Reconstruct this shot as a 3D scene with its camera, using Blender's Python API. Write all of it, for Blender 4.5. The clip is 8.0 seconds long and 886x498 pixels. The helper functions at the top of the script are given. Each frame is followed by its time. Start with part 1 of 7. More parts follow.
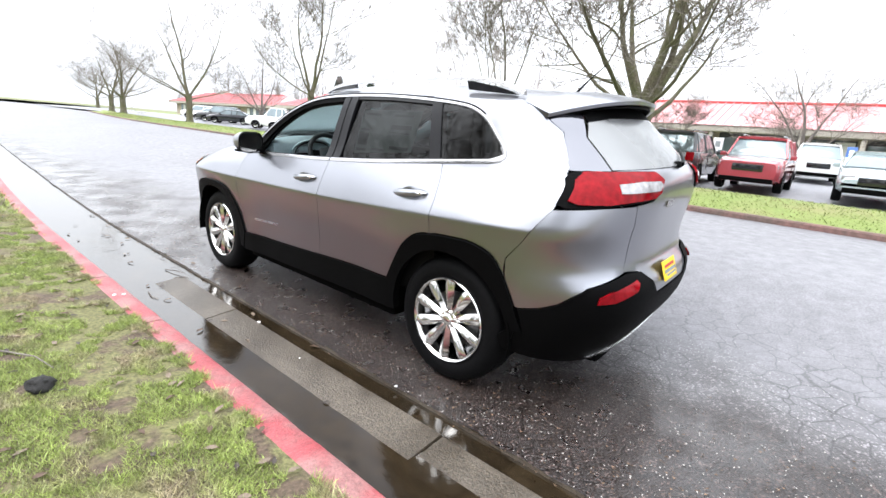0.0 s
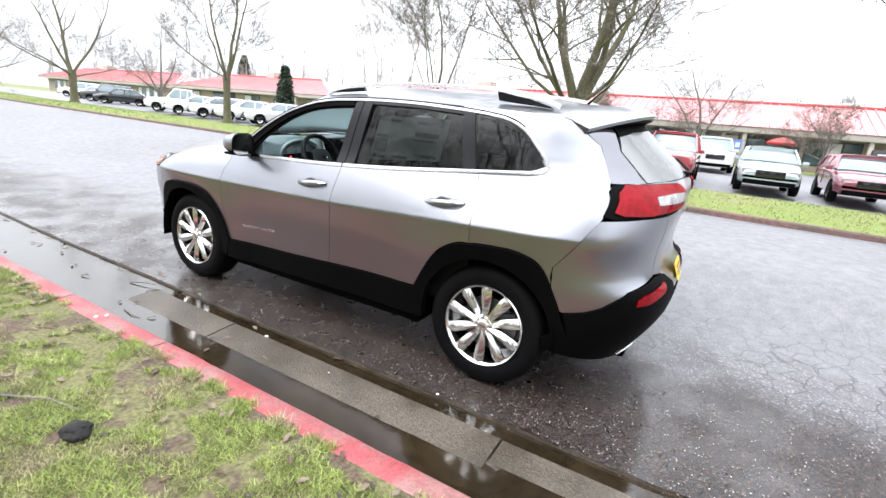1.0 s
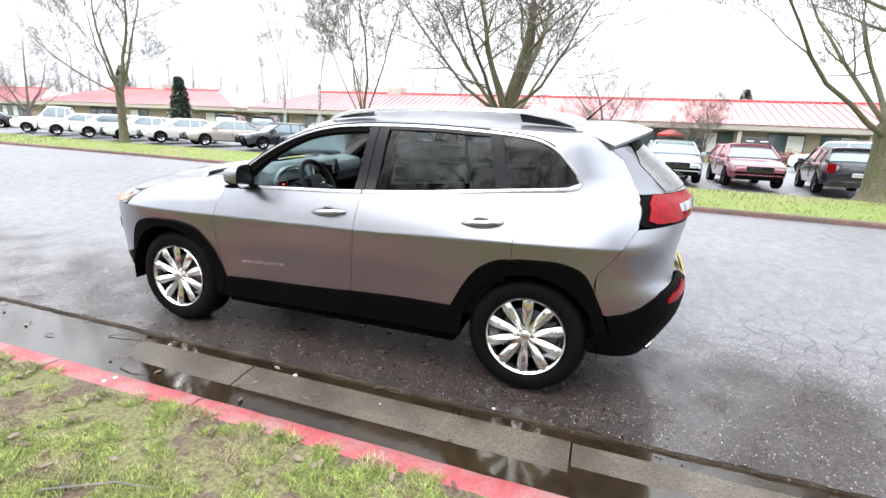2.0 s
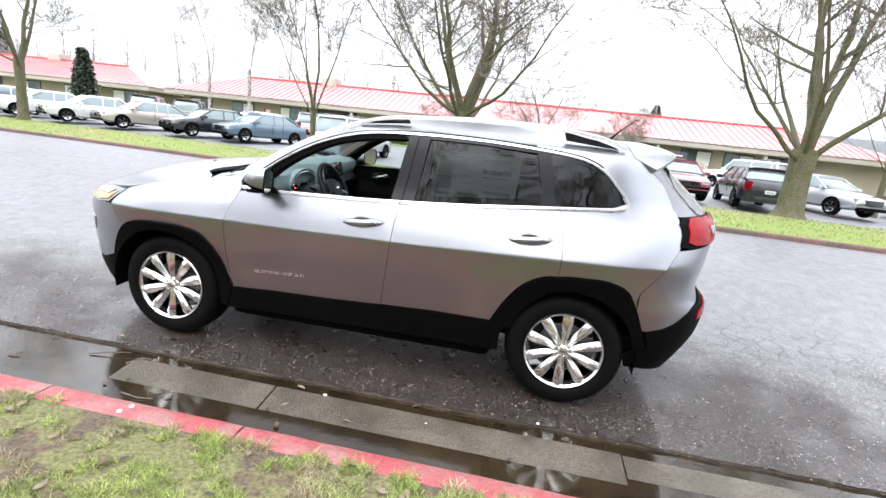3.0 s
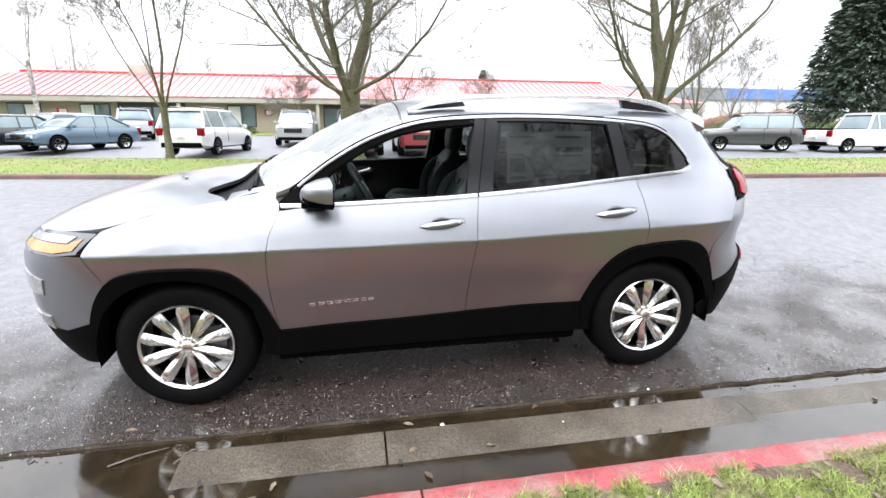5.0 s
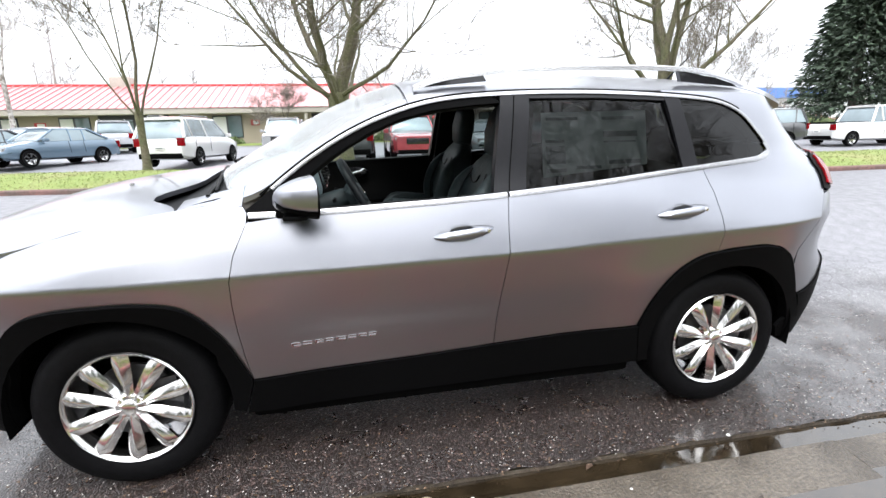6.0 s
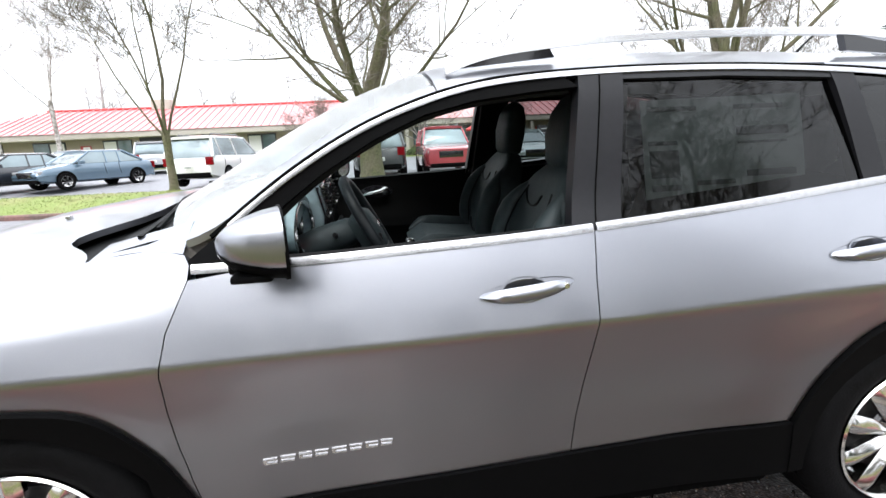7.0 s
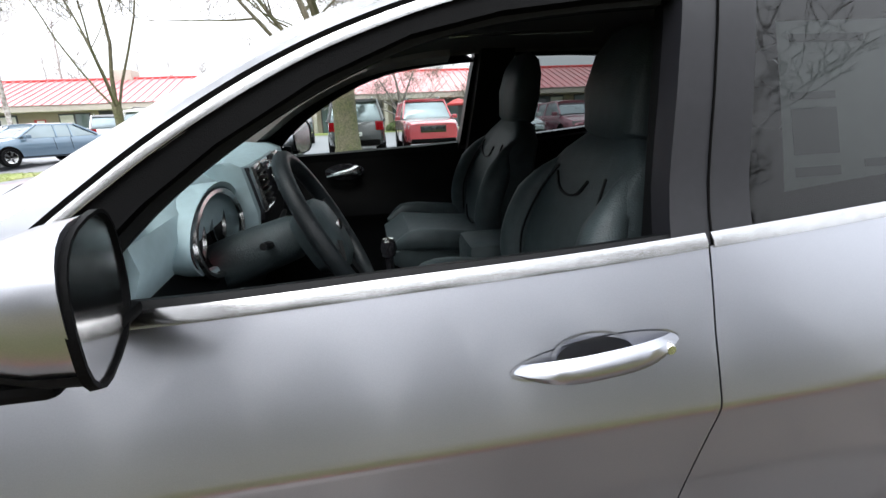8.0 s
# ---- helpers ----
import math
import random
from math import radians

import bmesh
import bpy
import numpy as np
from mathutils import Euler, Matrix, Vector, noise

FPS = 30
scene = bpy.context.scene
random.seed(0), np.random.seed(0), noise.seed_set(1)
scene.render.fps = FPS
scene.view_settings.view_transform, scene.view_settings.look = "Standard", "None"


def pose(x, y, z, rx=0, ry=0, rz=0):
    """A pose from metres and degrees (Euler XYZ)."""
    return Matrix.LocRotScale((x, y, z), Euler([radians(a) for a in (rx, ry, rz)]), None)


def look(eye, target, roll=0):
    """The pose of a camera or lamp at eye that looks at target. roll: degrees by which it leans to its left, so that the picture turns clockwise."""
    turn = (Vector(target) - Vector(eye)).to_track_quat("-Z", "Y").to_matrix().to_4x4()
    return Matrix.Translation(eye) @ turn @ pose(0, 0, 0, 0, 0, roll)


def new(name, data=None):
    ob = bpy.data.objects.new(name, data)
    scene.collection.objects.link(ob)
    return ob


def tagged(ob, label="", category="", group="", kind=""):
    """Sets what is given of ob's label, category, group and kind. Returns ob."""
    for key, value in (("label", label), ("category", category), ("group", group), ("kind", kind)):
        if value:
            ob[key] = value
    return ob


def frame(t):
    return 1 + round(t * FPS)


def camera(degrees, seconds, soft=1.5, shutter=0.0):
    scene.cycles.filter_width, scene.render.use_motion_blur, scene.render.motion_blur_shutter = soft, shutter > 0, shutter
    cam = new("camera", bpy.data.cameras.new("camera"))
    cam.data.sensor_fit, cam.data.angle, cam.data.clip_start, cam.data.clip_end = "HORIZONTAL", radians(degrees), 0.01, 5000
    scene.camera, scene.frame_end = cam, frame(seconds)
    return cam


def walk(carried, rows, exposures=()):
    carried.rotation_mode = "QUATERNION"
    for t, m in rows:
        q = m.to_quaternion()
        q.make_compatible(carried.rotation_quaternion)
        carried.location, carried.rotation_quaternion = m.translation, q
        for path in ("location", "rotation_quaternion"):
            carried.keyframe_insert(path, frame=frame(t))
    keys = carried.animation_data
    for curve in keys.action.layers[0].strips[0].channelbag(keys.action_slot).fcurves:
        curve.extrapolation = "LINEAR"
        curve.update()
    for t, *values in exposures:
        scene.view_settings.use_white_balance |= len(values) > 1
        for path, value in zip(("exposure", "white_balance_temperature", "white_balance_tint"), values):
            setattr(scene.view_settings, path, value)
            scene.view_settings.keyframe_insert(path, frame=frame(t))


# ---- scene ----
cam = camera(86.5, 8.0)
PATH = [
    (0, (2.895, -2.795, 1.375), (1.661, -1.294, 0.904), 4.9),
    (0.5, (2.641, -3.011, 1.4), (1.524, -1.423, 0.919), 3.5),
    (1, (2.34, -3.2, 1.45), (1.409, -1.501, 0.953), 5.8),
    (1.2, (2.19, -3.279, 1.468), (1.325, -1.539, 0.995), 6.8),
    (2.3, (1.473, -3.576, 1.516), (0.99, -1.692, 1.046), 4.5),
    (2.5, (1.314, -3.582, 1.517), (0.912, -1.681, 1.042), 7.6),
    (3, (0.951, -3.651, 1.55), (0.668, -1.722, 1.104), 6.3),
    (3.5, (0.518, -3.754, 1.567), (0.456, -1.824, 1.047), 2.6),
    (4, (0.141, -3.675, 1.553), (0.185, -1.742, 1.04), 1.2),
    (4.5, (-0.214, -3.567, 1.524), (0.051, -1.643, 1.048), 1.4),
    (4.7, (-0.356, -3.502, 1.542), (-0.02, -1.598, 1.027), 0.8),
    (5.8, (-0.449, -2.866, 1.423), (-0.109, -0.952, 0.955), -1.0),
    (6, (-0.424, -2.749, 1.413), (-0.05, -0.843, 0.935), -1.3),
    (6.5, (-0.402, -2.395, 1.407), (-0.041, -0.477, 0.972), -2.8),
    (7, (-0.327, -2.049, 1.385), (-0.092, -0.108, 0.965), -2.8),
    (7.5, (-0.299, -1.744, 1.357), (-0.024, 0.181, 0.89), -1.1),
    (8, (-0.286, -1.476, 1.348), (0.022, 0.431, 0.832), -2.6),
]
walk(cam, [(t, look(eye, target, roll)) for t, eye, target, roll in PATH], [(0, 1.29), (4.7, 1.29), (6.5, 1.24), (7.2, 1.25), (8.0, 1.36)])

# ---- light ----
world = bpy.data.worlds.new("world")
scene.world = world
world.use_nodes = True
wn, wl = world.node_tree.nodes, world.node_tree.links
wn.clear()
sky = wn.new("ShaderNodeTexSky")
sky.sky_type, sky.sun_disc = "NISHITA", False
sky.sun_elevation, sky.sun_rotation = radians(48), radians(200)
sky.air_density, sky.dust_density, sky.ozone_density = 1.0, 6.0, 1.0
grey = wn.new("ShaderNodeHueSaturation")
grey.inputs["Saturation"].default_value = 0.10
flat = wn.new("ShaderNodeMixRGB")
flat.inputs["Fac"].default_value = 0.7
flat.inputs["Color2"].default_value = (8.75, 9.2, 9.95, 1)
back = wn.new("ShaderNodeBackground")
back.inputs["Strength"].default_value = 0.15
wout = wn.new("ShaderNodeOutputWorld")
up = wn.new("ShaderNodeSeparateXYZ")
cloud = wn.new("ShaderNodeMapRange")
cloud.inputs[1].default_value, cloud.inputs[2].default_value = 0.0, 0.9
cloud.inputs[3].default_value, cloud.inputs[4].default_value = 0.55, 1.52
over = wn.new("ShaderNodeMixRGB")
over.blend_type = "MULTIPLY"
over.inputs["Fac"].default_value = 1
wl.new(wn.new("ShaderNodeTexCoord").outputs["Generated"], up.inputs[0])
wl.new(up.outputs[2], cloud.inputs[0])
wl.new(sky.outputs[0], grey.inputs["Color"])
wl.new(grey.outputs[0], flat.inputs["Color1"])
wl.new(flat.outputs[0], over.inputs["Color1"])
wl.new(cloud.outputs[0], over.inputs["Color2"])
wl.new(over.outputs[0], back.inputs["Color"])
wl.new(back.outputs[0], wout.inputs["Surface"])
sun = new("sun", bpy.data.lights.new("sun", "SUN"))
sun.data.energy, sun.data.angle, sun.data.color = 0.5, radians(30), (1.0, 0.98, 0.96)
sun.matrix_world = look((0, 0, 40), (6, 16, 0))


# ---- materials ----
def mat(name, color, rough=0.6, metal=0.0, vary=0.0, scale=8.0, bump=0.0, bscale=60.0, coat=0.0, croughness=0.03, spec=0.5, second=None, sscale=1.2, emit=None, island=0.0, ramp=(0.4, 0.6)):
    """Principled surface with colour drifting at two scales and a fine relief."""
    m = bpy.data.materials.new(name)
    m.use_nodes = True
    n, l = m.node_tree.nodes, m.node_tree.links
    b = n["Principled BSDF"]
    b.inputs["Base Color"].default_value = (*color, 1)
    b.inputs["Roughness"].default_value = rough
    b.inputs["Metallic"].default_value = metal
    b.inputs["Specular IOR Level"].default_value = spec
    b.inputs["Coat Weight"].default_value = coat
    b.inputs["Coat Roughness"].default_value = croughness
    tc = n.new("ShaderNodeTexCoord")
    out = None
    if second or vary:
        big = n.new("ShaderNodeTexNoise")
        big.inputs["Scale"].default_value, big.inputs["Detail"].default_value = sscale, 8
        l.new(tc.outputs["Object"], big.inputs["Vector"])
        rp = n.new("ShaderNodeMapRange")
        rp.inputs[1].default_value, rp.inputs[2].default_value = ramp
        l.new(big.outputs[0], rp.inputs[0])
        mx = n.new("ShaderNodeMixRGB")
        mx.inputs["Color1"].default_value = (*color, 1)
        mx.inputs["Color2"].default_value = (*(second or [c * (1 - vary) for c in color]), 1)
        l.new(rp.outputs[0], mx.inputs["Fac"])
        fine = n.new("ShaderNodeTexNoise")
        fine.inputs["Scale"].default_value, fine.inputs["Detail"].default_value = scale, 6
        l.new(tc.outputs["Object"], fine.inputs["Vector"])
        fr = n.new("ShaderNodeMapRange")
        fr.inputs[1].default_value, fr.inputs[2].default_value = 0.3, 0.7
        fr.inputs[3].default_value, fr.inputs[4].default_value = 1 - vary, 1 + vary
        l.new(fine.outputs[0], fr.inputs[0])
        mul = n.new("ShaderNodeMixRGB")
        mul.blend_type = "MULTIPLY"
        mul.inputs["Fac"].default_value = 1
        l.new(mx.outputs[0], mul.inputs["Color1"])
        l.new(fr.outputs[0], mul.inputs["Color2"])
        out = mul.outputs[0]
    if island:
        geo = n.new("ShaderNodeNewGeometry")
        ir = n.new("ShaderNodeMapRange")
        ir.inputs[3].default_value, ir.inputs[4].default_value = 1 - island, 1 + island
        l.new(geo.outputs["Random Per Island"], ir.inputs[0])
        im = n.new("ShaderNodeMixRGB")
        im.blend_type = "MULTIPLY"
        im.inputs["Fac"].default_value = 1
        im.inputs["Color1"].default_value = (*color, 1)
        if out:
            l.new(out, im.inputs["Color1"])
        l.new(ir.outputs[0], im.inputs["Color2"])
        out = im.outputs[0]
    if out:
        l.new(out, b.inputs["Base Color"])
    if bump:
        bn = n.new("ShaderNodeTexNoise")
        bn.inputs["Scale"].default_value, bn.inputs["Detail"].default_value = bscale, 5
        l.new(tc.outputs["Object"], bn.inputs["Vector"])
        bp = n.new("ShaderNodeBump")
        bp.inputs["Strength"].default_value, bp.inputs["Distance"].default_value = bump, 0.01
        l.new(bn.outputs[0], bp.inputs["Height"])
        l.new(bp.outputs[0], b.inputs["Normal"])
    if emit:
        b.inputs["Emission Color"].default_value, b.inputs["Emission Strength"].default_value = (*emit[:3], 1), emit[3]
    return m


def glass(name, tint, rough=0.02, ior=1.55, wet_sheen=0.0):
    """A pane: what lies behind shows through its tint, and it mirrors more the flatter one looks along it."""
    m = bpy.data.materials.new(name)
    m.use_nodes = True
    n, l = m.node_tree.nodes, m.node_tree.links
    n.clear()
    tr, gl, fr, mx, o = (n.new("ShaderNode" + k) for k in ("BsdfTransparent", "BsdfGlossy", "Fresnel", "MixShader", "OutputMaterial"))
    tr.inputs[0].default_value = (*tint, 1)
    gl.inputs["Roughness"].default_value = rough
    fr.inputs["IOR"].default_value = ior
    l.new(fr.outputs[0], mx.inputs[0])
    l.new(tr.outputs[0], mx.inputs[1])
    l.new(gl.outputs[0], mx.inputs[2])
    l.new(mx.outputs[0], o.inputs[0])
    # white diffuse layer: wet film plus the sky's sheen painted on
    if wet_sheen:
        df, film = n.new("ShaderNodeBsdfDiffuse"), n.new("ShaderNodeMixShader")
        df.inputs[0].default_value = (.80, .82, .83, 1)
        film.inputs[0].default_value = wet_sheen
        l.new(mx.outputs[0], film.inputs[1])
        l.new(df.outputs[0], film.inputs[2])
        l.new(film.outputs[0], o.inputs[0])
    return m


def asphalt_material(name, base, wet, crack=0.0, speck=0.35, damp=None):
    """Worn road surface: aggregate, pale patches, fine cracks, a near strip dark with damp and painted shade."""
    m = bpy.data.materials.new(name)
    m.use_nodes = True
    n, l = m.node_tree.nodes, m.node_tree.links
    b = n["Principled BSDF"]
    tc = n.new("ShaderNodeTexCoord")

    def tex(kind, scale, **kw):
        t = n.new(kind)
        t.inputs["Scale"].default_value = scale
        for k, v in kw.items():
            t.inputs[k].default_value = v
        l.new(tc.outputs["Object"], t.inputs["Vector"])
        return t

    def rng(src, a, c, d, e):
        r = n.new("ShaderNodeMapRange")
        for i, v in enumerate((a, c, d, e)):
            r.inputs[i + 1].default_value = v
        l.new(src, r.inputs[0])
        return r.outputs[0]

    def mul(p, q):
        x = n.new("ShaderNodeMath")
        x.operation = "MULTIPLY"
        l.new(p, x.inputs[0])
        l.new(q, x.inputs[1])
        return x.outputs[0]

    big = tex("ShaderNodeTexNoise", 0.30, Detail=5.0)
    mid = tex("ShaderNodeTexNoise", 9.0, Detail=6.0)
    stones = tex("ShaderNodeTexVoronoi", 105.0)
    grit = tex("ShaderNodeTexNoise", 160.0, Detail=3.0)
    val = mul(rng(big.outputs[0], 0.35, 0.65, 0.93, 1.07), rng(mid.outputs[0], 0.3, 0.7, 0.90, 1.10))
    val = mul(val, rng(stones.outputs["Color"], 0.0, 1.0, 1 - speck, 1 + speck))
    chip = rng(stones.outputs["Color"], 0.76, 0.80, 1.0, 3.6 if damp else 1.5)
    height = rng(stones.outputs["Distance"], 0.0, 0.6, 1.0, 0.0)
    if crack:
        warp = n.new("ShaderNodeMixRGB")
        warp.inputs["Fac"].default_value = 0.12
        wob = tex("ShaderNodeTexNoise", 3.0, Detail=5.0)
        l.new(tc.outputs["Object"], warp.inputs["Color1"])
        l.new(wob.outputs["Color"], warp.inputs["Color2"])
        vor = n.new("ShaderNodeTexVoronoi")
        vor.feature = "DISTANCE_TO_EDGE"
        vor.inputs["Scale"].default_value = 7.5
        l.new(warp.outputs[0], vor.inputs["Vector"])
        line = rng(vor.outputs["Distance"], 0.010, 0.040, 1.0, 0.0)
        sep = n.new("ShaderNodeSeparateXYZ")
        l.new(tc.outputs["Object"], sep.inputs[0])
        where = mul(rng(tex("ShaderNodeTexNoise", 0.9, Detail=2.0).outputs[0], 0.34, 0.48, 0.0, crack), mul(rng(sep.outputs[1], 0.4, 1.9, 1.0, 0.0), mul(rng(sep.outputs[0], 0.9, 1.9, 0.0, 1.0), rng(sep.outputs[0], 4.0, 6.0, 1.0, 0.0))))
        dark = mul(line, where)
        inv = rng(dark, 0.0, 1.0, 1.0, 0.32)
        val = mul(val, inv)
        height = mul(height, inv)
    col = n.new("ShaderNodeMixRGB")
    col.blend_type = "MULTIPLY"
    col.inputs["Fac"].default_value = 1
    col.inputs["Color1"].default_value = (*base, 1)
    l.new(val, col.inputs["Color2"])
    rough = rng(mid.outputs[0], 0.3, 0.7, 0.50 + 0.2 * (1 - wet), 0.38 + 0.2 * (1 - wet))
    # near strip: damp, with the parked car's shade put into its colour
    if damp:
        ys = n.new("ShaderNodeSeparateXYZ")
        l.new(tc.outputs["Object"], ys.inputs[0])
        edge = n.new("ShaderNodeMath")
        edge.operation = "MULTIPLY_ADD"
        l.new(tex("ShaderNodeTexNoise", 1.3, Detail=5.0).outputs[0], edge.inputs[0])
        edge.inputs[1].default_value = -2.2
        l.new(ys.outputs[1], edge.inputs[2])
        damp_shade = rng(edge.outputs[0], -1.3, -0.3, 1.0, 0.0)
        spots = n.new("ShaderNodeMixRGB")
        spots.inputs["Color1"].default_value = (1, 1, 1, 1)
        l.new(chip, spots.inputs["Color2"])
        l.new(damp_shade, spots.inputs["Fac"])
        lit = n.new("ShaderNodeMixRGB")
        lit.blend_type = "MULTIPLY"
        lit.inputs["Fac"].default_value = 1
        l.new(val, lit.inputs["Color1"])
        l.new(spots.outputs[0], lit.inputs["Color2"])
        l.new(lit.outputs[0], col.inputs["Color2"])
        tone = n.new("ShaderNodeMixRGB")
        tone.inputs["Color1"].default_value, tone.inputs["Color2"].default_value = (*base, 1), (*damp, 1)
        l.new(damp_shade, tone.inputs["Fac"])
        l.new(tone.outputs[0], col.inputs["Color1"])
        rough = mul(rough, rng(damp_shade, 0.0, 1.0, 1.0, 0.58))
        film = mul(damp_shade, rng(tex("ShaderNodeTexNoise", 2.4, Detail=4.0).outputs[0], 0.38, 0.60, 0.10, 0.75))
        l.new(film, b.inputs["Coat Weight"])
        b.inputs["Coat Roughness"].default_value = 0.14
        relief = rng(damp_shade, 0.0, 1.0, 0.07, 0.6)
    l.new(col.outputs[0], b.inputs["Base Color"])
    l.new(rough, b.inputs["Roughness"])
    bp = n.new("ShaderNodeBump")
    bp.inputs["Strength"].default_value, bp.inputs["Distance"].default_value = 0.4, 0.008
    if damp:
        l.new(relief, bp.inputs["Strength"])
    l.new(height, bp.inputs["Height"])
    l.new(bp.outputs[0], b.inputs["Normal"])
    return m


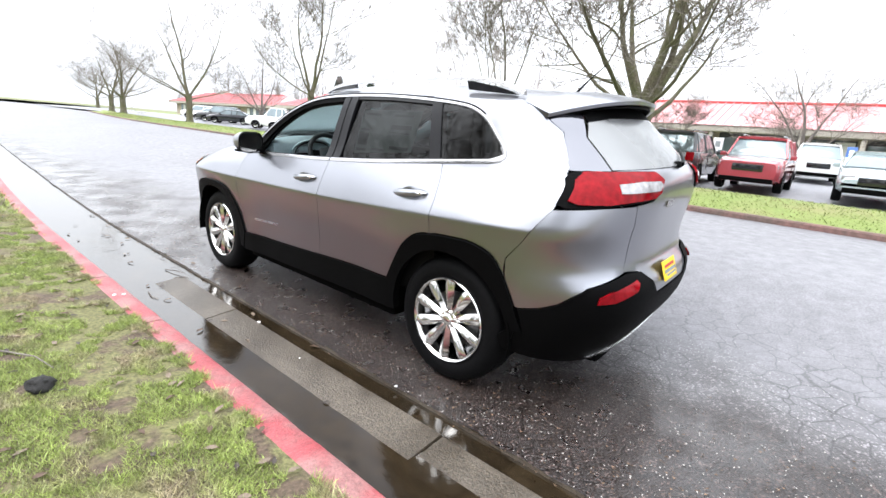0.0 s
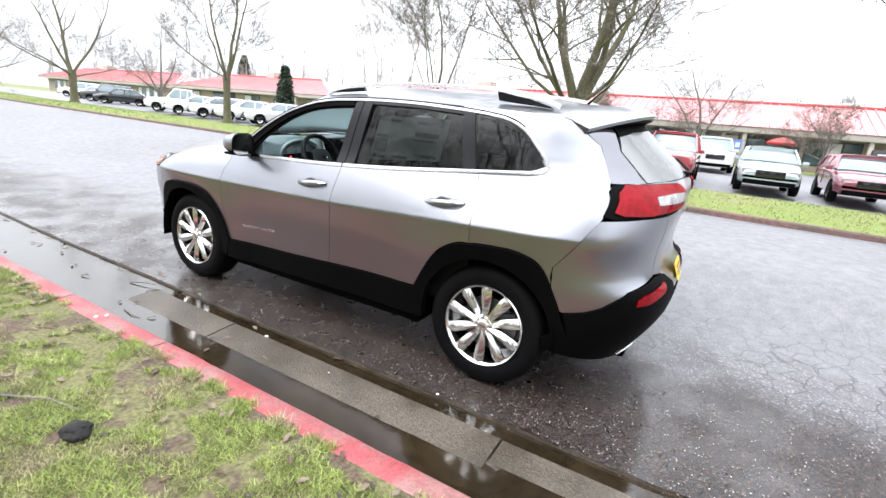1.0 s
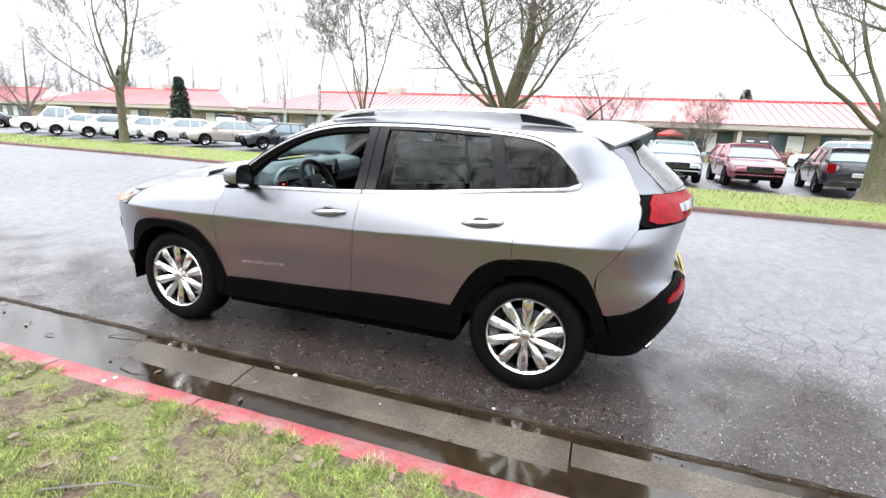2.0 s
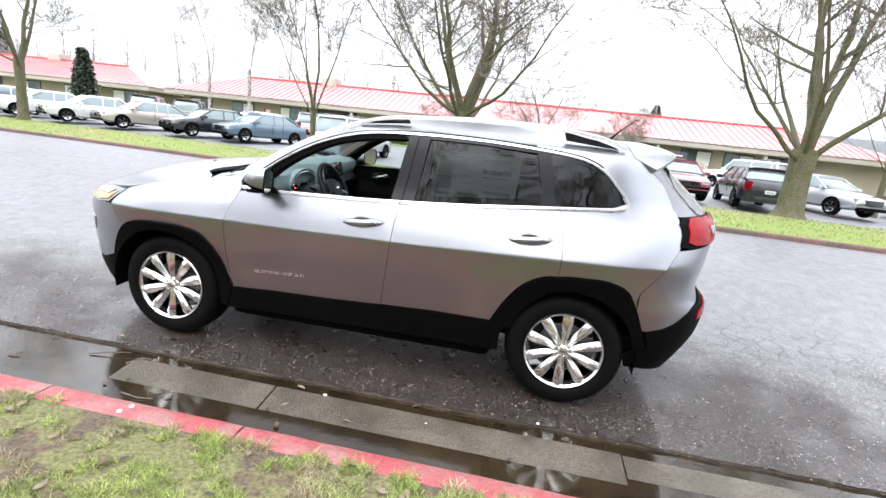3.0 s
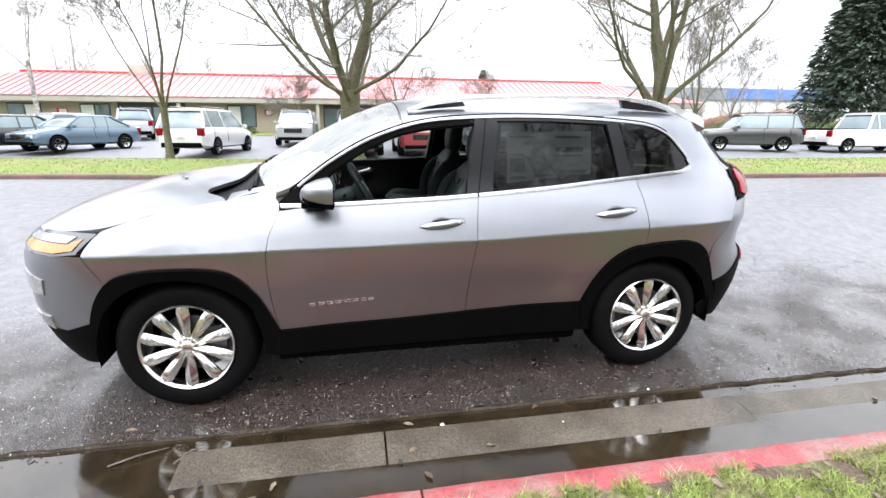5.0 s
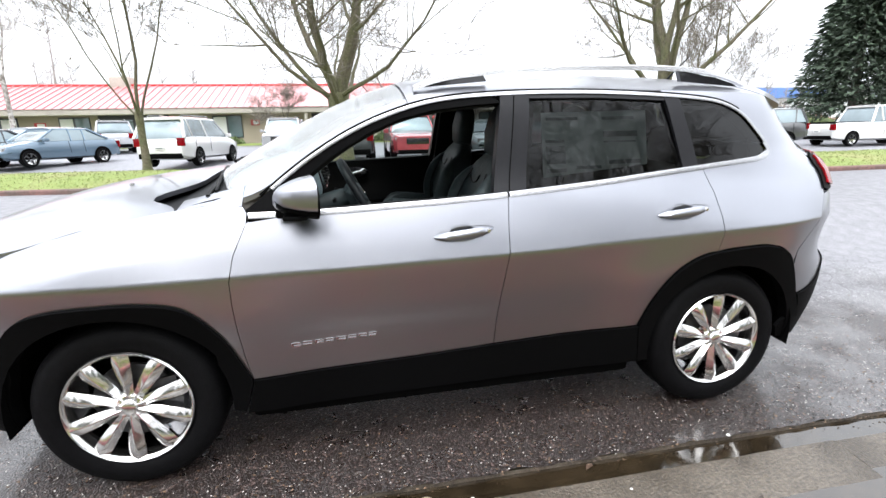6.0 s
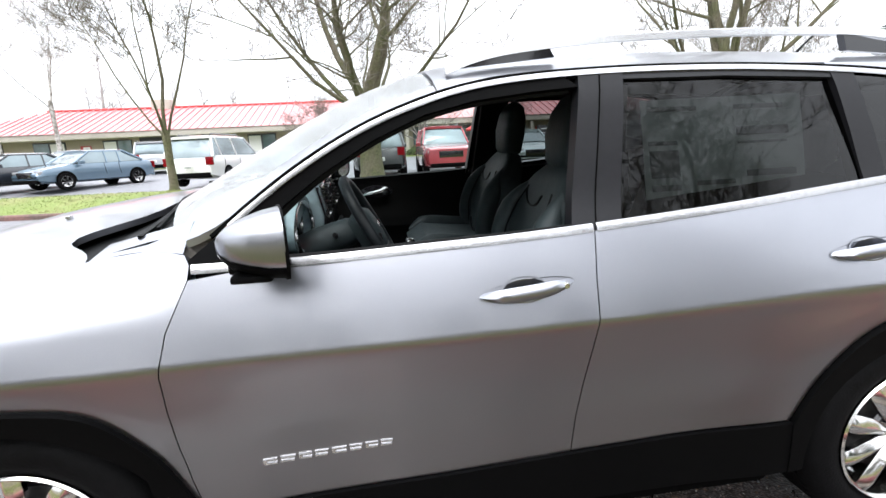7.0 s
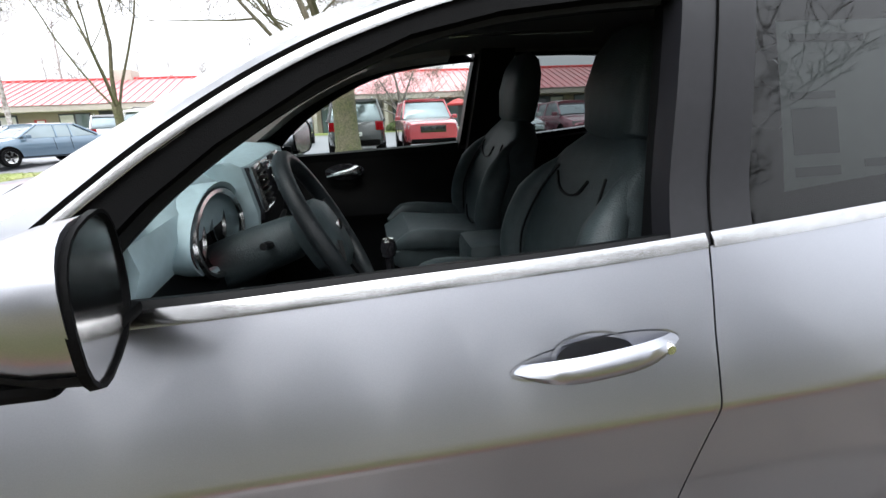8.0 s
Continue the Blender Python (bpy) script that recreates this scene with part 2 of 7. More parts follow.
M = {
    "paint": mat("silver_paint", (0.310, 0.317, 0.346), 0.29, 1.0, 0.05, 900, coat=0.5, croughness=0.05),
    "cladding": mat("black_cladding", (0.0022, 0.0022, 0.0024), 0.55, 0, 0.2, 300, 0.15, 500, spec=0.04),
    "gloss_black": mat("gloss_black", (0.012, 0.012, 0.014), 0.10, 0, coat=0.6),
    "satin_black": mat("satin_black_pillar", (0.009, 0.009, 0.011), 0.40, 0, 0.1, 60, spec=0.25),
    "pillar_gloss": mat("gloss_pillar_trim", (0.20, 0.20, 0.215), 0.12, 1.0),
    "strip": mat("satin_chrome_strip", (0.42, 0.42, 0.425), 0.2, 1.0, 0.08, 40),
    "chrome": mat("chrome", (0.62, 0.61, 0.60), 0.16, 1.0, 0.03, 30),
    "rim": mat("polished_rim", (0.80, 0.79, 0.775), 0.14, 1.0, 0.05, 30),
    "bright": mat("bright_trim", (0.55, 0.55, 0.55), 0.22, 1.0),
    "rubber": mat("tyre_rubber", (0.0035, 0.0035, 0.004), 0.6, 0, 0.25, 40, 0.2, 120, spec=0.08),
    "dark_metal": mat("dark_metal", (0.06, 0.06, 0.062), 0.5, 0.7, 0.3, 30),
    "underbody": mat("underbody_black", (0.003, 0.003, 0.003), 0.9, 0, 0.2, 10, spec=0.02),
    "clear_glass": glass("clear_glass", (0.80, 0.86, 0.84)),
    "wind_glass": glass("windscreen_glass", (0.84, 0.90, 0.89), 0.22, 2.3, 0.18),
    "wet_glass": glass("wet_tinted_glass", (0.16, 0.17, 0.17), 0.22, 2.7, 0.12),
    "tint_glass": glass("tinted_glass", (0.17, 0.185, 0.185), 0.02, 1.42),
    "dark_glass": glass("dark_tinted_glass", (0.06, 0.066, 0.068), 0.02, 1.48),
    "red_lens": mat("red_lens", (0.22, 0.003, 0.007), 0.12, 0, 0.3, 30, coat=0.06, spec=0.12),
    "clear_lens": mat("clear_lens", (0.34, 0.33, 0.34), 0.12, 0.2, 0.25, 40, coat=0.4),
    "amber_lens": mat("amber_lens", (0.62, 0.17, 0.02), 0.15, 0, 0.1, 60, coat=0.7),
    "dark_lens": mat("dark_lens", (0.03, 0.03, 0.035), 0.08, 0, coat=1.0),
    "car_glass": mat("far_car_glass", (0.20, 0.245, 0.26), 0.10, 0.6, 0.1, 2, coat=0.5),
    "leather": mat("black_leather", (0.030, 0.041, 0.044), 0.5, 0, 0.15, 30, 0.25, 250, spec=0.3),
    "wheel_leather": mat("steering_leather", (0.010, 0.013, 0.0145), 0.42, 0, 0.15, 40, 0.2, 250, spec=0.3),
    "taupe": mat("taupe_lining", (0.24, 0.215, 0.195), 0.9, 0, 0.08, 200),
    "dash": mat("grey_dashboard", (0.37, 0.49, 0.52), 0.6, 0, 0.06, 40, 0.15, 400),
    "black_plastic": mat("black_plastic", (0.003, 0.0033, 0.0036), 0.5, 0, 0.1, 60, 0.1, 300, spec=0.10),
    "headliner": mat("headliner_fabric", (0.10, 0.092, 0.085), 0.95, 0, 0.08, 200),
    "paper": mat("sticker_paper", (0.78, 0.82, 0.80), 0.7, 0, 0.05, 20),
    "ink": mat("printed_ink", (0.22, 0.24, 0.24), 0.7),
    "yellow": mat("yellow_plate", (0.85, 0.55, 0.02), 0.45, 0, 0.06, 60),
    # last colour: the near strip's damp, darkened further for the car's shade
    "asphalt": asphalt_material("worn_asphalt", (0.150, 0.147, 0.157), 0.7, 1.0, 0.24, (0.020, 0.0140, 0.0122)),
    "lot": asphalt_material("lot_asphalt", (0.19, 0.19, 0.205), 0.5, 0.0, 0.2),
    "concrete": mat("wet_concrete", (0.092, 0.076, 0.058), 0.34, 0, 0.5, 70, 0.7, 90, second=(0.050, 0.039, 0.027), sscale=3.2),
    "water": mat("puddle_water", (0.026, 0.018, 0.010), 0.09, 0, 0.35, 14, 0.14, 11, coat=0.25, croughness=0.10, spec=0.7, second=(0.017, 0.012, 0.007), sscale=3),
    "kerb_red": mat("red_kerb_paint", (0.29, 0.055, 0.062), 0.5, 0, 0.25, 60, 0.6, 90, second=(0.25, 0.115, 0.11), sscale=5),
    "kerb_brown": mat("weathered_red_kerb", (0.15, 0.075, 0.065), 0.75, 0, 0.3, 20, 0.4, 60, second=(0.09, 0.06, 0.05), sscale=2),
    "soil": mat("mossy_soil", (0.125, 0.120, 0.050), 0.95, 0, 0.5, 55, 1.0, 80, second=(0.090, 0.064, 0.044), sscale=5.5, ramp=(0.46, 0.58)),
    "blade": mat("grass_blades", (0.232, 0.285, 0.072), 0.6, 0, 0.35, 9, second=(0.31, 0.255, 0.165), sscale=3.5, island=0.5, ramp=(0.48, 0.66)),
    "blade_far": mat("far_grass_blades", (0.19, 0.255, 0.065), 0.8, 0, 0.2, 1.0, second=(0.22, 0.215, 0.095), sscale=1.0, island=0.2),
    "verge": mat("verge_grass", (0.165, 0.210, 0.052), 0.9, 0, 0.2, 25, 0.25, 60, second=(0.20, 0.20, 0.075), sscale=0.8, ramp=(0.5, 0.66)),
    "meadow": mat("rough_grass", (0.12, 0.16, 0.06), 0.95, 0, 0.3, 4, second=(0.16, 0.14, 0.08), sscale=0.1),
    "leaf": mat("dead_leaf", (0.12, 0.075, 0.045), 0.7, 0, 0.3, 40, island=0.6),
    "bark": mat("mossy_bark", (0.115, 0.100, 0.068), 0.9, 0, 0.4, 22, 1.0, 40, second=(0.088, 0.090, 0.042), sscale=2.5),
    "twig": mat("bare_twigs", (0.165, 0.145, 0.118), 0.9, 0, 0.25, 6, island=0.35),
    "bark_grey": mat("grey_bark", (0.17, 0.15, 0.13), 0.9, 0, 0.3, 20, 0.8, 40, second=(0.11, 0.095, 0.085), sscale=2),
    "birch": mat("pale_bark", (0.42, 0.40, 0.37), 0.8, 0, 0.35, 12, 0.3, 40, second=(0.16, 0.14, 0.12), sscale=5),
    "roof": mat("red_metal_roof", (0.52, 0.175, 0.185), 0.35, 0, 0.12, 6, second=(0.47, 0.20, 0.20), sscale=0.25, spec=0.8),
    "stucco": mat("tan_stucco", (0.36, 0.31, 0.245), 0.9, 0, 0.08, 20, 0.3, 60, second=(0.31, 0.27, 0.215), sscale=0.4),
    "fascia": mat("fascia_paint", (0.40, 0.37, 0.32), 0.7, 0, 0.08, 10),
    "office_glass": mat("office_glass", (0.10, 0.15, 0.155), 0.08, 0, 0.3, 0.6, spec=0.9),
    "frame_dark": mat("dark_frame", (0.04, 0.04, 0.045), 0.5),
    "white": mat("white_paint", (0.72, 0.72, 0.71), 0.5, 0, 0.05, 20),
    "blue": mat("blue_paint", (0.10, 0.20, 0.50), 0.5),
    "red_sign": mat("red_sign_paint", (0.45, 0.04, 0.04), 0.5),
    "conifer": mat("conifer_needles", (0.055, 0.082, 0.052), 0.8, 0, 0.35, 1.2, island=0.6),
    "shrub": mat("shrub_leaves", (0.085, 0.12, 0.035), 0.75, 0, 0.3, 3, island=0.5),
    "shrub_red": mat("russet_shrub_leaves", (0.23, 0.11, 0.07), 0.75, 0, 0.3, 3, island=0.4),
    # distance haze is put into these colours: wall, roof band and wood
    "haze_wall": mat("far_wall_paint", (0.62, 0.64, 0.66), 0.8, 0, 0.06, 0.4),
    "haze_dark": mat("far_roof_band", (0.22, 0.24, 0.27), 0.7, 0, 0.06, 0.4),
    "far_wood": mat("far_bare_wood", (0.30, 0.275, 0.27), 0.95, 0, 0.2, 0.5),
}


# ---- mesh helpers ----
def part(name, bm, material, parent=None, label="", smooth=True):
    me = bpy.data.meshes.new(name)
    bmesh.ops.recalc_face_normals(bm, faces=bm.faces)
    bm.to_mesh(me)
    bm.free()
    if smooth:
        me.shade_smooth()
        me.set_sharp_from_angle(angle=radians(38))
    me.materials.append(M[material] if isinstance(material, str) else material)
    ob = new(name, me)
    ob.parent = parent
    return tagged(ob, label)


def thing(name, label, category, group="", at=None):
    ob = tagged(new(name), label, category, group)
    ob.empty_display_size = 0.1
    if at is not None:
        ob.matrix_world = at
    return ob


def box(bm, x0, x1, y0, y1, z0, z1, bevel=0.0, m=None):
    made = bmesh.ops.create_cube(bm, size=1)["verts"]
    for v in made:
        v.co = ((x0 + x1) / 2 + v.co.x * (x1 - x0), (y0 + y1) / 2 + v.co.y * (y1 - y0), (z0 + z1) / 2 + v.co.z * (z1 - z0))
    if bevel:
        edges = list({e for v in made for e in v.link_edges})
        made = [v for v in bmesh.ops.bevel(bm, geom=edges, offset=bevel, segments=2, affect="EDGES", profile=0.6)["verts"]]
    if m is not None:
        bmesh.ops.transform(bm, matrix=m, verts=list(set(made)))
    return bm


def boxed(x0, x1, y0, y1, z0, z1, bevel=0.0, m=None):
    return box(bmesh.new(), x0, x1, y0, y1, z0, z1, bevel, m)


def loft(bm, rings, closed=True, caps=True):
    vs = [[bm.verts.new(p) for p in r] for r in rings]
    n = len(rings[0])
    for a, b in zip(vs, vs[1:]):
        for i in range(n if closed else n - 1):
            j = (i + 1) % n
            bm.faces.new((a[i], a[j], b[j], b[i]))
    if caps and closed:
        bm.faces.new(vs[0][::-1])
        bm.faces.new(vs[-1])
    return bm


def lathe(bm, profile, n=48, axis="y", centre=(0, 0, 0), closed=False):
    """Turn (radius, height) pairs round an axis."""
    rings = []
    for k in range(n):
        a = 2 * math.pi * k / n
        if axis == "y":
            rings.append([(centre[0] + r * math.cos(a), centre[1] + h, centre[2] + r * math.sin(a)) for r, h in profile])
        else:
            rings.append([(centre[0] + r * math.cos(a), centre[1] + r * math.sin(a), centre[2] + h) for r, h in profile])
    vs = [[bm.verts.new(p) for p in r] for r in rings]
    m = len(profile)
    for k in range(n):
        a, b = vs[k], vs[(k + 1) % n]
        for i in range(m if closed else m - 1):
            j = (i + 1) % m
            bm.faces.new((a[i], a[j], b[j], b[i]))
    return bm


def tube(bm, points, radii, n=6, caps=True):
    """A tapering tube along points."""
    pts = [Vector(p) for p in points]
    rings = []
    side = None
    for i, p in enumerate(pts):
        d = (pts[min(i + 1, len(pts) - 1)] - pts[max(i - 1, 0)]).normalized()
        if side is None:
            side = d.orthogonal().normalized()
        side = (side - d * side.dot(d)).normalized()
        up = d.cross(side)
        r = radii[i] if hasattr(radii, "__len__") else radii
        rings.append([p + r * (math.cos(2 * math.pi * k / n) * side + math.sin(2 * math.pi * k / n) * up) for k in range(n)])
    return loft(bm, rings, True, caps)


def curve(points, n=8):
    """A smooth line through the points (Catmull-Rom)."""
    p = [np.array(q, float) for q in points]
    p = [2 * p[0] - p[1], *p, 2 * p[-1] - p[-2]]
    out = []
    for a, b, c, d in zip(p, p[1:], p[2:], p[3:]):
        for k in range(n):
            t = k / n
            out.append(0.5 * (2 * b + (c - a) * t + (2 * a - 5 * b + 4 * c - d) * t * t + (3 * b - a - 3 * c + d) * t ** 3))
    out.append(p[-2])
    return [tuple(q) for q in out]


def smooth_table(xs, ys):
    """A monotone cubic through the table's values."""
    xs, ys = np.array(xs, float), np.array(ys, float)
    h, d = np.diff(xs), np.diff(ys) / np.diff(xs)
    m = np.zeros(len(xs))
    for i in range(1, len(xs) - 1):
        if d[i - 1] * d[i] > 0:
            m[i] = 2 * d[i - 1] * d[i] / (d[i - 1] + d[i])
    m[0], m[-1] = d[0], d[-1]

    def value(x):
        x = min(max(x, xs[0]), xs[-1])
        i = min(int(np.searchsorted(xs, x, side="right")) - 1, len(h) - 1)
        t = (x - xs[i]) / h[i]
        return float((1 + 2 * t) * (1 - t) ** 2 * ys[i] + t * (1 - t) ** 2 * h[i] * m[i] + t * t * (3 - 2 * t) * ys[i + 1] + t * t * (t - 1) * h[i] * m[i + 1])
    return value


# ---- ground, road, kerbs ----
far_kerb = smooth_table([-140, -83, -48, -32, -18, -10, -4, 1, 7, 13, 40, 140], [31, 19.3, 14.0, 13.1, 12.3, 11.5, 10.4, 9.6, 9.15, 8.7, 8.0, 7.6])
near_shift = smooth_table([-140, -30, -9, -3, 5, 30, 140], [9.0, 1.6, .28, .03, 0, 0, 0])
KERB, GUTTER = -1.735, -1.10
PIVOT = Vector((.6, -3.3, 1.5))


def ratio(y):
    """How far the plan of the other side is drawn in."""
    return float(np.interp(y, [9, 14, 20, 40], [.64, .64, .60, .58]))


def drawn(p):
    """A place of the other side's plan, drawn in towards the road."""
    p = Vector(p)
    return PIVOT + (p - PIVOT) * ratio(p.y)


def lot_z(y):
    return .12 + max(0.0, y - 14) * .026


def strip(name, rows, material, label, xs, kind="structure", other=False):
    """A surface between lines that run along the road: rows of functions x -> (y, z)."""
    bm = bmesh.new()
    grid = [[bm.verts.new(drawn((x, *r(x))) if other else (x, *r(x))) for x in xs] for r in rows]
    for a, b in zip(grid, grid[1:]):
        for i in range(len(xs) - 1):
            bm.faces.new((a[i], a[i + 1], b[i + 1], b[i]))
    ob = part(name, bm, material)
    return tagged(ob, label, name.split("_")[-1], kind=kind)


XS = sorted({*np.linspace(-140, -20, 41), *np.linspace(-20, -4, 33), *np.linspace(-4, 4, 161), *np.linspace(4, 20, 33), *np.linspace(20, 140, 41)})
near = lambda off, z: (lambda x: (off + near_shift(x), z))
far = lambda off, z: (lambda x: (far_kerb(x) + off, z))
ROAD_Z = ([-1.2, -1.12, -.9, .75, 5.0, 9.0, 30.0], [-.012, -.012, 0, .10, .56, .60, .8])
bm = bmesh.new()
rows = []
for f in (0, .006, .016, .03, .06, .10, .14, .19, .25, .33, .42, .52, .65, .8, .9, 1.0):
    row = []
    for x in XS:
        a = Vector((x, GUTTER + near_shift(x) + (.018 * noise.noise((x * 7, 2, 0)) + .012 * noise.noise((x * 23, 5, 0)) if f == 0 else 0), -.012))
        b = drawn((x, far_kerb(x), .06))
        p = a.lerp(b, f)
        shift = p.y - near_shift(x) * (1 - f)
        p.z = float(np.interp(shift, *ROAD_Z)) * (1 - f) + b.z * f if f > .5 else float(np.interp(shift, *ROAD_Z))
        row.append(bm.verts.new(p))
    rows.append(row)
for a, b in zip(rows, rows[1:]):
    for i in range(len(XS) - 1):
        bm.faces.new((a[i], a[i + 1], b[i + 1], b[i]))
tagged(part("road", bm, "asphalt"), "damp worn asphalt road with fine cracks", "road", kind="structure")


GX = [x for x in XS if abs(x) > 4] + list(np.linspace(-4, 4, 161))
GX = sorted(GX)
strip("gutter_floor", [lambda x: (KERB + near_shift(x), -.072), lambda x: (-1.45 + near_shift(x), -.052), lambda x: (-1.25 + near_shift(x), -.036), lambda x: (GUTTER + near_shift(x), -.040), lambda x: (GUTTER + .002 + near_shift(x), -.012)], "concrete", "wet concrete gutter", GX)
joints = [-6.1, -4.5, -2.9, -1.30, -.33, 1.70, 3.2, 4.7, 6.2]
for a, b in zip(joints, joints[1:]):
    up = .010 if 1.6 < a < 2 else -.014 if (a < -1.4 or b > 1.75) else .017
    bm = bmesh.new()
    rings = []
    for x in np.linspace(a + .006, b - .006, 12):
        w = .006 * noise.noise((x * 4, 0, 3))
        q = near_shift(x)
        rings.append([(x, KERB + q, -.075), (x, KERB + .02 + q, -.064 + up * .4), (x, -1.47 + q + w, -.046 + up * .8), (x, -1.30 + q + w, -.030 + up), (x, -1.235 + q + w, -.026 + up), (x, -1.226 + q + w, -.036 + up), (x, -1.226 + q, -.075)])
    loft(bm, rings)
    tagged(part("gutter_slab", bm, "concrete"), "wet concrete gutter slab with a worn edge", "gutter", "gutter slabs", "structure")
bm = bmesh.new()
rows = []
for x in GX:
    q = near_shift(x)
    rows.append([bm.verts.new((x, y + q, -.031)) for y in (KERB - .01, -1.45, -1.3, -1.2, GUTTER + .015)])
for a, b in zip(rows, rows[1:]):
    for i in range(4):
        bm.faces.new((a[i], b[i], b[i + 1], a[i + 1]))
tagged(part("puddle_water", bm, "water"), "still rain water lying along the gutter", "water", kind="structure")
strip("ground", [lambda x: (-160, .10), lambda x: (-12 + near_shift(x), .14), lambda x: (-6 + near_shift(x), .13), lambda x: (-3.2 + near_shift(x), .125), lambda x: (-2.3 + near_shift(x), .105), lambda x: (-1.88 + near_shift(x), .085)], "soil", "mossy grass verge with bare soil patches", XS)
cuts = [-140, -90, -60, -40, -28, -20, -14, -10, -6.4, -3.9, -2.6, -1.30, -.21, 2.9, 6, 10, 16, 24, 40, 70, 140]
for a, b in zip(cuts, cuts[1:]):
    bm = bmesh.new()
    rings = []
    g = .005 if abs(a) < 8 else 0
    for x in np.linspace(a + g, b - g, max(4, int((b - a) / .12) if b - a < 4 else 12)):
        q = near_shift(x)
        w = .004 * noise.noise((x * 7, 1, 0)) if abs(x) < 6 else 0
        rings.append([(x, -1.905 + q, -.1), (x, -1.905 + q, .082), (x, -1.89 + q, .090 + w), (x, -1.790 + q + w, .090 + w), (x, -1.766 + q + w, .081 + w), (x, -1.752 + q, .055), (x, KERB + q + w, -.08)])
    loft(bm, rings)
    tagged(part("kerb_near", bm, "kerb_red"), "concrete kerb painted red, worn and damp", "kerb", "near kerb stones", "structure")
bm = bmesh.new()
loft(bm, [[drawn((x, far_kerb(x) + o, z)) for o, z in ((-.01, -.1), (.01, .15), (.04, .18), (.17, .185), (.18, -.1))] for x in XS])
tagged(part("kerb_far", bm, "kerb_brown"), "weathered dark red kerb along the far side", "kerb", kind="structure")
verge_rows = [(.17, .17), (.6, .21), (1.2, .30), (2.0, .40), (2.8, .44), (3.6, .36), (4.3, .24), (5.0, .13)]
strip("verge_far", [far(o, z) for o, z in verge_rows], "verge", "raised strip of mossy grass between road and car park", XS, other=True)
strip("parking_lot", [lambda x: (far_kerb(x) + 4.9, .125), lambda x: (22, lot_z(22)), lambda x: (30, lot_z(30)), lambda x: (37.5, lot_z(37.5)), lambda x: (38.5, lot_z(38.5))], "lot", "pale damp asphalt car park", XS, other=True)
strip("meadow", [lambda x: (38.5, lot_z(38.5) - .01), lambda x: (60, 1.0), lambda x: (120, 1.2), lambda x: (600, 2.0)], "meadow", "rough ground behind the offices", [-900, -400, -140, -60, 0, 60, 140, 400, 900], other=True)
strip("outer_ground", [lambda x: (-900, -.2), lambda x: (-150, -.15), lambda x: (60, -.15), lambda x: (900, -.2)], "meadow", "rough grass reaching to the horizon", [-900, -140, 0, 140, 900])


# ---- offices beyond the car park ----
SET_OUT = set(bpy.data.objects)


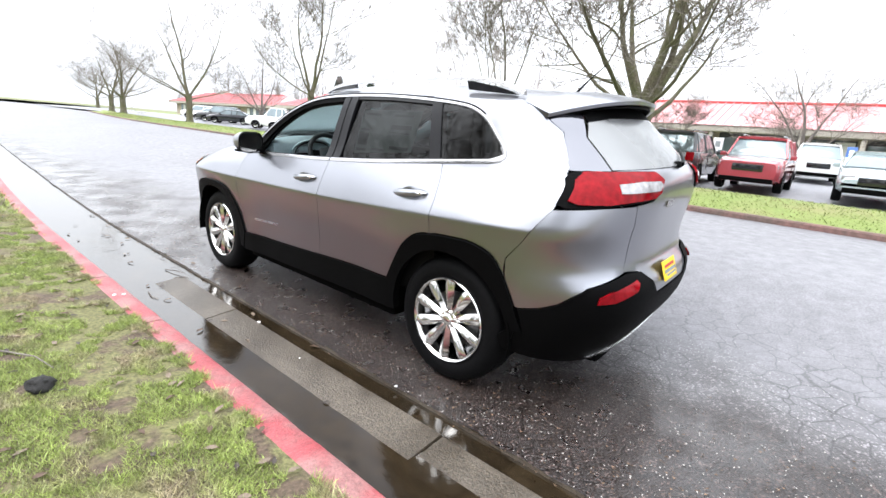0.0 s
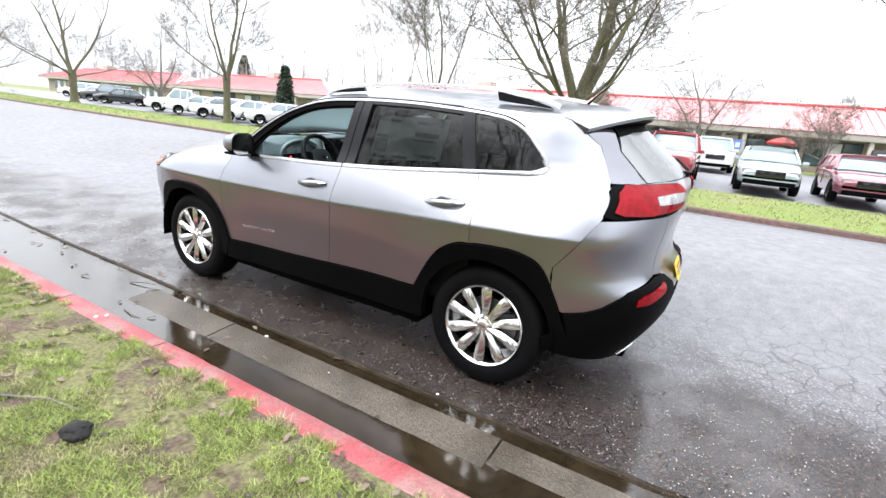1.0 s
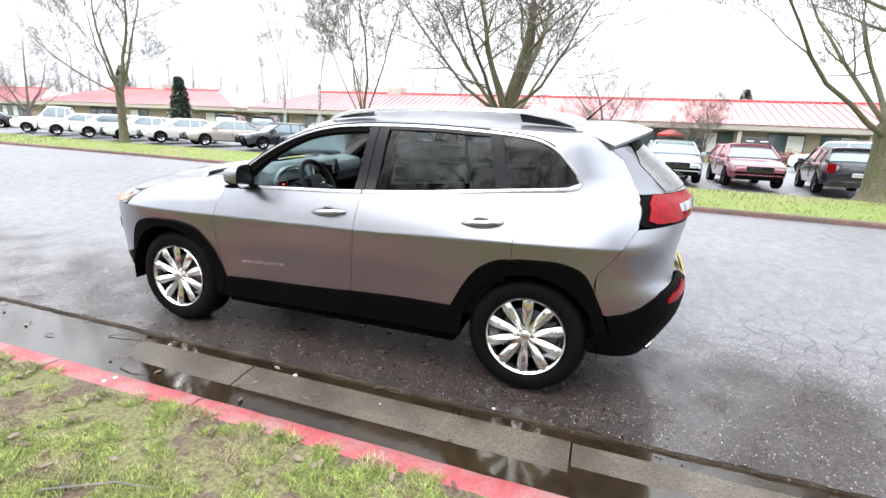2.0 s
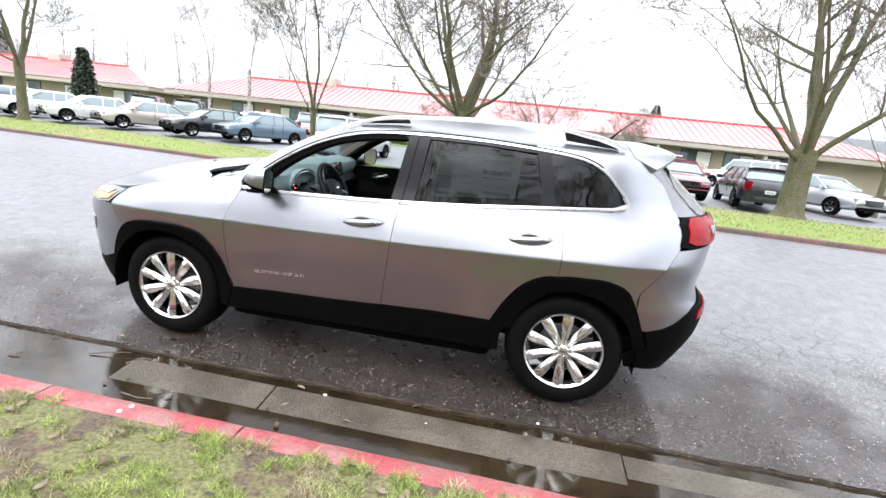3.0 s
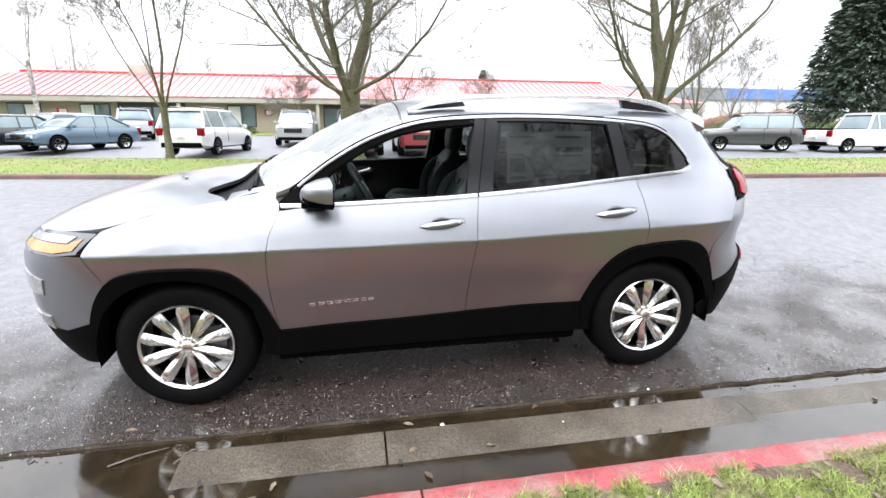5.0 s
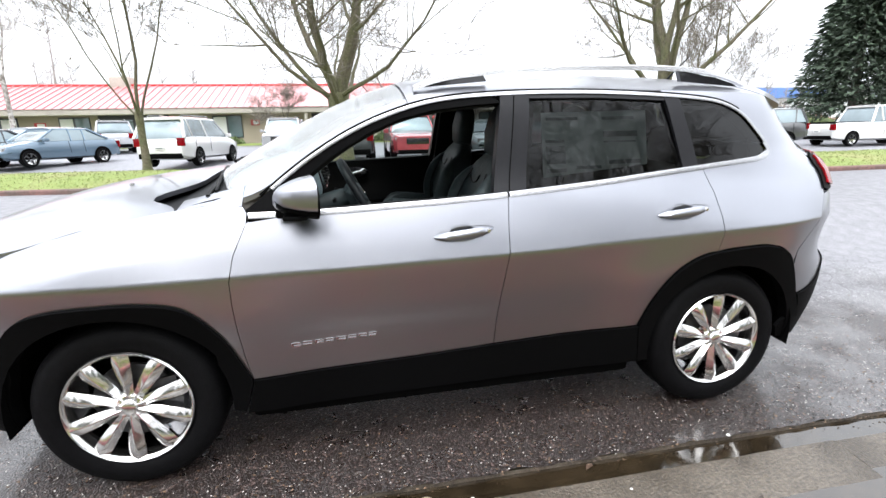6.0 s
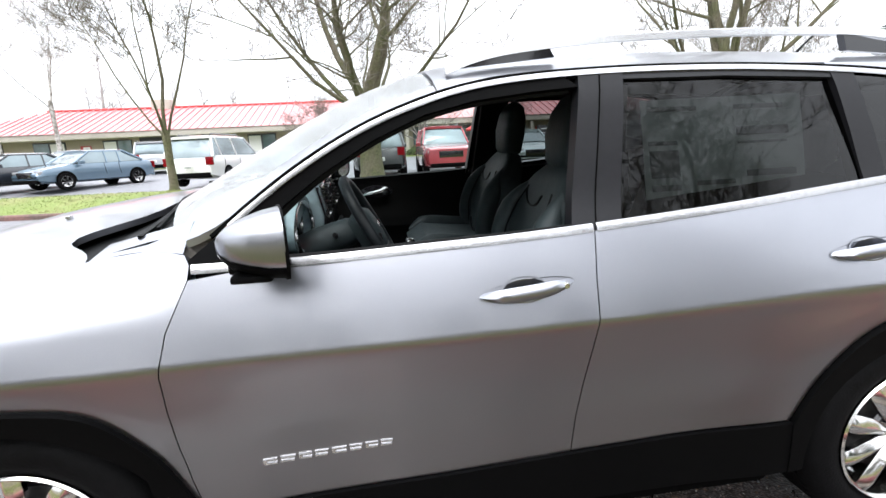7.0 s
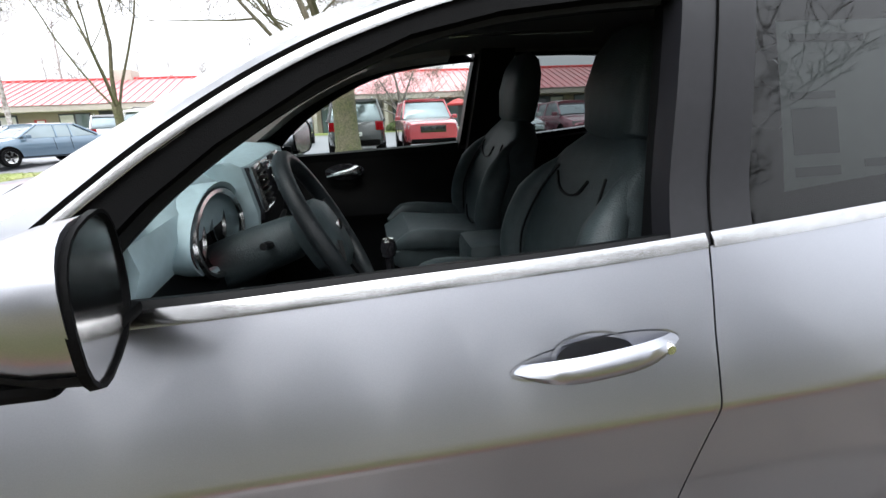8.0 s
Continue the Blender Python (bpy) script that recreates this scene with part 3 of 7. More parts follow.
def office(name, x0, x1, y0, label, plan, hip_l=True, hip_r=True):
    """A long low building: stucco walls, deep fascia, hipped metal roof with ribs, windows and posts."""
    base, eave, low, rise = lot_z(y0), 3.75, 3.30, 2.25
    o = thing(name, label, "building", at=Matrix.Translation((0, 0, 0)))
    wy = y0 + 1.3
    depth = 11.0
    bm = boxed(x0 + 1.2, x1 - 1.2, wy, wy + depth, base - .3, low + .1)
    part("wall", bm, "stucco", o)
    bm = boxed(x0, x1, y0, wy + depth + 1.3, low, eave, .03)
    part("fascia", bm, "fascia", o)
    ym, yb, zr = y0 + 6.2, wy + depth + 1.3, eave + rise
    a, b = x0 + (5.2 if hip_l else 0), x1 - (8.0 if hip_r else 0)
    P = [Vector(p) for p in ((x0 - .1, y0 - .1, eave + .01), (x1 + .1, y0 - .1, eave + .01), (x1 + .1, yb, eave + .01), (x0 - .1, yb, eave + .01), (a, ym, zr), (b, ym, zr))]
    bm = bmesh.new()
    v = [bm.verts.new(p) for p in P]
    for f in ((0, 1, 5, 4), (1, 2, 5), (2, 3, 4, 5), (3, 0, 4), (3, 2, 1, 0)):
        bm.faces.new([v[i] for i in f])
    roof = part("roof", bm, "roof", o, smooth=False)
    bm = bmesh.new()
    x = x0 + .4
    while x < x1:
        f = min(1.0, (x - x0) / (a - x0) if x < a else (x1 - x) / (x1 - b) if x > b else 1.0)
        p, q = Vector((x, y0 - .1, eave + .03)), Vector((x, y0 - .1 + (ym - y0) * f, eave + .03 + rise * f))
        loft(bm, [[e + Vector((s, 0, h)) for s, h in ((-.03, -.03), (-.03, .035), (.03, .035), (.03, -.03))] for e in (p, q)])
        x += .62
    tagged(part("roof_ribs", bm, "roof", roof, smooth=False), kind="stuff")
    bm = bmesh.new()
    tube(bm, [P[4] + Vector((0, 0, .05)), P[5] + Vector((0, 0, .05))], .13, 6)
    part("ridge_cap", bm, "red_sign", roof)
    for kind, xa, xb in plan:
        if kind == "w":
            win = part("window", boxed(xa, xb, wy - .06, wy + .02, base + .55, low - .12, .01), "frame_dark", o)
            n = max(1, round((xb - xa) / 1.2))
            for i in range(n):
                p0, p1 = xa + (xb - xa) * i / n + .06, xa + (xb - xa) * (i + 1) / n - .06
                part("pane", boxed(p0, p1, wy - .075, wy - .055, base + .62, low - .2), "office_glass", win)
                if (i + int(abs(xa))) % 2:
                    part("blind", boxed(p0 + .03, p1 - .03, wy - .082, wy - .076, base + .7, low - .25), "white", win, "pale blind behind the pane")
        if kind == "d":
            # no hollow here: a flat dark panel carries the recess's shade
            d = part("recess", boxed(xa, xb, wy - .03, wy + .01, base, low), "frame_dark", o, "dark recessed entrance")
            for i in range(int((xb - xa) / 1.3)):
                p0 = xa + .1 + i * 1.3
                part("door", boxed(p0, p0 + 1.1, wy - .06, wy - .03, base + .05, low - .35, .01), "office_glass", d)
        if kind == "p":
            part("post", boxed(xa - .14, xa + .14, y0 + .15, y0 + .43, base - .1, low, .02), "fascia", o)
        if kind == "s":
            s = part("sign", boxed(xa, xb, wy - .10, wy - .06, base + 1.55, base + 2.0, .01), "red_sign", o, "small red and white wall sign")
            part("sign_face", boxed(xa + .2, xb - .08, wy - .108, wy - .099, base + 1.62, base + 1.93), "white", s)
    bm = boxed(x0 + 14, x0 + 15.6, ym - .4, ym + 1.2, zr - .3, zr + .75, .03)
    part("roof_vent", bm, "fascia", roof)
    return o


main_plan = [("w", -33, -30.6), ("w", -28.4, -26), ("s", -24.9, -24.1), ("w", -23.2, -21), ("d", -20.4, -15.2), ("p", -15.4, 0), ("w", -11.9, -9.6), ("s", -8.9, -8.2), ("s", -5.6, -4.9), ("p", -4.3, 0), ("d", -3.9, 1.2), ("p", 1.4, 0), ("w", 2.0, 4.6), ("p", 4.9, 0), ("d", 5.1, 8.6), ("w", 8.9, 12.2), ("p", 12.4, 0), ("s", 13.0, 13.8), ("w", 14.6, 17.2), ("w", 18.2, 20.6), ("p", 21, 0), ("w", 21.6, 25)]
office("office_building", -35, 33, 40, "long low tan office building with a red ribbed metal roof", main_plan)
office("office_building", -70, -37.5, 41, "low tan office building with a red metal roof, further along", [("w", -68, -65), ("d", -62, -57), ("w", -55, -52), ("w", -49, -45.5), ("p", -44, 0), ("w", -43, -40)])
office("office_building", -122, -74, 44, "low tan office building with a red metal roof, far off", [("w", -118, -113), ("d", -108, -100), ("w", -96, -91), ("w", -87, -80)])
# warehouse with a dark band, far to the right, both paled for haze
wh = thing("warehouse", "large pale warehouse with a grey and blue roof band", "building")
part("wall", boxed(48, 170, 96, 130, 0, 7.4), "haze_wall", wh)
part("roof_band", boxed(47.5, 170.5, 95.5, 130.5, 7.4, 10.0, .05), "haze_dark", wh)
part("blue_band", boxed(82, 112, 95.35, 95.5, 7.6, 9.8), "blue", wh, "blue stretch of the band")


# ---- trees ----
def grow(rng, tubes, twigs, start, way, length, radius, level, spread, up):
    """One limb and what springs from it."""
    n = 7 if level < 2 else 4 if level == 2 else 3
    pts, rad, p, d = [Vector(start)], [radius], Vector(start), Vector(way).normalized()
    for i in range(n):
        d = (d + Vector((rng.uniform(-1, 1), rng.uniform(-1, 1), rng.uniform(-.5, .9) * up)) * (.21 if level < 2 else .28) + Vector((0, 0, .10 if level == 0 else 0))).normalized()
        p = p + d * length / n
        pts.append(p.copy())
        rad.append(max(radius * (1 - .84 * (i + 1) / n), .0058))
    (tubes if level < 2 else twigs).append((pts, rad))
    if level >= 4:
        return
    count = (7, 7, 6, 3)[level]
    for k in range(count):
        f = rng.uniform(.25, 1.0) if level else rng.uniform(.30, 1.0)
        i = min(int(f * n), n - 1)
        at = pts[i].lerp(pts[i + 1], f * n - i)
        axis = Vector((rng.uniform(-1, 1), rng.uniform(-1, 1), rng.uniform(-.3, .6))).normalized()
        local = (pts[i + 1] - pts[i]).normalized()
        axis = (axis - local * axis.dot(local) * .8).normalized()
        w = (local * rng.uniform(.35, .8) + axis * spread * rng.uniform(.7, 1.15) + Vector((0, 0, .12))).normalized()
        grow(rng, tubes, twigs, at, w, length * (rng.uniform(.34, .60) if level == 0 else rng.uniform(.32, .56)), max(rad[i] * rng.uniform(.34, .55), .0080), level + 1, spread, up)


def bare_tree(name, x, y, z, fork, trunk_r, height, seed, label, limbs=6, spread=.75, lean=0.55, bark="bark", tilt=(0, 0), detail=4):
    rng = random.Random(seed)
    t = thing(name, label, "tree", at=Matrix.Translation((x, y, z)))
    bm = bmesh.new()
    rings = []
    top = Vector((tilt[0] * fork, tilt[1] * fork, fork))
    for k, (f, s) in enumerate(((-.06, 1.75), (0, 1.45), (.05, 1.22), (.14, 1.06), (.35, .98), (.6, .92), (.82, .95), (.96, 1.02), (1.05, .9))):
        c = top * f
        rings.append([(c.x + trunk_r * s * math.cos(a) * (1 + .10 * noise.noise((math.cos(a) * 2, math.sin(a) * 2, f * 3 + seed))), c.y + trunk_r * s * math.sin(a) * (1 + .10 * noise.noise((math.sin(a) * 2, f * 4, seed))), c.z) for a in np.linspace(0, 2 * math.pi, 14, endpoint=False)])
    loft(bm, rings)
    tubes, twigs = [], []
    for k in range(limbs):
        a = 2 * math.pi * (k + rng.uniform(-.3, .3)) / limbs
        l = lean * (rng.uniform(.35, .7) if k % 3 == 1 else rng.uniform(1.1, 2.4)) if k else .12
        way = (math.cos(a) * l, math.sin(a) * l, max(1 - .42 * l, .30))
        grow(rng, tubes, twigs, top * rng.uniform(.82, 1.0), way, (height - fork) * rng.uniform(.75, 1.0), trunk_r * ((rng.uniform(.34, .46) if k % 3 == 1 else rng.uniform(.20, .30)) if k else .52), 1 if detail < 4 else 0, spread, .7)
    for pts, rad in tubes:
        tube(bm, pts, rad, 7 if rad[0] > .05 else 5, caps=False)
    part("trunk", bm, bark, t)
    bm = bmesh.new()
    for pts, rad in twigs:
        tube(bm, pts, rad, 3, caps=False)
    if detail < 4:
        for pts, rad in list(twigs)[::1]:
            for q in pts[1::2]:
                w = Vector((rng.uniform(-1, 1), rng.uniform(-1, 1), rng.uniform(-.2, 1))).normalized() * rng.uniform(.3, .9)
                tube(bm, [q, q + w], [.007, .003], 3, caps=False)
    part("crown", bm, "birch" if bark == "birch" else "twig", t, "bare winter twigs")
    return t


bare_tree("bare_tree", 9.33, 12.1, .42, 1.95, .36, 9.0, 3, "large bare tree with a mossy forked trunk on the verge", 9, .85, .58)
bare_tree("bare_tree", -1.12, 13.1, .42, 2.1, .33, 9.0, 8, "large bare tree with wide mossy limbs on the verge", 11, .9, .78)
bare_tree("bare_tree", -7.2, 14.2, .42, 1.7, .115, 8.0, 21, "slender bare tree with upright limbs on the verge", 6, .70, .36)
bare_tree("bare_tree", -22, 15.3, .42, 2.6, .21, 9.5, 5, "bare street tree with a stout trunk on the verge", 6, .7, .65)
bare_tree("bare_tree", -44, 17, .42, 2.4, .29, 11, 12, "bare street tree standing far along the verge", 7, .75, .7, detail=3)
bare_tree("bare_tree", -76, 21, .42, 2.4, .40, 11, 14, "bare street tree standing far along the verge", 7, .75, .7, detail=3)
bare_tree("bare_tree", -92, 24, .42, 2.4, .40, 11, 15, "bare street tree standing far along the verge", 7, .75, .7, detail=3)
bare_tree("bare_tree", -135, 33, .42, 2.4, .40, 12, 16, "bare street tree standing far along the verge", 7, .75, .7, detail=3)
bare_tree("bare_tree", -47, 26, .4, 1.6, .25, 8, 17, "bushy bare tree in the car park", 7, .85, .8, "bark_grey", detail=3)
bare_tree("bare_tree", 17.2, 20.5, .2, 2.2, .13, 7.5, 18, "slender bare tree in the car park", 4, .6, .45, "bark")
bare_tree("bare_tree", 9.4, 36.5, .6, 1.3, .13, 4.6, 19, "small bare tree with reddish twigs by the offices", 6, .8, .9, "bark_grey", detail=3)
bare_tree("bare_tree", -27.5, 36.5, .6, 4.0, .15, 11, 23, "tall thin birch in front of the offices", 3, .5, .3, "birch")
bare_tree("bare_tree", -23.6, 36.5, .6, 5.0, .16, 12, 24, "tall thin birch in front of the offices", 3, .6, .4, "birch")
bare_tree("bare_tree", -5.6, 36.8, .6, 1.5, .10, 4.5, 26, "small bare tree beside the office wall", 5, .7, .6, "bark_grey", detail=3)
bare_tree("bare_tree", 2.0, 33.8, .6, 1.4, .22, 7, 27, "spreading bare tree in the car park island", 7, .8, .9, "bark_grey", detail=3)
bare_tree("bare_tree", 33.5, 37, .5, 2.0, .12, 8, 28, "thin bare tree beyond the offices", 4, .6, .5, "bark_grey", detail=3)
bare_tree("bare_tree", 25.5, 33, .4, 3.0, .14, 9, 29, "thin bare tree beyond the offices", 4, .6, .5, "bark_grey", detail=3)
rng = random.Random(77)
# leafless wood behind the offices, haze painted into its colour
bm = bmesh.new()
for k in range(130):
    x = rng.uniform(-170, 120)
    y = rng.uniform(62, 110)
    h = rng.uniform(7, 13) * (1.25 if x < -20 else .8)
    tube(bm, [(x, y, .8), (x + rng.uniform(-.4, .4), y, h * .5), (x + rng.uniform(-.8, .8), y, h)], [.22, .12, .03], 4, caps=False)
    for j in range(46):
        f = rng.uniform(.3, .95)
        a = rng.uniform(0, 6.28)
        l = rng.uniform(.8, 2.8) * (1.15 - f)  + .5
        p = Vector((x, y, h * f))
        q = p + Vector((math.cos(a) * l, math.sin(a) * l * .5, l * rng.uniform(.3, 1.1)))
        tube(bm, [p, q], [.05, .015], 3, caps=False)
        for _ in range(2):
            w = p.lerp(q, rng.uniform(.4, 1))
            tube(bm, [w, w + Vector((rng.uniform(-.6, .6), rng.uniform(-.3, .3), rng.uniform(.1, .9)))], [.022, .010], 3, caps=False)
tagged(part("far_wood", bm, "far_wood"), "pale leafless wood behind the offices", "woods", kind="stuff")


def conifer(x, y, z, height, radius, seed, label, skirt=1.2):
    rng = random.Random(seed)
    t = thing("conifer_tree", label, "tree", at=Matrix.Translation((x, y, z)))
    bm = tube(bmesh.new(), [(0, 0, 0), (0, 0, height * .5), (0, 0, height)], [radius * .09, radius * .05, .02], 8)
    part("trunk", bm, "bark_grey", t)
    bm = bmesh.new()
    n = int(900 + 260 * radius) * (3 if radius > 3 else 1)
    for k in range(n):
        f = rng.random() ** .8
        zz = skirt + (height - skirt) * f
        r = radius * (1 - f) ** .8 * rng.uniform(.3, 1.12)
        a = rng.uniform(0, 6.283)
        c = Vector((math.cos(a) * r, math.sin(a) * r, zz))
        out = Vector((math.cos(a), math.sin(a), -.35))
        for j in range(5):
            d = (out + Vector((rng.uniform(-.8, .8), rng.uniform(-.8, .8), rng.uniform(-.5, .5)))).normalized()
            s = d.cross(Vector((rng.uniform(-1, 1), rng.uniform(-1, 1), 1))).normalized()
            l = rng.uniform(.25, .55) * (.5 + radius * .22)
            q = c + Vector((rng.uniform(-.2, .2), rng.uniform(-.2, .2), rng.uniform(-.15, .15)))
            bm.faces.new([bm.verts.new(p) for p in (q - s * .07, q + d * l * .6 - s * .08, q + d * l, q + d * l * .6 + s * .08)])
    part("crown", bm, "conifer", t, smooth=False)
    return t


conifer(32.3, 24.5, .3, 13.5, 3.3, 1, "large dark green conifer beyond the car park", 1.6)
conifer(-39.5, 35.5, .6, 5.6, 1.1, 2, "small spruce in front of the offices", .5)
conifer(24, 92, 1, 11, 2.6, 3, "dark conifer far behind the offices", 1)
conifer(-96, 74, 1, 12, 3.0, 4, "dark conifer far behind the offices", 1)


def shrub(x, y, z, w, d, h, seed, mt, label, name="shrub", kind=""):
    rng = random.Random(seed)
    bm = bmesh.new()
    for k in range(int(420 * w * h) + 120):
        u, v = rng.uniform(-1, 1), rng.uniform(-1, 1)
        top = h * (1 - .55 * u * u) * (1 - .3 * v * v) * (.85 + .3 * noise.noise((u * 3, v * 3, seed)))
        c = Vector((x + u * w / 2, y + v * d / 2, z + top * rng.random() ** .5))
        d1 = Vector((rng.uniform(-1, 1), rng.uniform(-1, 1), rng.uniform(-.6, 1))).normalized()
        s = d1.orthogonal().normalized() * .06
        l = d1 * rng.uniform(.10, .22)
        bm.faces.new([bm.verts.new(p) for p in (c - s * .4, c + l * .5 - s, c + l, c + l * .5 + s)])
    return tagged(part(name, bm, mt, smooth=False), label, "shrub", "shrubs by the offices", kind)


for k, (x, y, w, d, h, mt, label) in enumerate((( -36, 37.6, 5, 1.6, 1.6, "shrub", "olive green shrub in front of the offices"), (-10.4, 38.3, 2.6, 1.2, .9, "shrub", "low clipped green shrub by the office wall"),
                                                (2.4, 37.8, 2.4, 1.2, 1.1, "shrub", "rounded green shrub by the entrance"), (5.8, 37.6, 1.8, 1.2, 1.0, "shrub", "rounded green shrub by the entrance"), (12, 38.2, 3.2, 1.2, 1.0, "shrub", "low green shrub by the office wall"),
                                                (15.6, 38.2, 3.6, 1.2, 1.3, "shrub_red", "russet shrub by the office wall"), (22, 38.2, 4, 1.2, 1.4, "shrub_red", "russet shrub by the office wall"), (26, 38.2, 3, 1.2, 1.2, "shrub", "green shrub at the office corner"),
                                                (44, 42, 16, 3, 2.2, "shrub", "long green hedge beyond the offices"), (60, 60, 26, 4, 3.4, "shrub_red", "straw-coloured bushes before the warehouse"))):
    shrub(x, y, lot_z(min(y, 40)) - .05, w, d, h, 50 + k, mt, label)
strip("lawn_far", [lambda x: (36.9, lot_z(36.9) + .03), lambda x: (37.1, lot_z(37) + .10), lambda x: (38.6, lot_z(38.5) + .12), lambda x: (41.2, lot_z(41) + .05)], "verge", "strip of lawn along the offices", [-122, -60, -30, -21, -20.9, -14, -13.9, 0, 14, 30, 36], other=True)


# ---- parked cars ----
CAR_PAINT = {}


def car_paint(c):
    if c not in CAR_PAINT:
        CAR_PAINT[c] = mat("car_paint", c, 0.25, 0.25, 0.03, 30, coat=1.0)
    return CAR_PAINT[c]


SHAPES = {  # length, width, bonnet height, belt, roof height; windscreen foot, roof front, roof back, tail foot; tail top
    "saloon": (4.65, 1.80, .92, .98, 1.45, 1.05, .30, -1.00, -1.75, 1.02),
    "hatchback": (4.40, 1.76, .95, 1.02, 1.49, 1.15, .45, -1.45, -2.02, 1.08),
    "suv": (4.60, 1.82, 1.05, 1.10, 1.74, .95, .45, -1.95, -2.20, 1.14),
    "wagon": (4.70, 1.86, 1.00, 1.06, 1.72, 1.20, .45, -1.95, -2.28, 1.10),
    "pickup": (5.50, 1.95, 1.10, 1.15, 1.85, 1.15, .60, -.55, -.85, 1.10),
}


def parked_car(kind, color, x, y, heading, label, boxy=0.0):
    """A parked car; heading 0 points its nose at the road."""
    L, W, hb, belt, H, xw, xf, xr, xt, ht = SHAPES[kind]
    col = car_paint(color)
    z0 = lot_z(y)
    car = thing("parked_car", label, "car", "cars in the car park", at=pose(x, y, z0, 0, 0, heading - 90))
    h = W / 2
    zb = .26

    def top(u):
        return float(np.interp(u, [-L / 2, -L / 2 + .12, xt, xw, xw + .2, L / 2 - .55, L / 2 - .12, L / 2], [ht - .20, ht - .02, ht, belt, hb + .01, hb - .06 * (1 - boxy), hb - .16 * (1 - boxy), hb - .28 * (1 - boxy)]))
    bm = bmesh.new()
    rings = []
    for u in [-L / 2, -L / 2 + .05, -L / 2 + .2, -L / 2 + .5, *np.linspace(-L / 2 + .8, L / 2 - .9, 9), L / 2 - .6, L / 2 - .3, L / 2 - .1, L / 2]:
        e = max(0, abs(u) - (L / 2 - .55)) / .55
        w = h * (1 - .16 * e ** 2.2)
        t = top(u)
        lift = .10 * e ** 2
        half = [(.80 * w, zb + lift), (.97 * w, zb + .08 + lift), (w, zb + .3), (w, t * .72), (.975 * w, t - .10), (.90 * w, t - .015), (.55 * w, t + .012 * (1 - e))]
        rings.append([(u, -a, b) for a, b in half] + [(u, a, b) for a, b in half[::-1]])
    part("body", loft(bm, rings), col, car)
    bm = bmesh.new()
    rings = []
    hr, hbw = h * .74, h * .93
    steps = [(xt, 0), ((xt + xr) / 2, .55), (xr, .96), ((xr + xf) / 2, 1), (xf, .96), ((xf + xw) / 2, .52), (xw, 0)]
    for u, f in steps:
        zt, zr = top(u) - .03, belt + (H - belt) * f
        if f == 0:
            zr = zt + .04
        w = hbw + (hr - hbw) * f
        half = [(hbw, zt), ((hbw + w) / 2 * 1.01, (zt + zr) / 2), (w, zr - .03), (w * .85, zr), (w * .4, zr + .012)]
        rings.append([(u, -a, b) for a, b in half] + [(u, a, b) for a, b in half[::-1]])
    cabin = part("cabin_glass", loft(bm, rings), "car_glass", car, "dark mirroring glass")
    bm = bmesh.new()
    rings = []
    for u in np.linspace(xr - .12, xf + .10, 8):
        f = 1 if xr < u < xf else .96
        zr = belt + (H - belt) * f + .012
        half = [(hr * 1.03, zr - .07), (hr * 1.0, zr - .015), (hr * .8, zr + .012), (hr * .4, zr + .024)]
        rings.append([(u, -a, b) for a, b in half] + [(u, a, b) for a, b in half[::-1]])
    part("roof", loft(bm, rings), col, car)
    for s in (-1, 1):
        part("pillar", tube(bmesh.new(), [(xw, s * hbw, top(xw)), (xf, s * hr * 1.01, belt + (H - belt) * .96)], .035, 5), col, car)
        part("pillar", tube(bmesh.new(), [(xt, s * hbw, top(xt)), (xr, s * hr * 1.01, belt + (H - belt) * .96)], .055, 5), col, car)
        for u in ((xf + xr) / 2 + .15, xr + .25):
            part("pillar", tube(bmesh.new(), [(u, s * (hbw + .005), belt - .02), (u - .04, s * (hr + .02), H - .06)], .035, 5), col, car)
        bm = boxed(xw - .28, xw - .10, min(s * h, s * (h + .18)), max(s * h, s * (h + .18)), belt - .04, belt + .10, .03)
        part("door_mirror", bm, col, car)
        lx = L / 2 - .09
        part("headlamp", boxed(lx - .12, lx + .03, min(s * h * .52, s * h * .88), max(s * h * .52, s * h * .88), hb - .32, hb - .17, .03), "clear_lens", car)
        part("tail_lamp", boxed(-L / 2 - .005, -L / 2 + .10, min(s * h * .66, s * h * .93), max(s * h * .66, s * h * .93), ht - .36, ht - .08, .02), "red_lens", car)
        for u in np.linspace(xr + .35, xf + .25, 3)[:2]:
            part("door_gap", tube(bmesh.new(), [(u, s * h * 1.005, belt - .03), (u - .04, s * h * 1.008, zb + .25)], .007, 3), "underbody", car)
    part("grille", boxed(L / 2 - .08, L / 2 + .015, -h * .46, h * .46, hb - .42, hb - .20, .02), "gloss_black", car)
    part("front_bumper", boxed(L / 2 - .10, L / 2 + .03, -h * .80, h * .80, .30, .44, .03), "cladding", car)
    part("rear_bumper", boxed(-L / 2 - .03, -L / 2 + .10, -h * .80, h * .80, .32, .50, .03), col if kind in ("saloon", "hatchback") else "cladding", car)
    pl = part("number_plate", boxed(-L / 2 - .035, -L / 2 - .01, -.16, .16, .62, .74, .004), "white", car)
    part("plate_bar", boxed(-L / 2 - .038, -L / 2 - .034, -.12, .12, .66, .70), "ink", pl)
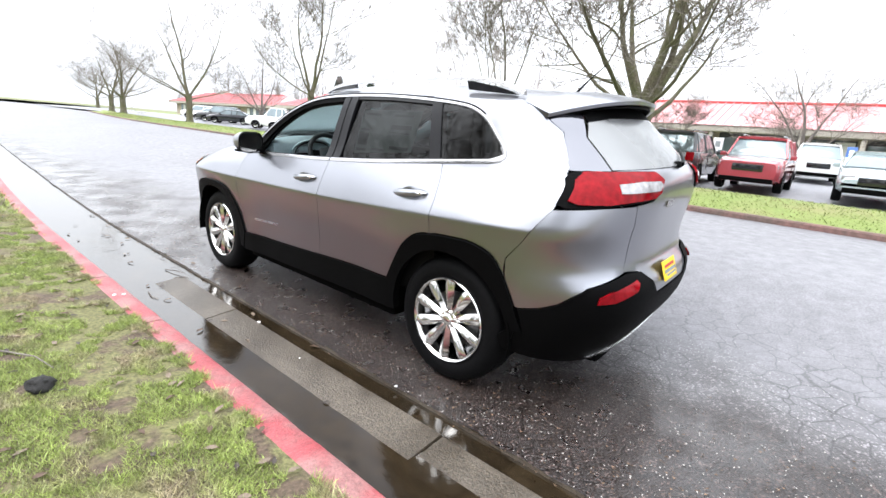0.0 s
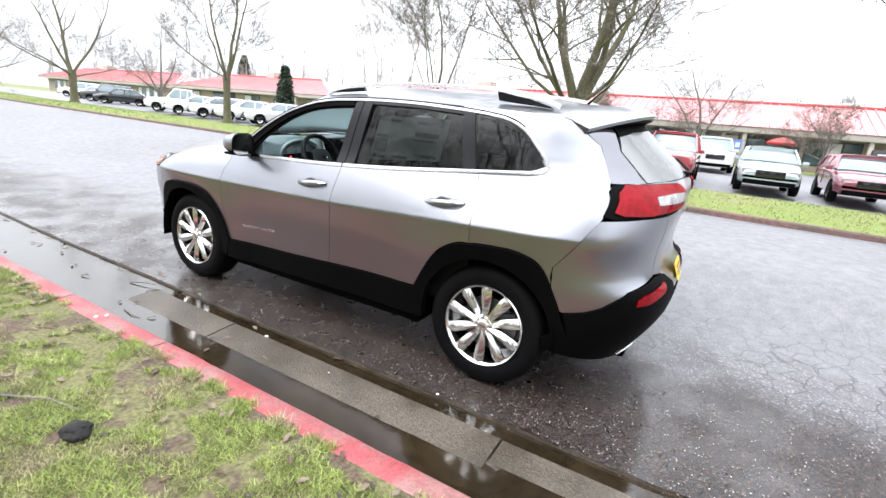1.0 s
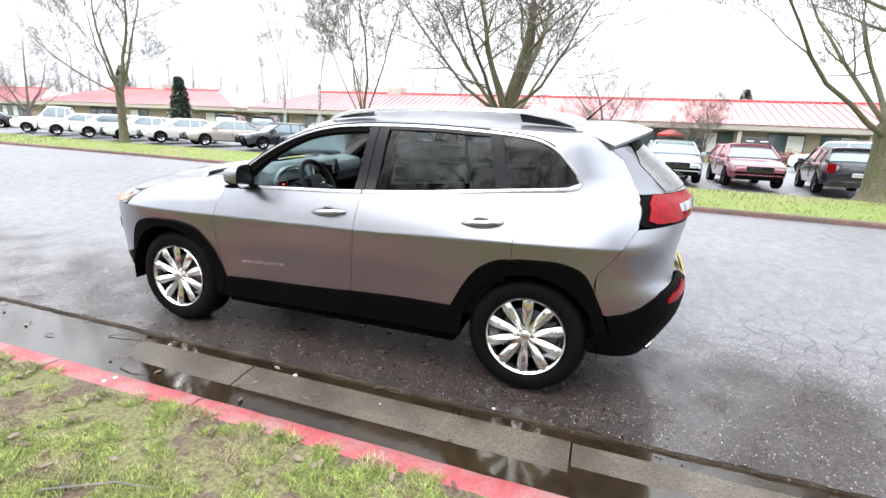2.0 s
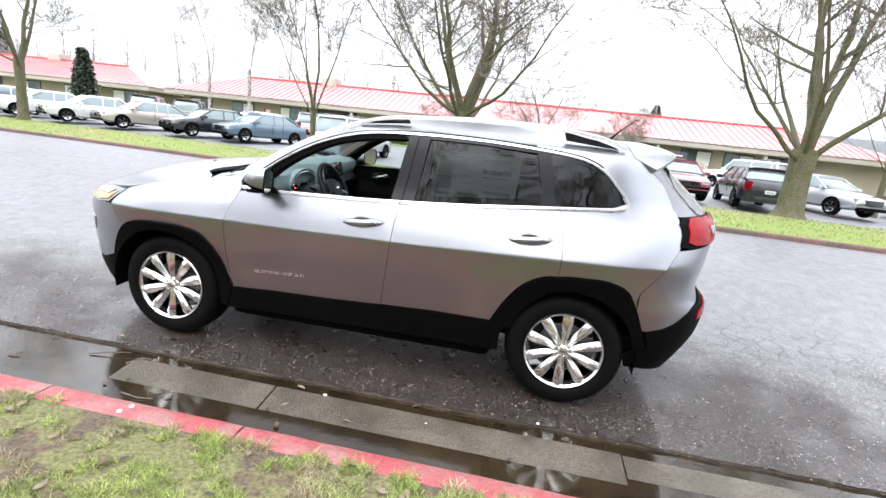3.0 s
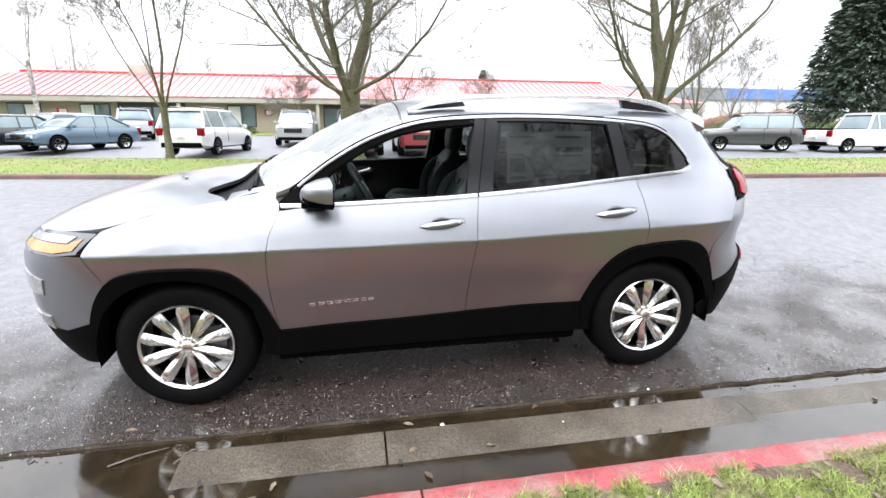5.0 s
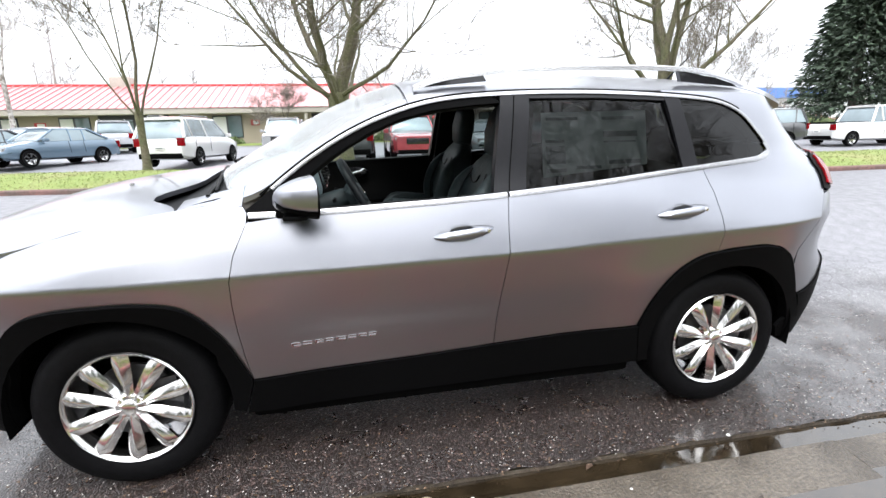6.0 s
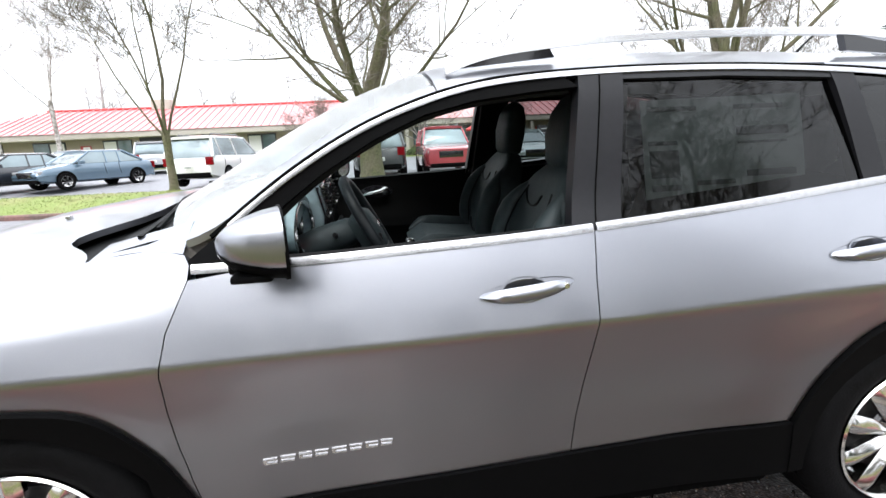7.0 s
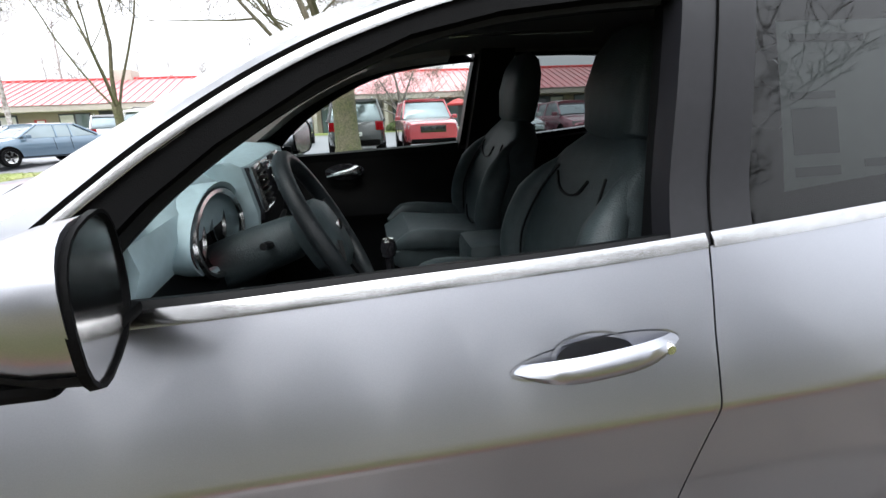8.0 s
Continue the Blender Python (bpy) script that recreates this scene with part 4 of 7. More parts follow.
    for u in (L / 2 - .88, -L / 2 + .92):
        for s in (-1, 1):
            wl = part("wheel", lathe(bmesh.new(), [(.19, 0), (.30, -.02), (.325, .03), (.325, .17), (.30, .21), (.19, .2)], 24, closed=True), "rubber", car)
            part("rim", lathe(bmesh.new(), [(.001, .012), (.06, .008), (.12, .02), (.17, .012), (.205, -.004), (.20, .06)], 20), "rim", wl)
            bm = bmesh.new()
            for k in range(5):
                box(bm, .05, .19, -.004, .03, -.028, .028, .006, Matrix.Rotation(2 * math.pi * k / 5, 4, "Y"))
            part("spokes", bm, "dark_metal", wl)
            wl.matrix_basis = Matrix.Translation((u, s * (h + .005), .325)) @ (Matrix.Rotation(math.pi, 4, "Z") if s > 0 else Matrix.Identity(4))
            bm = bmesh.new()
            a = [(u + .375 * math.cos(t), .34 + .375 * math.sin(t)) for t in np.linspace(-.1, math.pi + .1, 14)]
            yy = s * (h - .012)
            bm.faces.new([bm.verts.new((p, yy + s * .016, q)) for p, q in a])
            part("arch_shadow", bm, "underbody", car)
    if kind == "pickup":
        bm = boxed(-L / 2 + .12, xt - .10, -h * .84, h * .84, ht - .03, ht + .02)
        part("bed_floor", bm, "underbody", car)
    if kind in ("suv", "wagon"):
        for s in (-1, 1):
            bm = tube(bmesh.new(), [(xf - .1, s * hr * .85, H + .02), (xf - .25, s * hr * .85, H + .075), (xr + .3, s * hr * .85, H + .075), (xr + .15, s * hr * .85, H + .02)], .02, 5)
            part("roof_rail", bm, "gloss_black", car)
    return car


WHITE, SILVER, DARK, BLUE, RED, MAROON, TEAL, TAN, GREY = (.75, .75, .74), (.42, .43, .45), (.02, .022, .028), (.10, .155, .21), (.40, .06, .075), (.25, .08, .11), (.42, .50, .52), (.42, .38, .33), (.055, .057, .06)
for kind, c, x, y, hd, label in (
    ("suv", RED, 1.73, 19.2, 0, "red boxy SUV parked nose to the road"),
    ("hatchback", TEAL, 5.1, 19.2, 0, "pale silver-blue hatchback parked nose to the road"),
    ("hatchback", MAROON, 7.9, 19.2, 0, "maroon hatchback parked nose to the road"),
    ("hatchback", DARK, 10.9, 18.4, 172, "black hatchback parked tail to the road"),
    ("saloon", SILVER, 14.6, 20.4, 20, "silver saloon with a dark grille nose to the road"),
    ("suv", GREY, 20.3, 20.2, 248, "dark grey tall wagon parked at an angle"),
    ("pickup", WHITE, 26.4, 18.6, 85, "white pickup truck standing across the car park"),
    ("suv", WHITE, 3.1, 29.0, 5, "white SUV parked in the second row"),
    ("suv", WHITE, 15.3, 29.5, 215, "white SUV parked in the second row"),
    ("suv", GREY, -.95, 19.3, 180, "dark grey boxy off-roader parked tail to the road"),
    ("wagon", WHITE, -7.6, 20.2, 170, "white minivan parked tail to the road"),
    ("suv", SILVER, -4.4, 26.0, 0, "silver SUV parked in the second row"),
    ("saloon", BLUE, -14.0, 22.2, -28, "blue saloon parked at an angle to the road"),
    ("saloon", DARK, -16.9, 21.8, -28, "black saloon parked nose to the road"),
    ("saloon", TAN, -21.2, 21.8, -28, "pale gold saloon parked nose to the road"),
    ("saloon", WHITE, -24.8, 21.8, -28, "white saloon parked nose to the road"),
    ("saloon", WHITE, -28.4, 22.0, -28, "white saloon parked nose to the road"),
    ("hatchback", WHITE, -32.0, 22.2, -28, "white hatchback parked nose to the road"),
    ("saloon", WHITE, -35.6, 22.6, -28, "white saloon parked nose to the road"),
    ("pickup", WHITE, -39.0, 23.5, -40, "white pickup truck parked nose to the road"),
    ("saloon", DARK, -52, 25.0, -40, "dark saloon parked far along the row"),
    ("suv", GREY, -57, 26.0, -40, "grey SUV parked far along the row"),
    ("saloon", WHITE, -64, 28.0, -40, "white saloon parked far along the row"),
    ("suv", WHITE, -72, 30.0, -40, "white SUV parked far along the row"),
    ("suv", SILVER, -15.6, 32.0, 205, "silver SUV parked by the office entrance"),
    ("hatchback", SILVER, -19.6, 31.0, -25, "silver hatchback parked in the second row"),
    ("suv", DARK, -24.6, 30.5, 205, "black SUV parked in the second row, tail to the road"),
    ("suv", DARK, -28.2, 30.5, 205, "dark SUV parked in the second row, tail to the road"),
    ("saloon", SILVER, 42, 30.0, 90, "pale car parked beyond the conifer"),
):
    parked_car(kind, c, x, y, hd, label, .5 if kind == "suv" else 0)


def post_sign(x, y, c, label):
    z = lot_z(y)
    t = thing("parking_sign", label, "sign", "car park signs", at=Matrix.Translation((x, y, z)))
    part("post", boxed(-.05, .05, -.04, .04, 0, 1.9, .01), "white", t)
    part("board", boxed(-.24, .24, -.07, -.04, 1.25, 1.9, .01), c, t)
    part("symbol_bar", boxed(-.12, .12, -.078, -.069, 1.42, 1.72), "white" if c == "blue" else "ink", t)


post_sign(4.4, 34.5, "blue", "blue and white disabled parking sign on a post")
post_sign(-1.2, 27.0, "white", "white notice board on a post")
t = thing("letterbox_rack", "dark rack of letterboxes on posts by the offices", "letterbox", at=Matrix.Translation((12.9, 37.2, lot_z(37))))
part("cabinet", boxed(-1.0, 1.0, -.2, .2, .5, 2.0, .02), "frame_dark", t)
for k in range(4):
    for j in range(2):
        part("box_label", boxed(-.75 + j * .9, -.25 + j * .9, -.215, -.199, .72 + k * .32, .80 + k * .32), "white", t)
for s in (-.7, .7):
    part("post", boxed(s - .05, s + .05, -.05, .05, -.1, .5), "frame_dark", t)
t = thing("red_canopy", "small red canopy standing by the shop front", "canopy", at=Matrix.Translation((7.2, 39.0, lot_z(39))))
part("post", tube(bmesh.new(), [(0, 0, 0), (0, 0, 2.1)], .03, 6), "frame_dark", t)
part("cloth", lathe(bmesh.new(), [(.02, 2.35), (.5, 2.2), (.95, 1.95), (.93, 1.82)], 10, "z"), "red_sign", t)


# the plan of the other side is drawn in as its ground is
for ob in [o for o in bpy.data.objects if o not in SET_OUT and o.parent is None and o.name != "lawn_far"]:
    y = ob.location.y
    if ob.type == "MESH":
        y = sum(c[1] for c in ob.bound_box) / 8
    elif abs(y) < .01:
        y = 40.0
    r = ratio(y)
    ob.matrix_world = Matrix.Translation(PIVOT) @ Matrix.Scale(r, 4) @ Matrix.Translation(-PIVOT) @ ob.matrix_world
    if ob.name.startswith("parked_car"):
        ob.scale *= 1.1

# trees on the near side that show in the car's windows
for k, (x, y, s) in enumerate(((-10.5, -17, 31), (-3.6, -15, 32), (3.2, -17.5, 33), (9.8, -15, 34), (-18, -20, 35), (17, -20, 36))):
    bare_tree("bare_tree", x, y, .12, 2.4, .24, 11, s, "bare tree on the grass beside the road", 7, .8, .7, "bark_grey")
for x, y, h, r, k in ((-29, -34, 11, 3.6, 45), (-20, -31, 10, 3.4, 46), (-12, -33, 11, 3.4, 41), (-4, -30, 9.5, 3.2, 47), (4, -34, 11, 3.6, 42), (12, -31, 10, 3.3, 43), (20, -34, 11, 3.6, 44), (28, -32, 10.5, 3.4, 48)):
    conifer(x, y, .1, h, r, k, "dark conifer on the grass beside the road", .8)


# ---- the silver SUV ----
# Its middle between the axles is the origin; its nose points to -x, its driver's side to -y.
half_width = smooth_table([.20, .30, .42, .58, .72, .84, .898, .903, .909, .918, 1.0, 1.06, 1.10, 1.14, 1.22, 1.40, 1.555, 1.60, 1.64],
                          [.800, .838, .850, .862, .887, .911, .9246, .9252, .9243, .9214, .894, .872, .857, .841, .806, .765, .718, .670, .58])
nose = smooth_table([.20, .32, .42, .60, .80, .90, .96, 1.00, 1.05, 1.10, 1.2], [-2.10, -2.20, -2.26, -2.30, -2.29, -2.26, -2.20, -2.13, -1.92, -1.7, -1.5])
tail = smooth_table([.20, .30, .42, .52, .62, .69, .735, .77, .84, 1.00, 1.10, 1.20, 1.26, 1.40, 1.52, 1.58, 1.64], [2.04, 2.12, 2.20, 2.25, 2.268, 2.262, 2.225, 2.195, 2.185, 2.205, 2.225, 2.225, 2.19, 2.03, 1.88, 1.81, 1.74])
shoulder = smooth_table([-2.3, -2.1, -1.9, -1.7, -1.4, -1.1, -.95, -.7], [.93, .965, .985, 1.01, 1.085, 1.135, 1.152, 1.154])
round_rear = smooth_table([.2, 1.16, 1.22, 1.30, 1.40, 1.50, 1.64], [3.15, 3.15, 2.8, 2.2, 2.2, 2.4, 2.5])
XA, XB, PF, DF, DR = -1.15, 1.40, 3.1, 1.5, 1.35


crease = smooth_table([-2.2, -.83, .2, .75, 1.23, 1.75, 2.2], [0, 0, .012, .030, .052, .070, .075])


def flank(x, z):
    """Half width of the body at a place along it and a height, before the corners are rounded off."""
    w = half_width(z - crease(x) * max(0.0, 1 - abs((z - .92) / (.24 if z > .92 else .40)) ** 2))
    for xw in (-1.355, 1.355):
        r = math.hypot(x - xw, (z - 0.36) * 1.0)
        w += 0.013 * math.exp(-((r - 0.52) / 0.17) ** 2) * (1 if z < 1.0 else math.exp(-((z - 1) / 0.05) ** 2))
    if x < -0.8:
        over = max(0.0, (z - (shoulder(x) - 0.13)) / 0.13)
        w -= 0.075 * min(1.0, (-0.8 - x) / 0.15) * min(over, 1.3) ** 2.2
    return w


def hull(s, z):
    """The place on the driver's side of the body: s runs along the flank as x does and goes on round both corners to the middle."""
    if s < XA:
        a = min((XA - s) / DF, 1.0) * math.pi / 2
        x = XA - (XA - nose(z)) * math.sin(a) ** (2 / PF)
        return Vector((x, -flank(x, z) * max(math.cos(a), 0.0) ** (2 / PF), z))
    if s > XB:
        a = min((s - XB) / DR, 1.0) * math.pi / 2
        x = XB + (tail(z) - XB) * math.sin(a) ** (2 / round_rear(z))
        return Vector((x, -flank(x, z) * max(math.cos(a), 0.0) ** (2 / round_rear(z)), z))
    return Vector((s, -flank(s, z), z))


def along(x, z):
    """The s of a place on the flank."""
    if x < XA:
        u = min(1.0, (XA - x) / (XA - nose(z)))
        return XA - DF * math.asin(u ** (PF / 2)) / (math.pi / 2)
    if x > XB:
        u = min(1.0, (x - XB) / (tail(z) - XB))
        return XB + DR * math.asin(u ** (round_rear(z) / 2)) / (math.pi / 2)
    return x


def across(y, z, rear=True):
    """The s of a place on the front or the back, from its distance to the middle."""
    u = min(1.0, abs(y) / half_width(z))
    if rear:
        return XB + DR * math.acos(u ** (round_rear(z) / 2)) / (math.pi / 2)
    return XA - DF * math.acos(u ** (PF / 2)) / (math.pi / 2)


def outward(s, z):
    e = 0.004
    n = (hull(s + e, z) - hull(s - e, z)).cross(hull(s, z + e) - hull(s, z - e))
    n = n.normalized() if n.length > 1e-9 else Vector((0, -1, 0))
    return n if n.y < 0 or abs(n.y) < 0.3 and n.x * (s) > 0 else -n


def sheet(outline, step=0.07, lift=0.0, depth=0.016, surface=hull, normal=outward):
    """A panel pressed to the hull inside an outline of (s, z), its rim turned inwards."""
    bm = bmesh.new()
    face = bm.faces.new([bm.verts.new((s, 0, z)) for s, z in outline])
    ss, zs = [p[0] for p in outline], [p[1] for p in outline]
    for lo, hi, axis in ((min(ss), max(ss), (1, 0, 0)), (min(zs), max(zs), (0, 0, 1))):
        k = max(1, int((hi - lo) / step))
        for i in range(1, k + 1):
            c = lo + (hi - lo) * i / (k + 1)
            bmesh.ops.bisect_plane(bm, geom=bm.verts[:] + bm.edges[:] + bm.faces[:], plane_co=(c * axis[0], 0, c * axis[2]), plane_no=axis)
    if step == .05 and max(zs) - min(zs) > .4:
        for c in np.arange(.885, .995, .0075):
            bmesh.ops.bisect_plane(bm, geom=bm.verts[:] + bm.edges[:] + bm.faces[:], plane_co=(0, 0, c), plane_no=(0, 0, 1))
    rim = [e for e in bm.edges if e.is_boundary]
    inner = {}
    for v in bm.verts:
        v.tag = False
    for v in list(bm.verts):
        s, z = v.co.x, v.co.z
        n = normal(s, z)
        v.co = surface(s, z) + n * lift
        inner[v] = n
    if depth:
        low = {}
        for e in rim:
            for v in e.verts:
                if v not in low:
                    low[v] = bm.verts.new(v.co - inner[v] * depth)
        for e in rim:
            a, b = e.verts
            f = bm.faces.new((a, b, low[b], low[a]))
            f.smooth = True
            e.smooth = False
    return bm


def flipped(bm):
    other = bm.copy()
    for v in other.verts:
        v.co.y = -v.co.y
    bmesh.ops.reverse_faces(other, faces=other.faces)
    return other


def whole(bm):
    """The panel and its image on the other side, welded in the middle."""
    o = flipped(bm)
    me = bpy.data.meshes.new("half")
    o.to_mesh(me)
    bm.from_mesh(me)
    bpy.data.meshes.remove(me)
    o.free()
    bmesh.ops.remove_doubles(bm, verts=bm.verts, dist=0.002)
    return bm


def part2(name, bm, material, parent, label="", far_parent=None):
    """A part and its twin on the passenger's side."""
    o = flipped(bm)
    a = part(name, bm, material, parent, label)
    return a, part(name, o, material, far_parent or parent, label)


def S(*pts):
    """Outline points given by x and z, as s and z."""
    return [(along(x, z), z) for x, z in pts]


suv = thing("parked_suv", "silver SUV with black cladding and chrome wheels, front window down", "car")
ARCH_F = curve([(-.862, .440), (-.90, .53), (-.965, .665), (-1.07, .785), (-1.20, .822), (-1.36, .828), (-1.53, .818), (-1.65, .775), (-1.745, .66), (-1.80, .52), (-1.83, .36)], 4)
ARCH_R = curve([(.885, .495), (.955, .635), (1.04, .755), (1.14, .825), (1.245, .852), (1.40, .864), (1.53, .862), (1.655, .812), (1.735, .68), (1.785, .56), (1.835, .44)], 4)
GAP_F = [(-.862, .445), (-.882, .55), (-.893, .66), (-.897, .78), (-.893, .88), (-.872, .98), (-.82, 1.095)]
GAP_B = [(.172, .483), (.182, .6), (.195, .72), (.212, .84), (.222, .93), (.226, 1.02), (.240, 1.142)]
GAP_R = [(1.243, .853), (1.247, .93), (1.247, 1.02), (1.235, 1.12), (1.205, 1.218)]
BELT = [(-.82, 1.112), (-.59, 1.112), (-.24, 1.122), (.0, 1.130), (.24, 1.143), (.64, 1.170), (1.0, 1.203), (1.205, 1.222), (1.50, 1.250)]
belt_z = smooth_table([p[0] for p in BELT], [p[1] for p in BELT])
ROOFLINE = curve([(-.86, 1.115), (-.76, 1.185), (-.66, 1.262), (-.54, 1.345), (-.40, 1.424), (-.26, 1.483), (-.10, 1.530), (.08, 1.556), (.37, 1.570), (.69, 1.570), (.97, 1.558), (1.20, 1.540), (1.33, 1.517), (1.43, 1.468), (1.51, 1.392), (1.568, 1.328), (1.586, 1.292), (1.568, 1.266), (1.53, 1.2555), (1.48, 1.249)], 5)
edge_z = smooth_table([-.94, -.76, -.66, -.54, -.40, -.26, -.10, .08, .37, .69, 1.0, 1.3, 1.6, 1.75, 1.9], [1.145, 1.21, 1.274, 1.352, 1.43, 1.49, 1.537, 1.563, 1.577, 1.577, 1.574, 1.568, 1.55, 1.535, 1.51])
ridge_z = smooth_table([-1.08, -.98, -.89, -.72, -.53, -.34, -.14, 0, .2, .5, .9, 1.3, 1.6, 1.8], [1.195, 1.252, 1.303, 1.398, 1.495, 1.575, 1.632, 1.653, 1.667, 1.673, 1.668, 1.652, 1.628, 1.605])

fender = [(-1.755, .905), (-1.70, .80)] + [p for p in ARCH_F[::-1] if p[0] > -1.68 and p[1] > .45] + [(x - .002, z) for x, z in GAP_F] + [(-.818, 1.128), (-.832, 1.150), (-.865, 1.1525)] + [(x, shoulder(x)) for x in (-.95, -1.05, -1.15, -1.25, -1.4, -1.55)] + [(-1.69, .999)]
fender_l, fender_r = part2("fender", sheet(S(*fender), 0.05), "paint", suv)

front_door = [(x + .001, z) for x, z in GAP_F[::-1]] + [(-.6, .453), (-.2, .464), (.1, .477)] + [(x - .0016, z) for x, z in GAP_B] + [(x, belt_z(x) - .004) for x in (0.1, -.1, -.3, -.5, -.7)]
fd_l, fd_r = part2("front_door", sheet(S(*front_door), 0.05), "paint", suv)
rear_door = [(x + .0016, z) for x, z in GAP_B[::-1]] + [(.5, .497), (.87, .503)] + [(x - .006, z + .006) for x, z in ARCH_R if x < 1.235] + [(x - .0016, z) for x, z in GAP_R] + [(x, belt_z(x) - .004) for x in (1.0, .8, .6, .4)]
rd_l, rd_r = part2("rear_door", sheet(S(*rear_door), 0.05), "paint", suv)
quarter = [(x + .0016, z) for x, z in GAP_R[::-1]] + [(x, z + .006) for x, z in ARCH_R if 1.25 < x < 1.73] + [(1.72, .82), (1.80, .92), (1.90, 1.075), (1.895, 1.235), (1.885, 1.27), (1.795, 1.42), (1.70, 1.495), (1.665, 1.532)] + [(x, edge_z(x) - .001) for x in (1.6, 1.45, 1.3, 1.15, 1.02)] + [p for p in ROOFLINE if .98 < p[0] and not (p[0] < 1.58 and p[1] < 1.258)] + [(1.5, 1.244), (1.35, 1.232)]
quarter_l, quarter_r = part2("rear_quarter", sheet(S(*quarter), 0.05), "paint", suv)

# bumpers and lamps wrap round the corners
NOSE_S, TAIL_S = XA - DF, XB + DR
front_bumper = S((-1.760, .90), (-1.704, .80), (-1.678, .757), (-1.747, .662), (-1.803, .522)) + [(along(-1.95, .46), .46), (across(.5, .44, False), .44), (NOSE_S, .44), (NOSE_S, .955), (across(.4, .95, False), .95), (across(.60, .905, False), .900)] + S((-2.06, .885), (-1.9, .893))
part("front_bumper", whole(sheet(front_bumper, 0.06)), "paint", suv)
front_skirt = S((-1.80, .525), (-1.83, .36), (-1.80, .28)) + [(across(.62, .22, False), .24), (NOSE_S, .22), (NOSE_S, .445), (across(.5, .445, False), .445)] + [(along(-1.95, .465), .465)]
part("front_skirt", whole(sheet(front_skirt, 0.06, 0.004)), "cladding", suv, "black plastic lower bumper")
lamp = S((-1.70, .990), (-1.78, .908), (-1.9, .892), (-2.06, .888)) + [(across(.60, .93, False), .905), (across(.60, .96, False), .958)] + S((-2.02, .975), (-1.85, .986))
lamp_l, lamp_r = part2("headlamp", sheet(lamp, 0.04, 0.004, 0.03), "dark_lens", suv, "slim headlamp with amber corner")
for o, side in zip((lamp_l, lamp_r), (0, 1)):
    for nm, pts, mt in (("lens", S((-1.80, .972), (-1.84, .945), (-2.02, .940)) + [(across(.62, .945, False), .937), (across(.62, .952, False), .950)] + S((-2.02, .964), (-1.88, .972)), "clear_lens"),
                        ("indicator", S((-1.76, .968), (-1.80, .920), (-1.9, .904), (-2.04, .902)) + [(across(.64, .93, False), .918), (across(.64, .94, False), .932)] + S((-2.02, .936), (-1.84, .940)), "amber_lens")):
        b = sheet(pts, 0.04, 0.008, 0.003)
        part(nm, flipped(b) if side else b, mt, o)
main_lamp = [(across(.74, .72, False), .745), (across(.72, .66, False), .655), (across(.50, .66, False), .66), (across(.48, .72, False), .75), (across(.6, .75, False), .775)]
part2("main_lamp", sheet(main_lamp, 0.04, 0.006, 0.01), "clear_lens", suv, "clear main lamp low in the bumper")
fog = [(across(.70, .5, False), .53), (across(.70, .45, False), .46), (across(.55, .45, False), .46), (across(.55, .5, False), .52)]
part2("fog_lamp", sheet(fog, 0.04, 0.008, 0.01), "bright", suv)

bumper_line = [(1.80, .576), (1.90, .598), (1.975, .630), (2.03, .675), (2.075, .715)]
rear_bumper = S((1.7225, .817), (1.7228, .76), (1.7235, .708), (1.740, .672), (1.782, .580), *bumper_line) + [(across(.49, .765), .762), (across(.475, .84), .84), (across(.47, 1.0), 1.0), (across(.50, 1.095), 1.098)] + S((2.08, 1.092), (1.9025, 1.076), (1.8025, .919))
part2("rear_bumper", sheet(rear_bumper, 0.045), "paint", suv)
skirt = S((1.832, .450), (1.745, .44), (1.70, .40), (1.72, .335)) + [(across(.74, .30), .31), (across(.5, .27), .275), (TAIL_S, .27), (TAIL_S, .625), (across(.24, .6), .625), (across(.30, .7), .70), (across(.36, .74), .748), (across(.48, .755), .755)] + S(*[(x, z - .004) for x, z in bumper_line[::-1]])
part("rear_skirt", whole(sheet(skirt, 0.05, 0.008)), "cladding", suv, "black plastic lower rear bumper")
refl = [(across(.668, .66), .672), (across(.675, .65), .640), (across(.60, .64), .642), (across(.47, .67), .678), (across(.438, .7), .708), (across(.445, .72), .722), (across(.55, .7), .706), (across(.63, .69), .692)]
part2("reflector", sheet(refl, 0.03, 0.016, 0.012), "red_lens", suv, "red rear reflector")
strip = [(across(.55, .3), .305), (across(.5, .28), .29), (TAIL_S, .285), (TAIL_S, .325), (across(.4, .32), .325)]
part("skid_plate", whole(sheet(strip, 0.05, 0.016)), "bright", suv, "satin silver lower skid strip")
taillamp = S((1.905, 1.238), (1.897, 1.215), (1.905, 1.10), (1.95, 1.088), (2.10, 1.098)) + [(across(.60, 1.11), 1.105), (across(.38, 1.12), 1.124), (across(.32, 1.15), 1.150), (across(.305, 1.2), 1.21), (across(.33, 1.25), 1.248), (across(.45, 1.25), 1.250), (across(.6, 1.25), 1.248)] + S((2.08, 1.243), (1.96, 1.248))
tl_l, tl_r = part2("tail_lamp", sheet(taillamp, 0.04, 0.008, 0.02), "cladding", suv, "wrap-around red tail lamp with a clear centre")
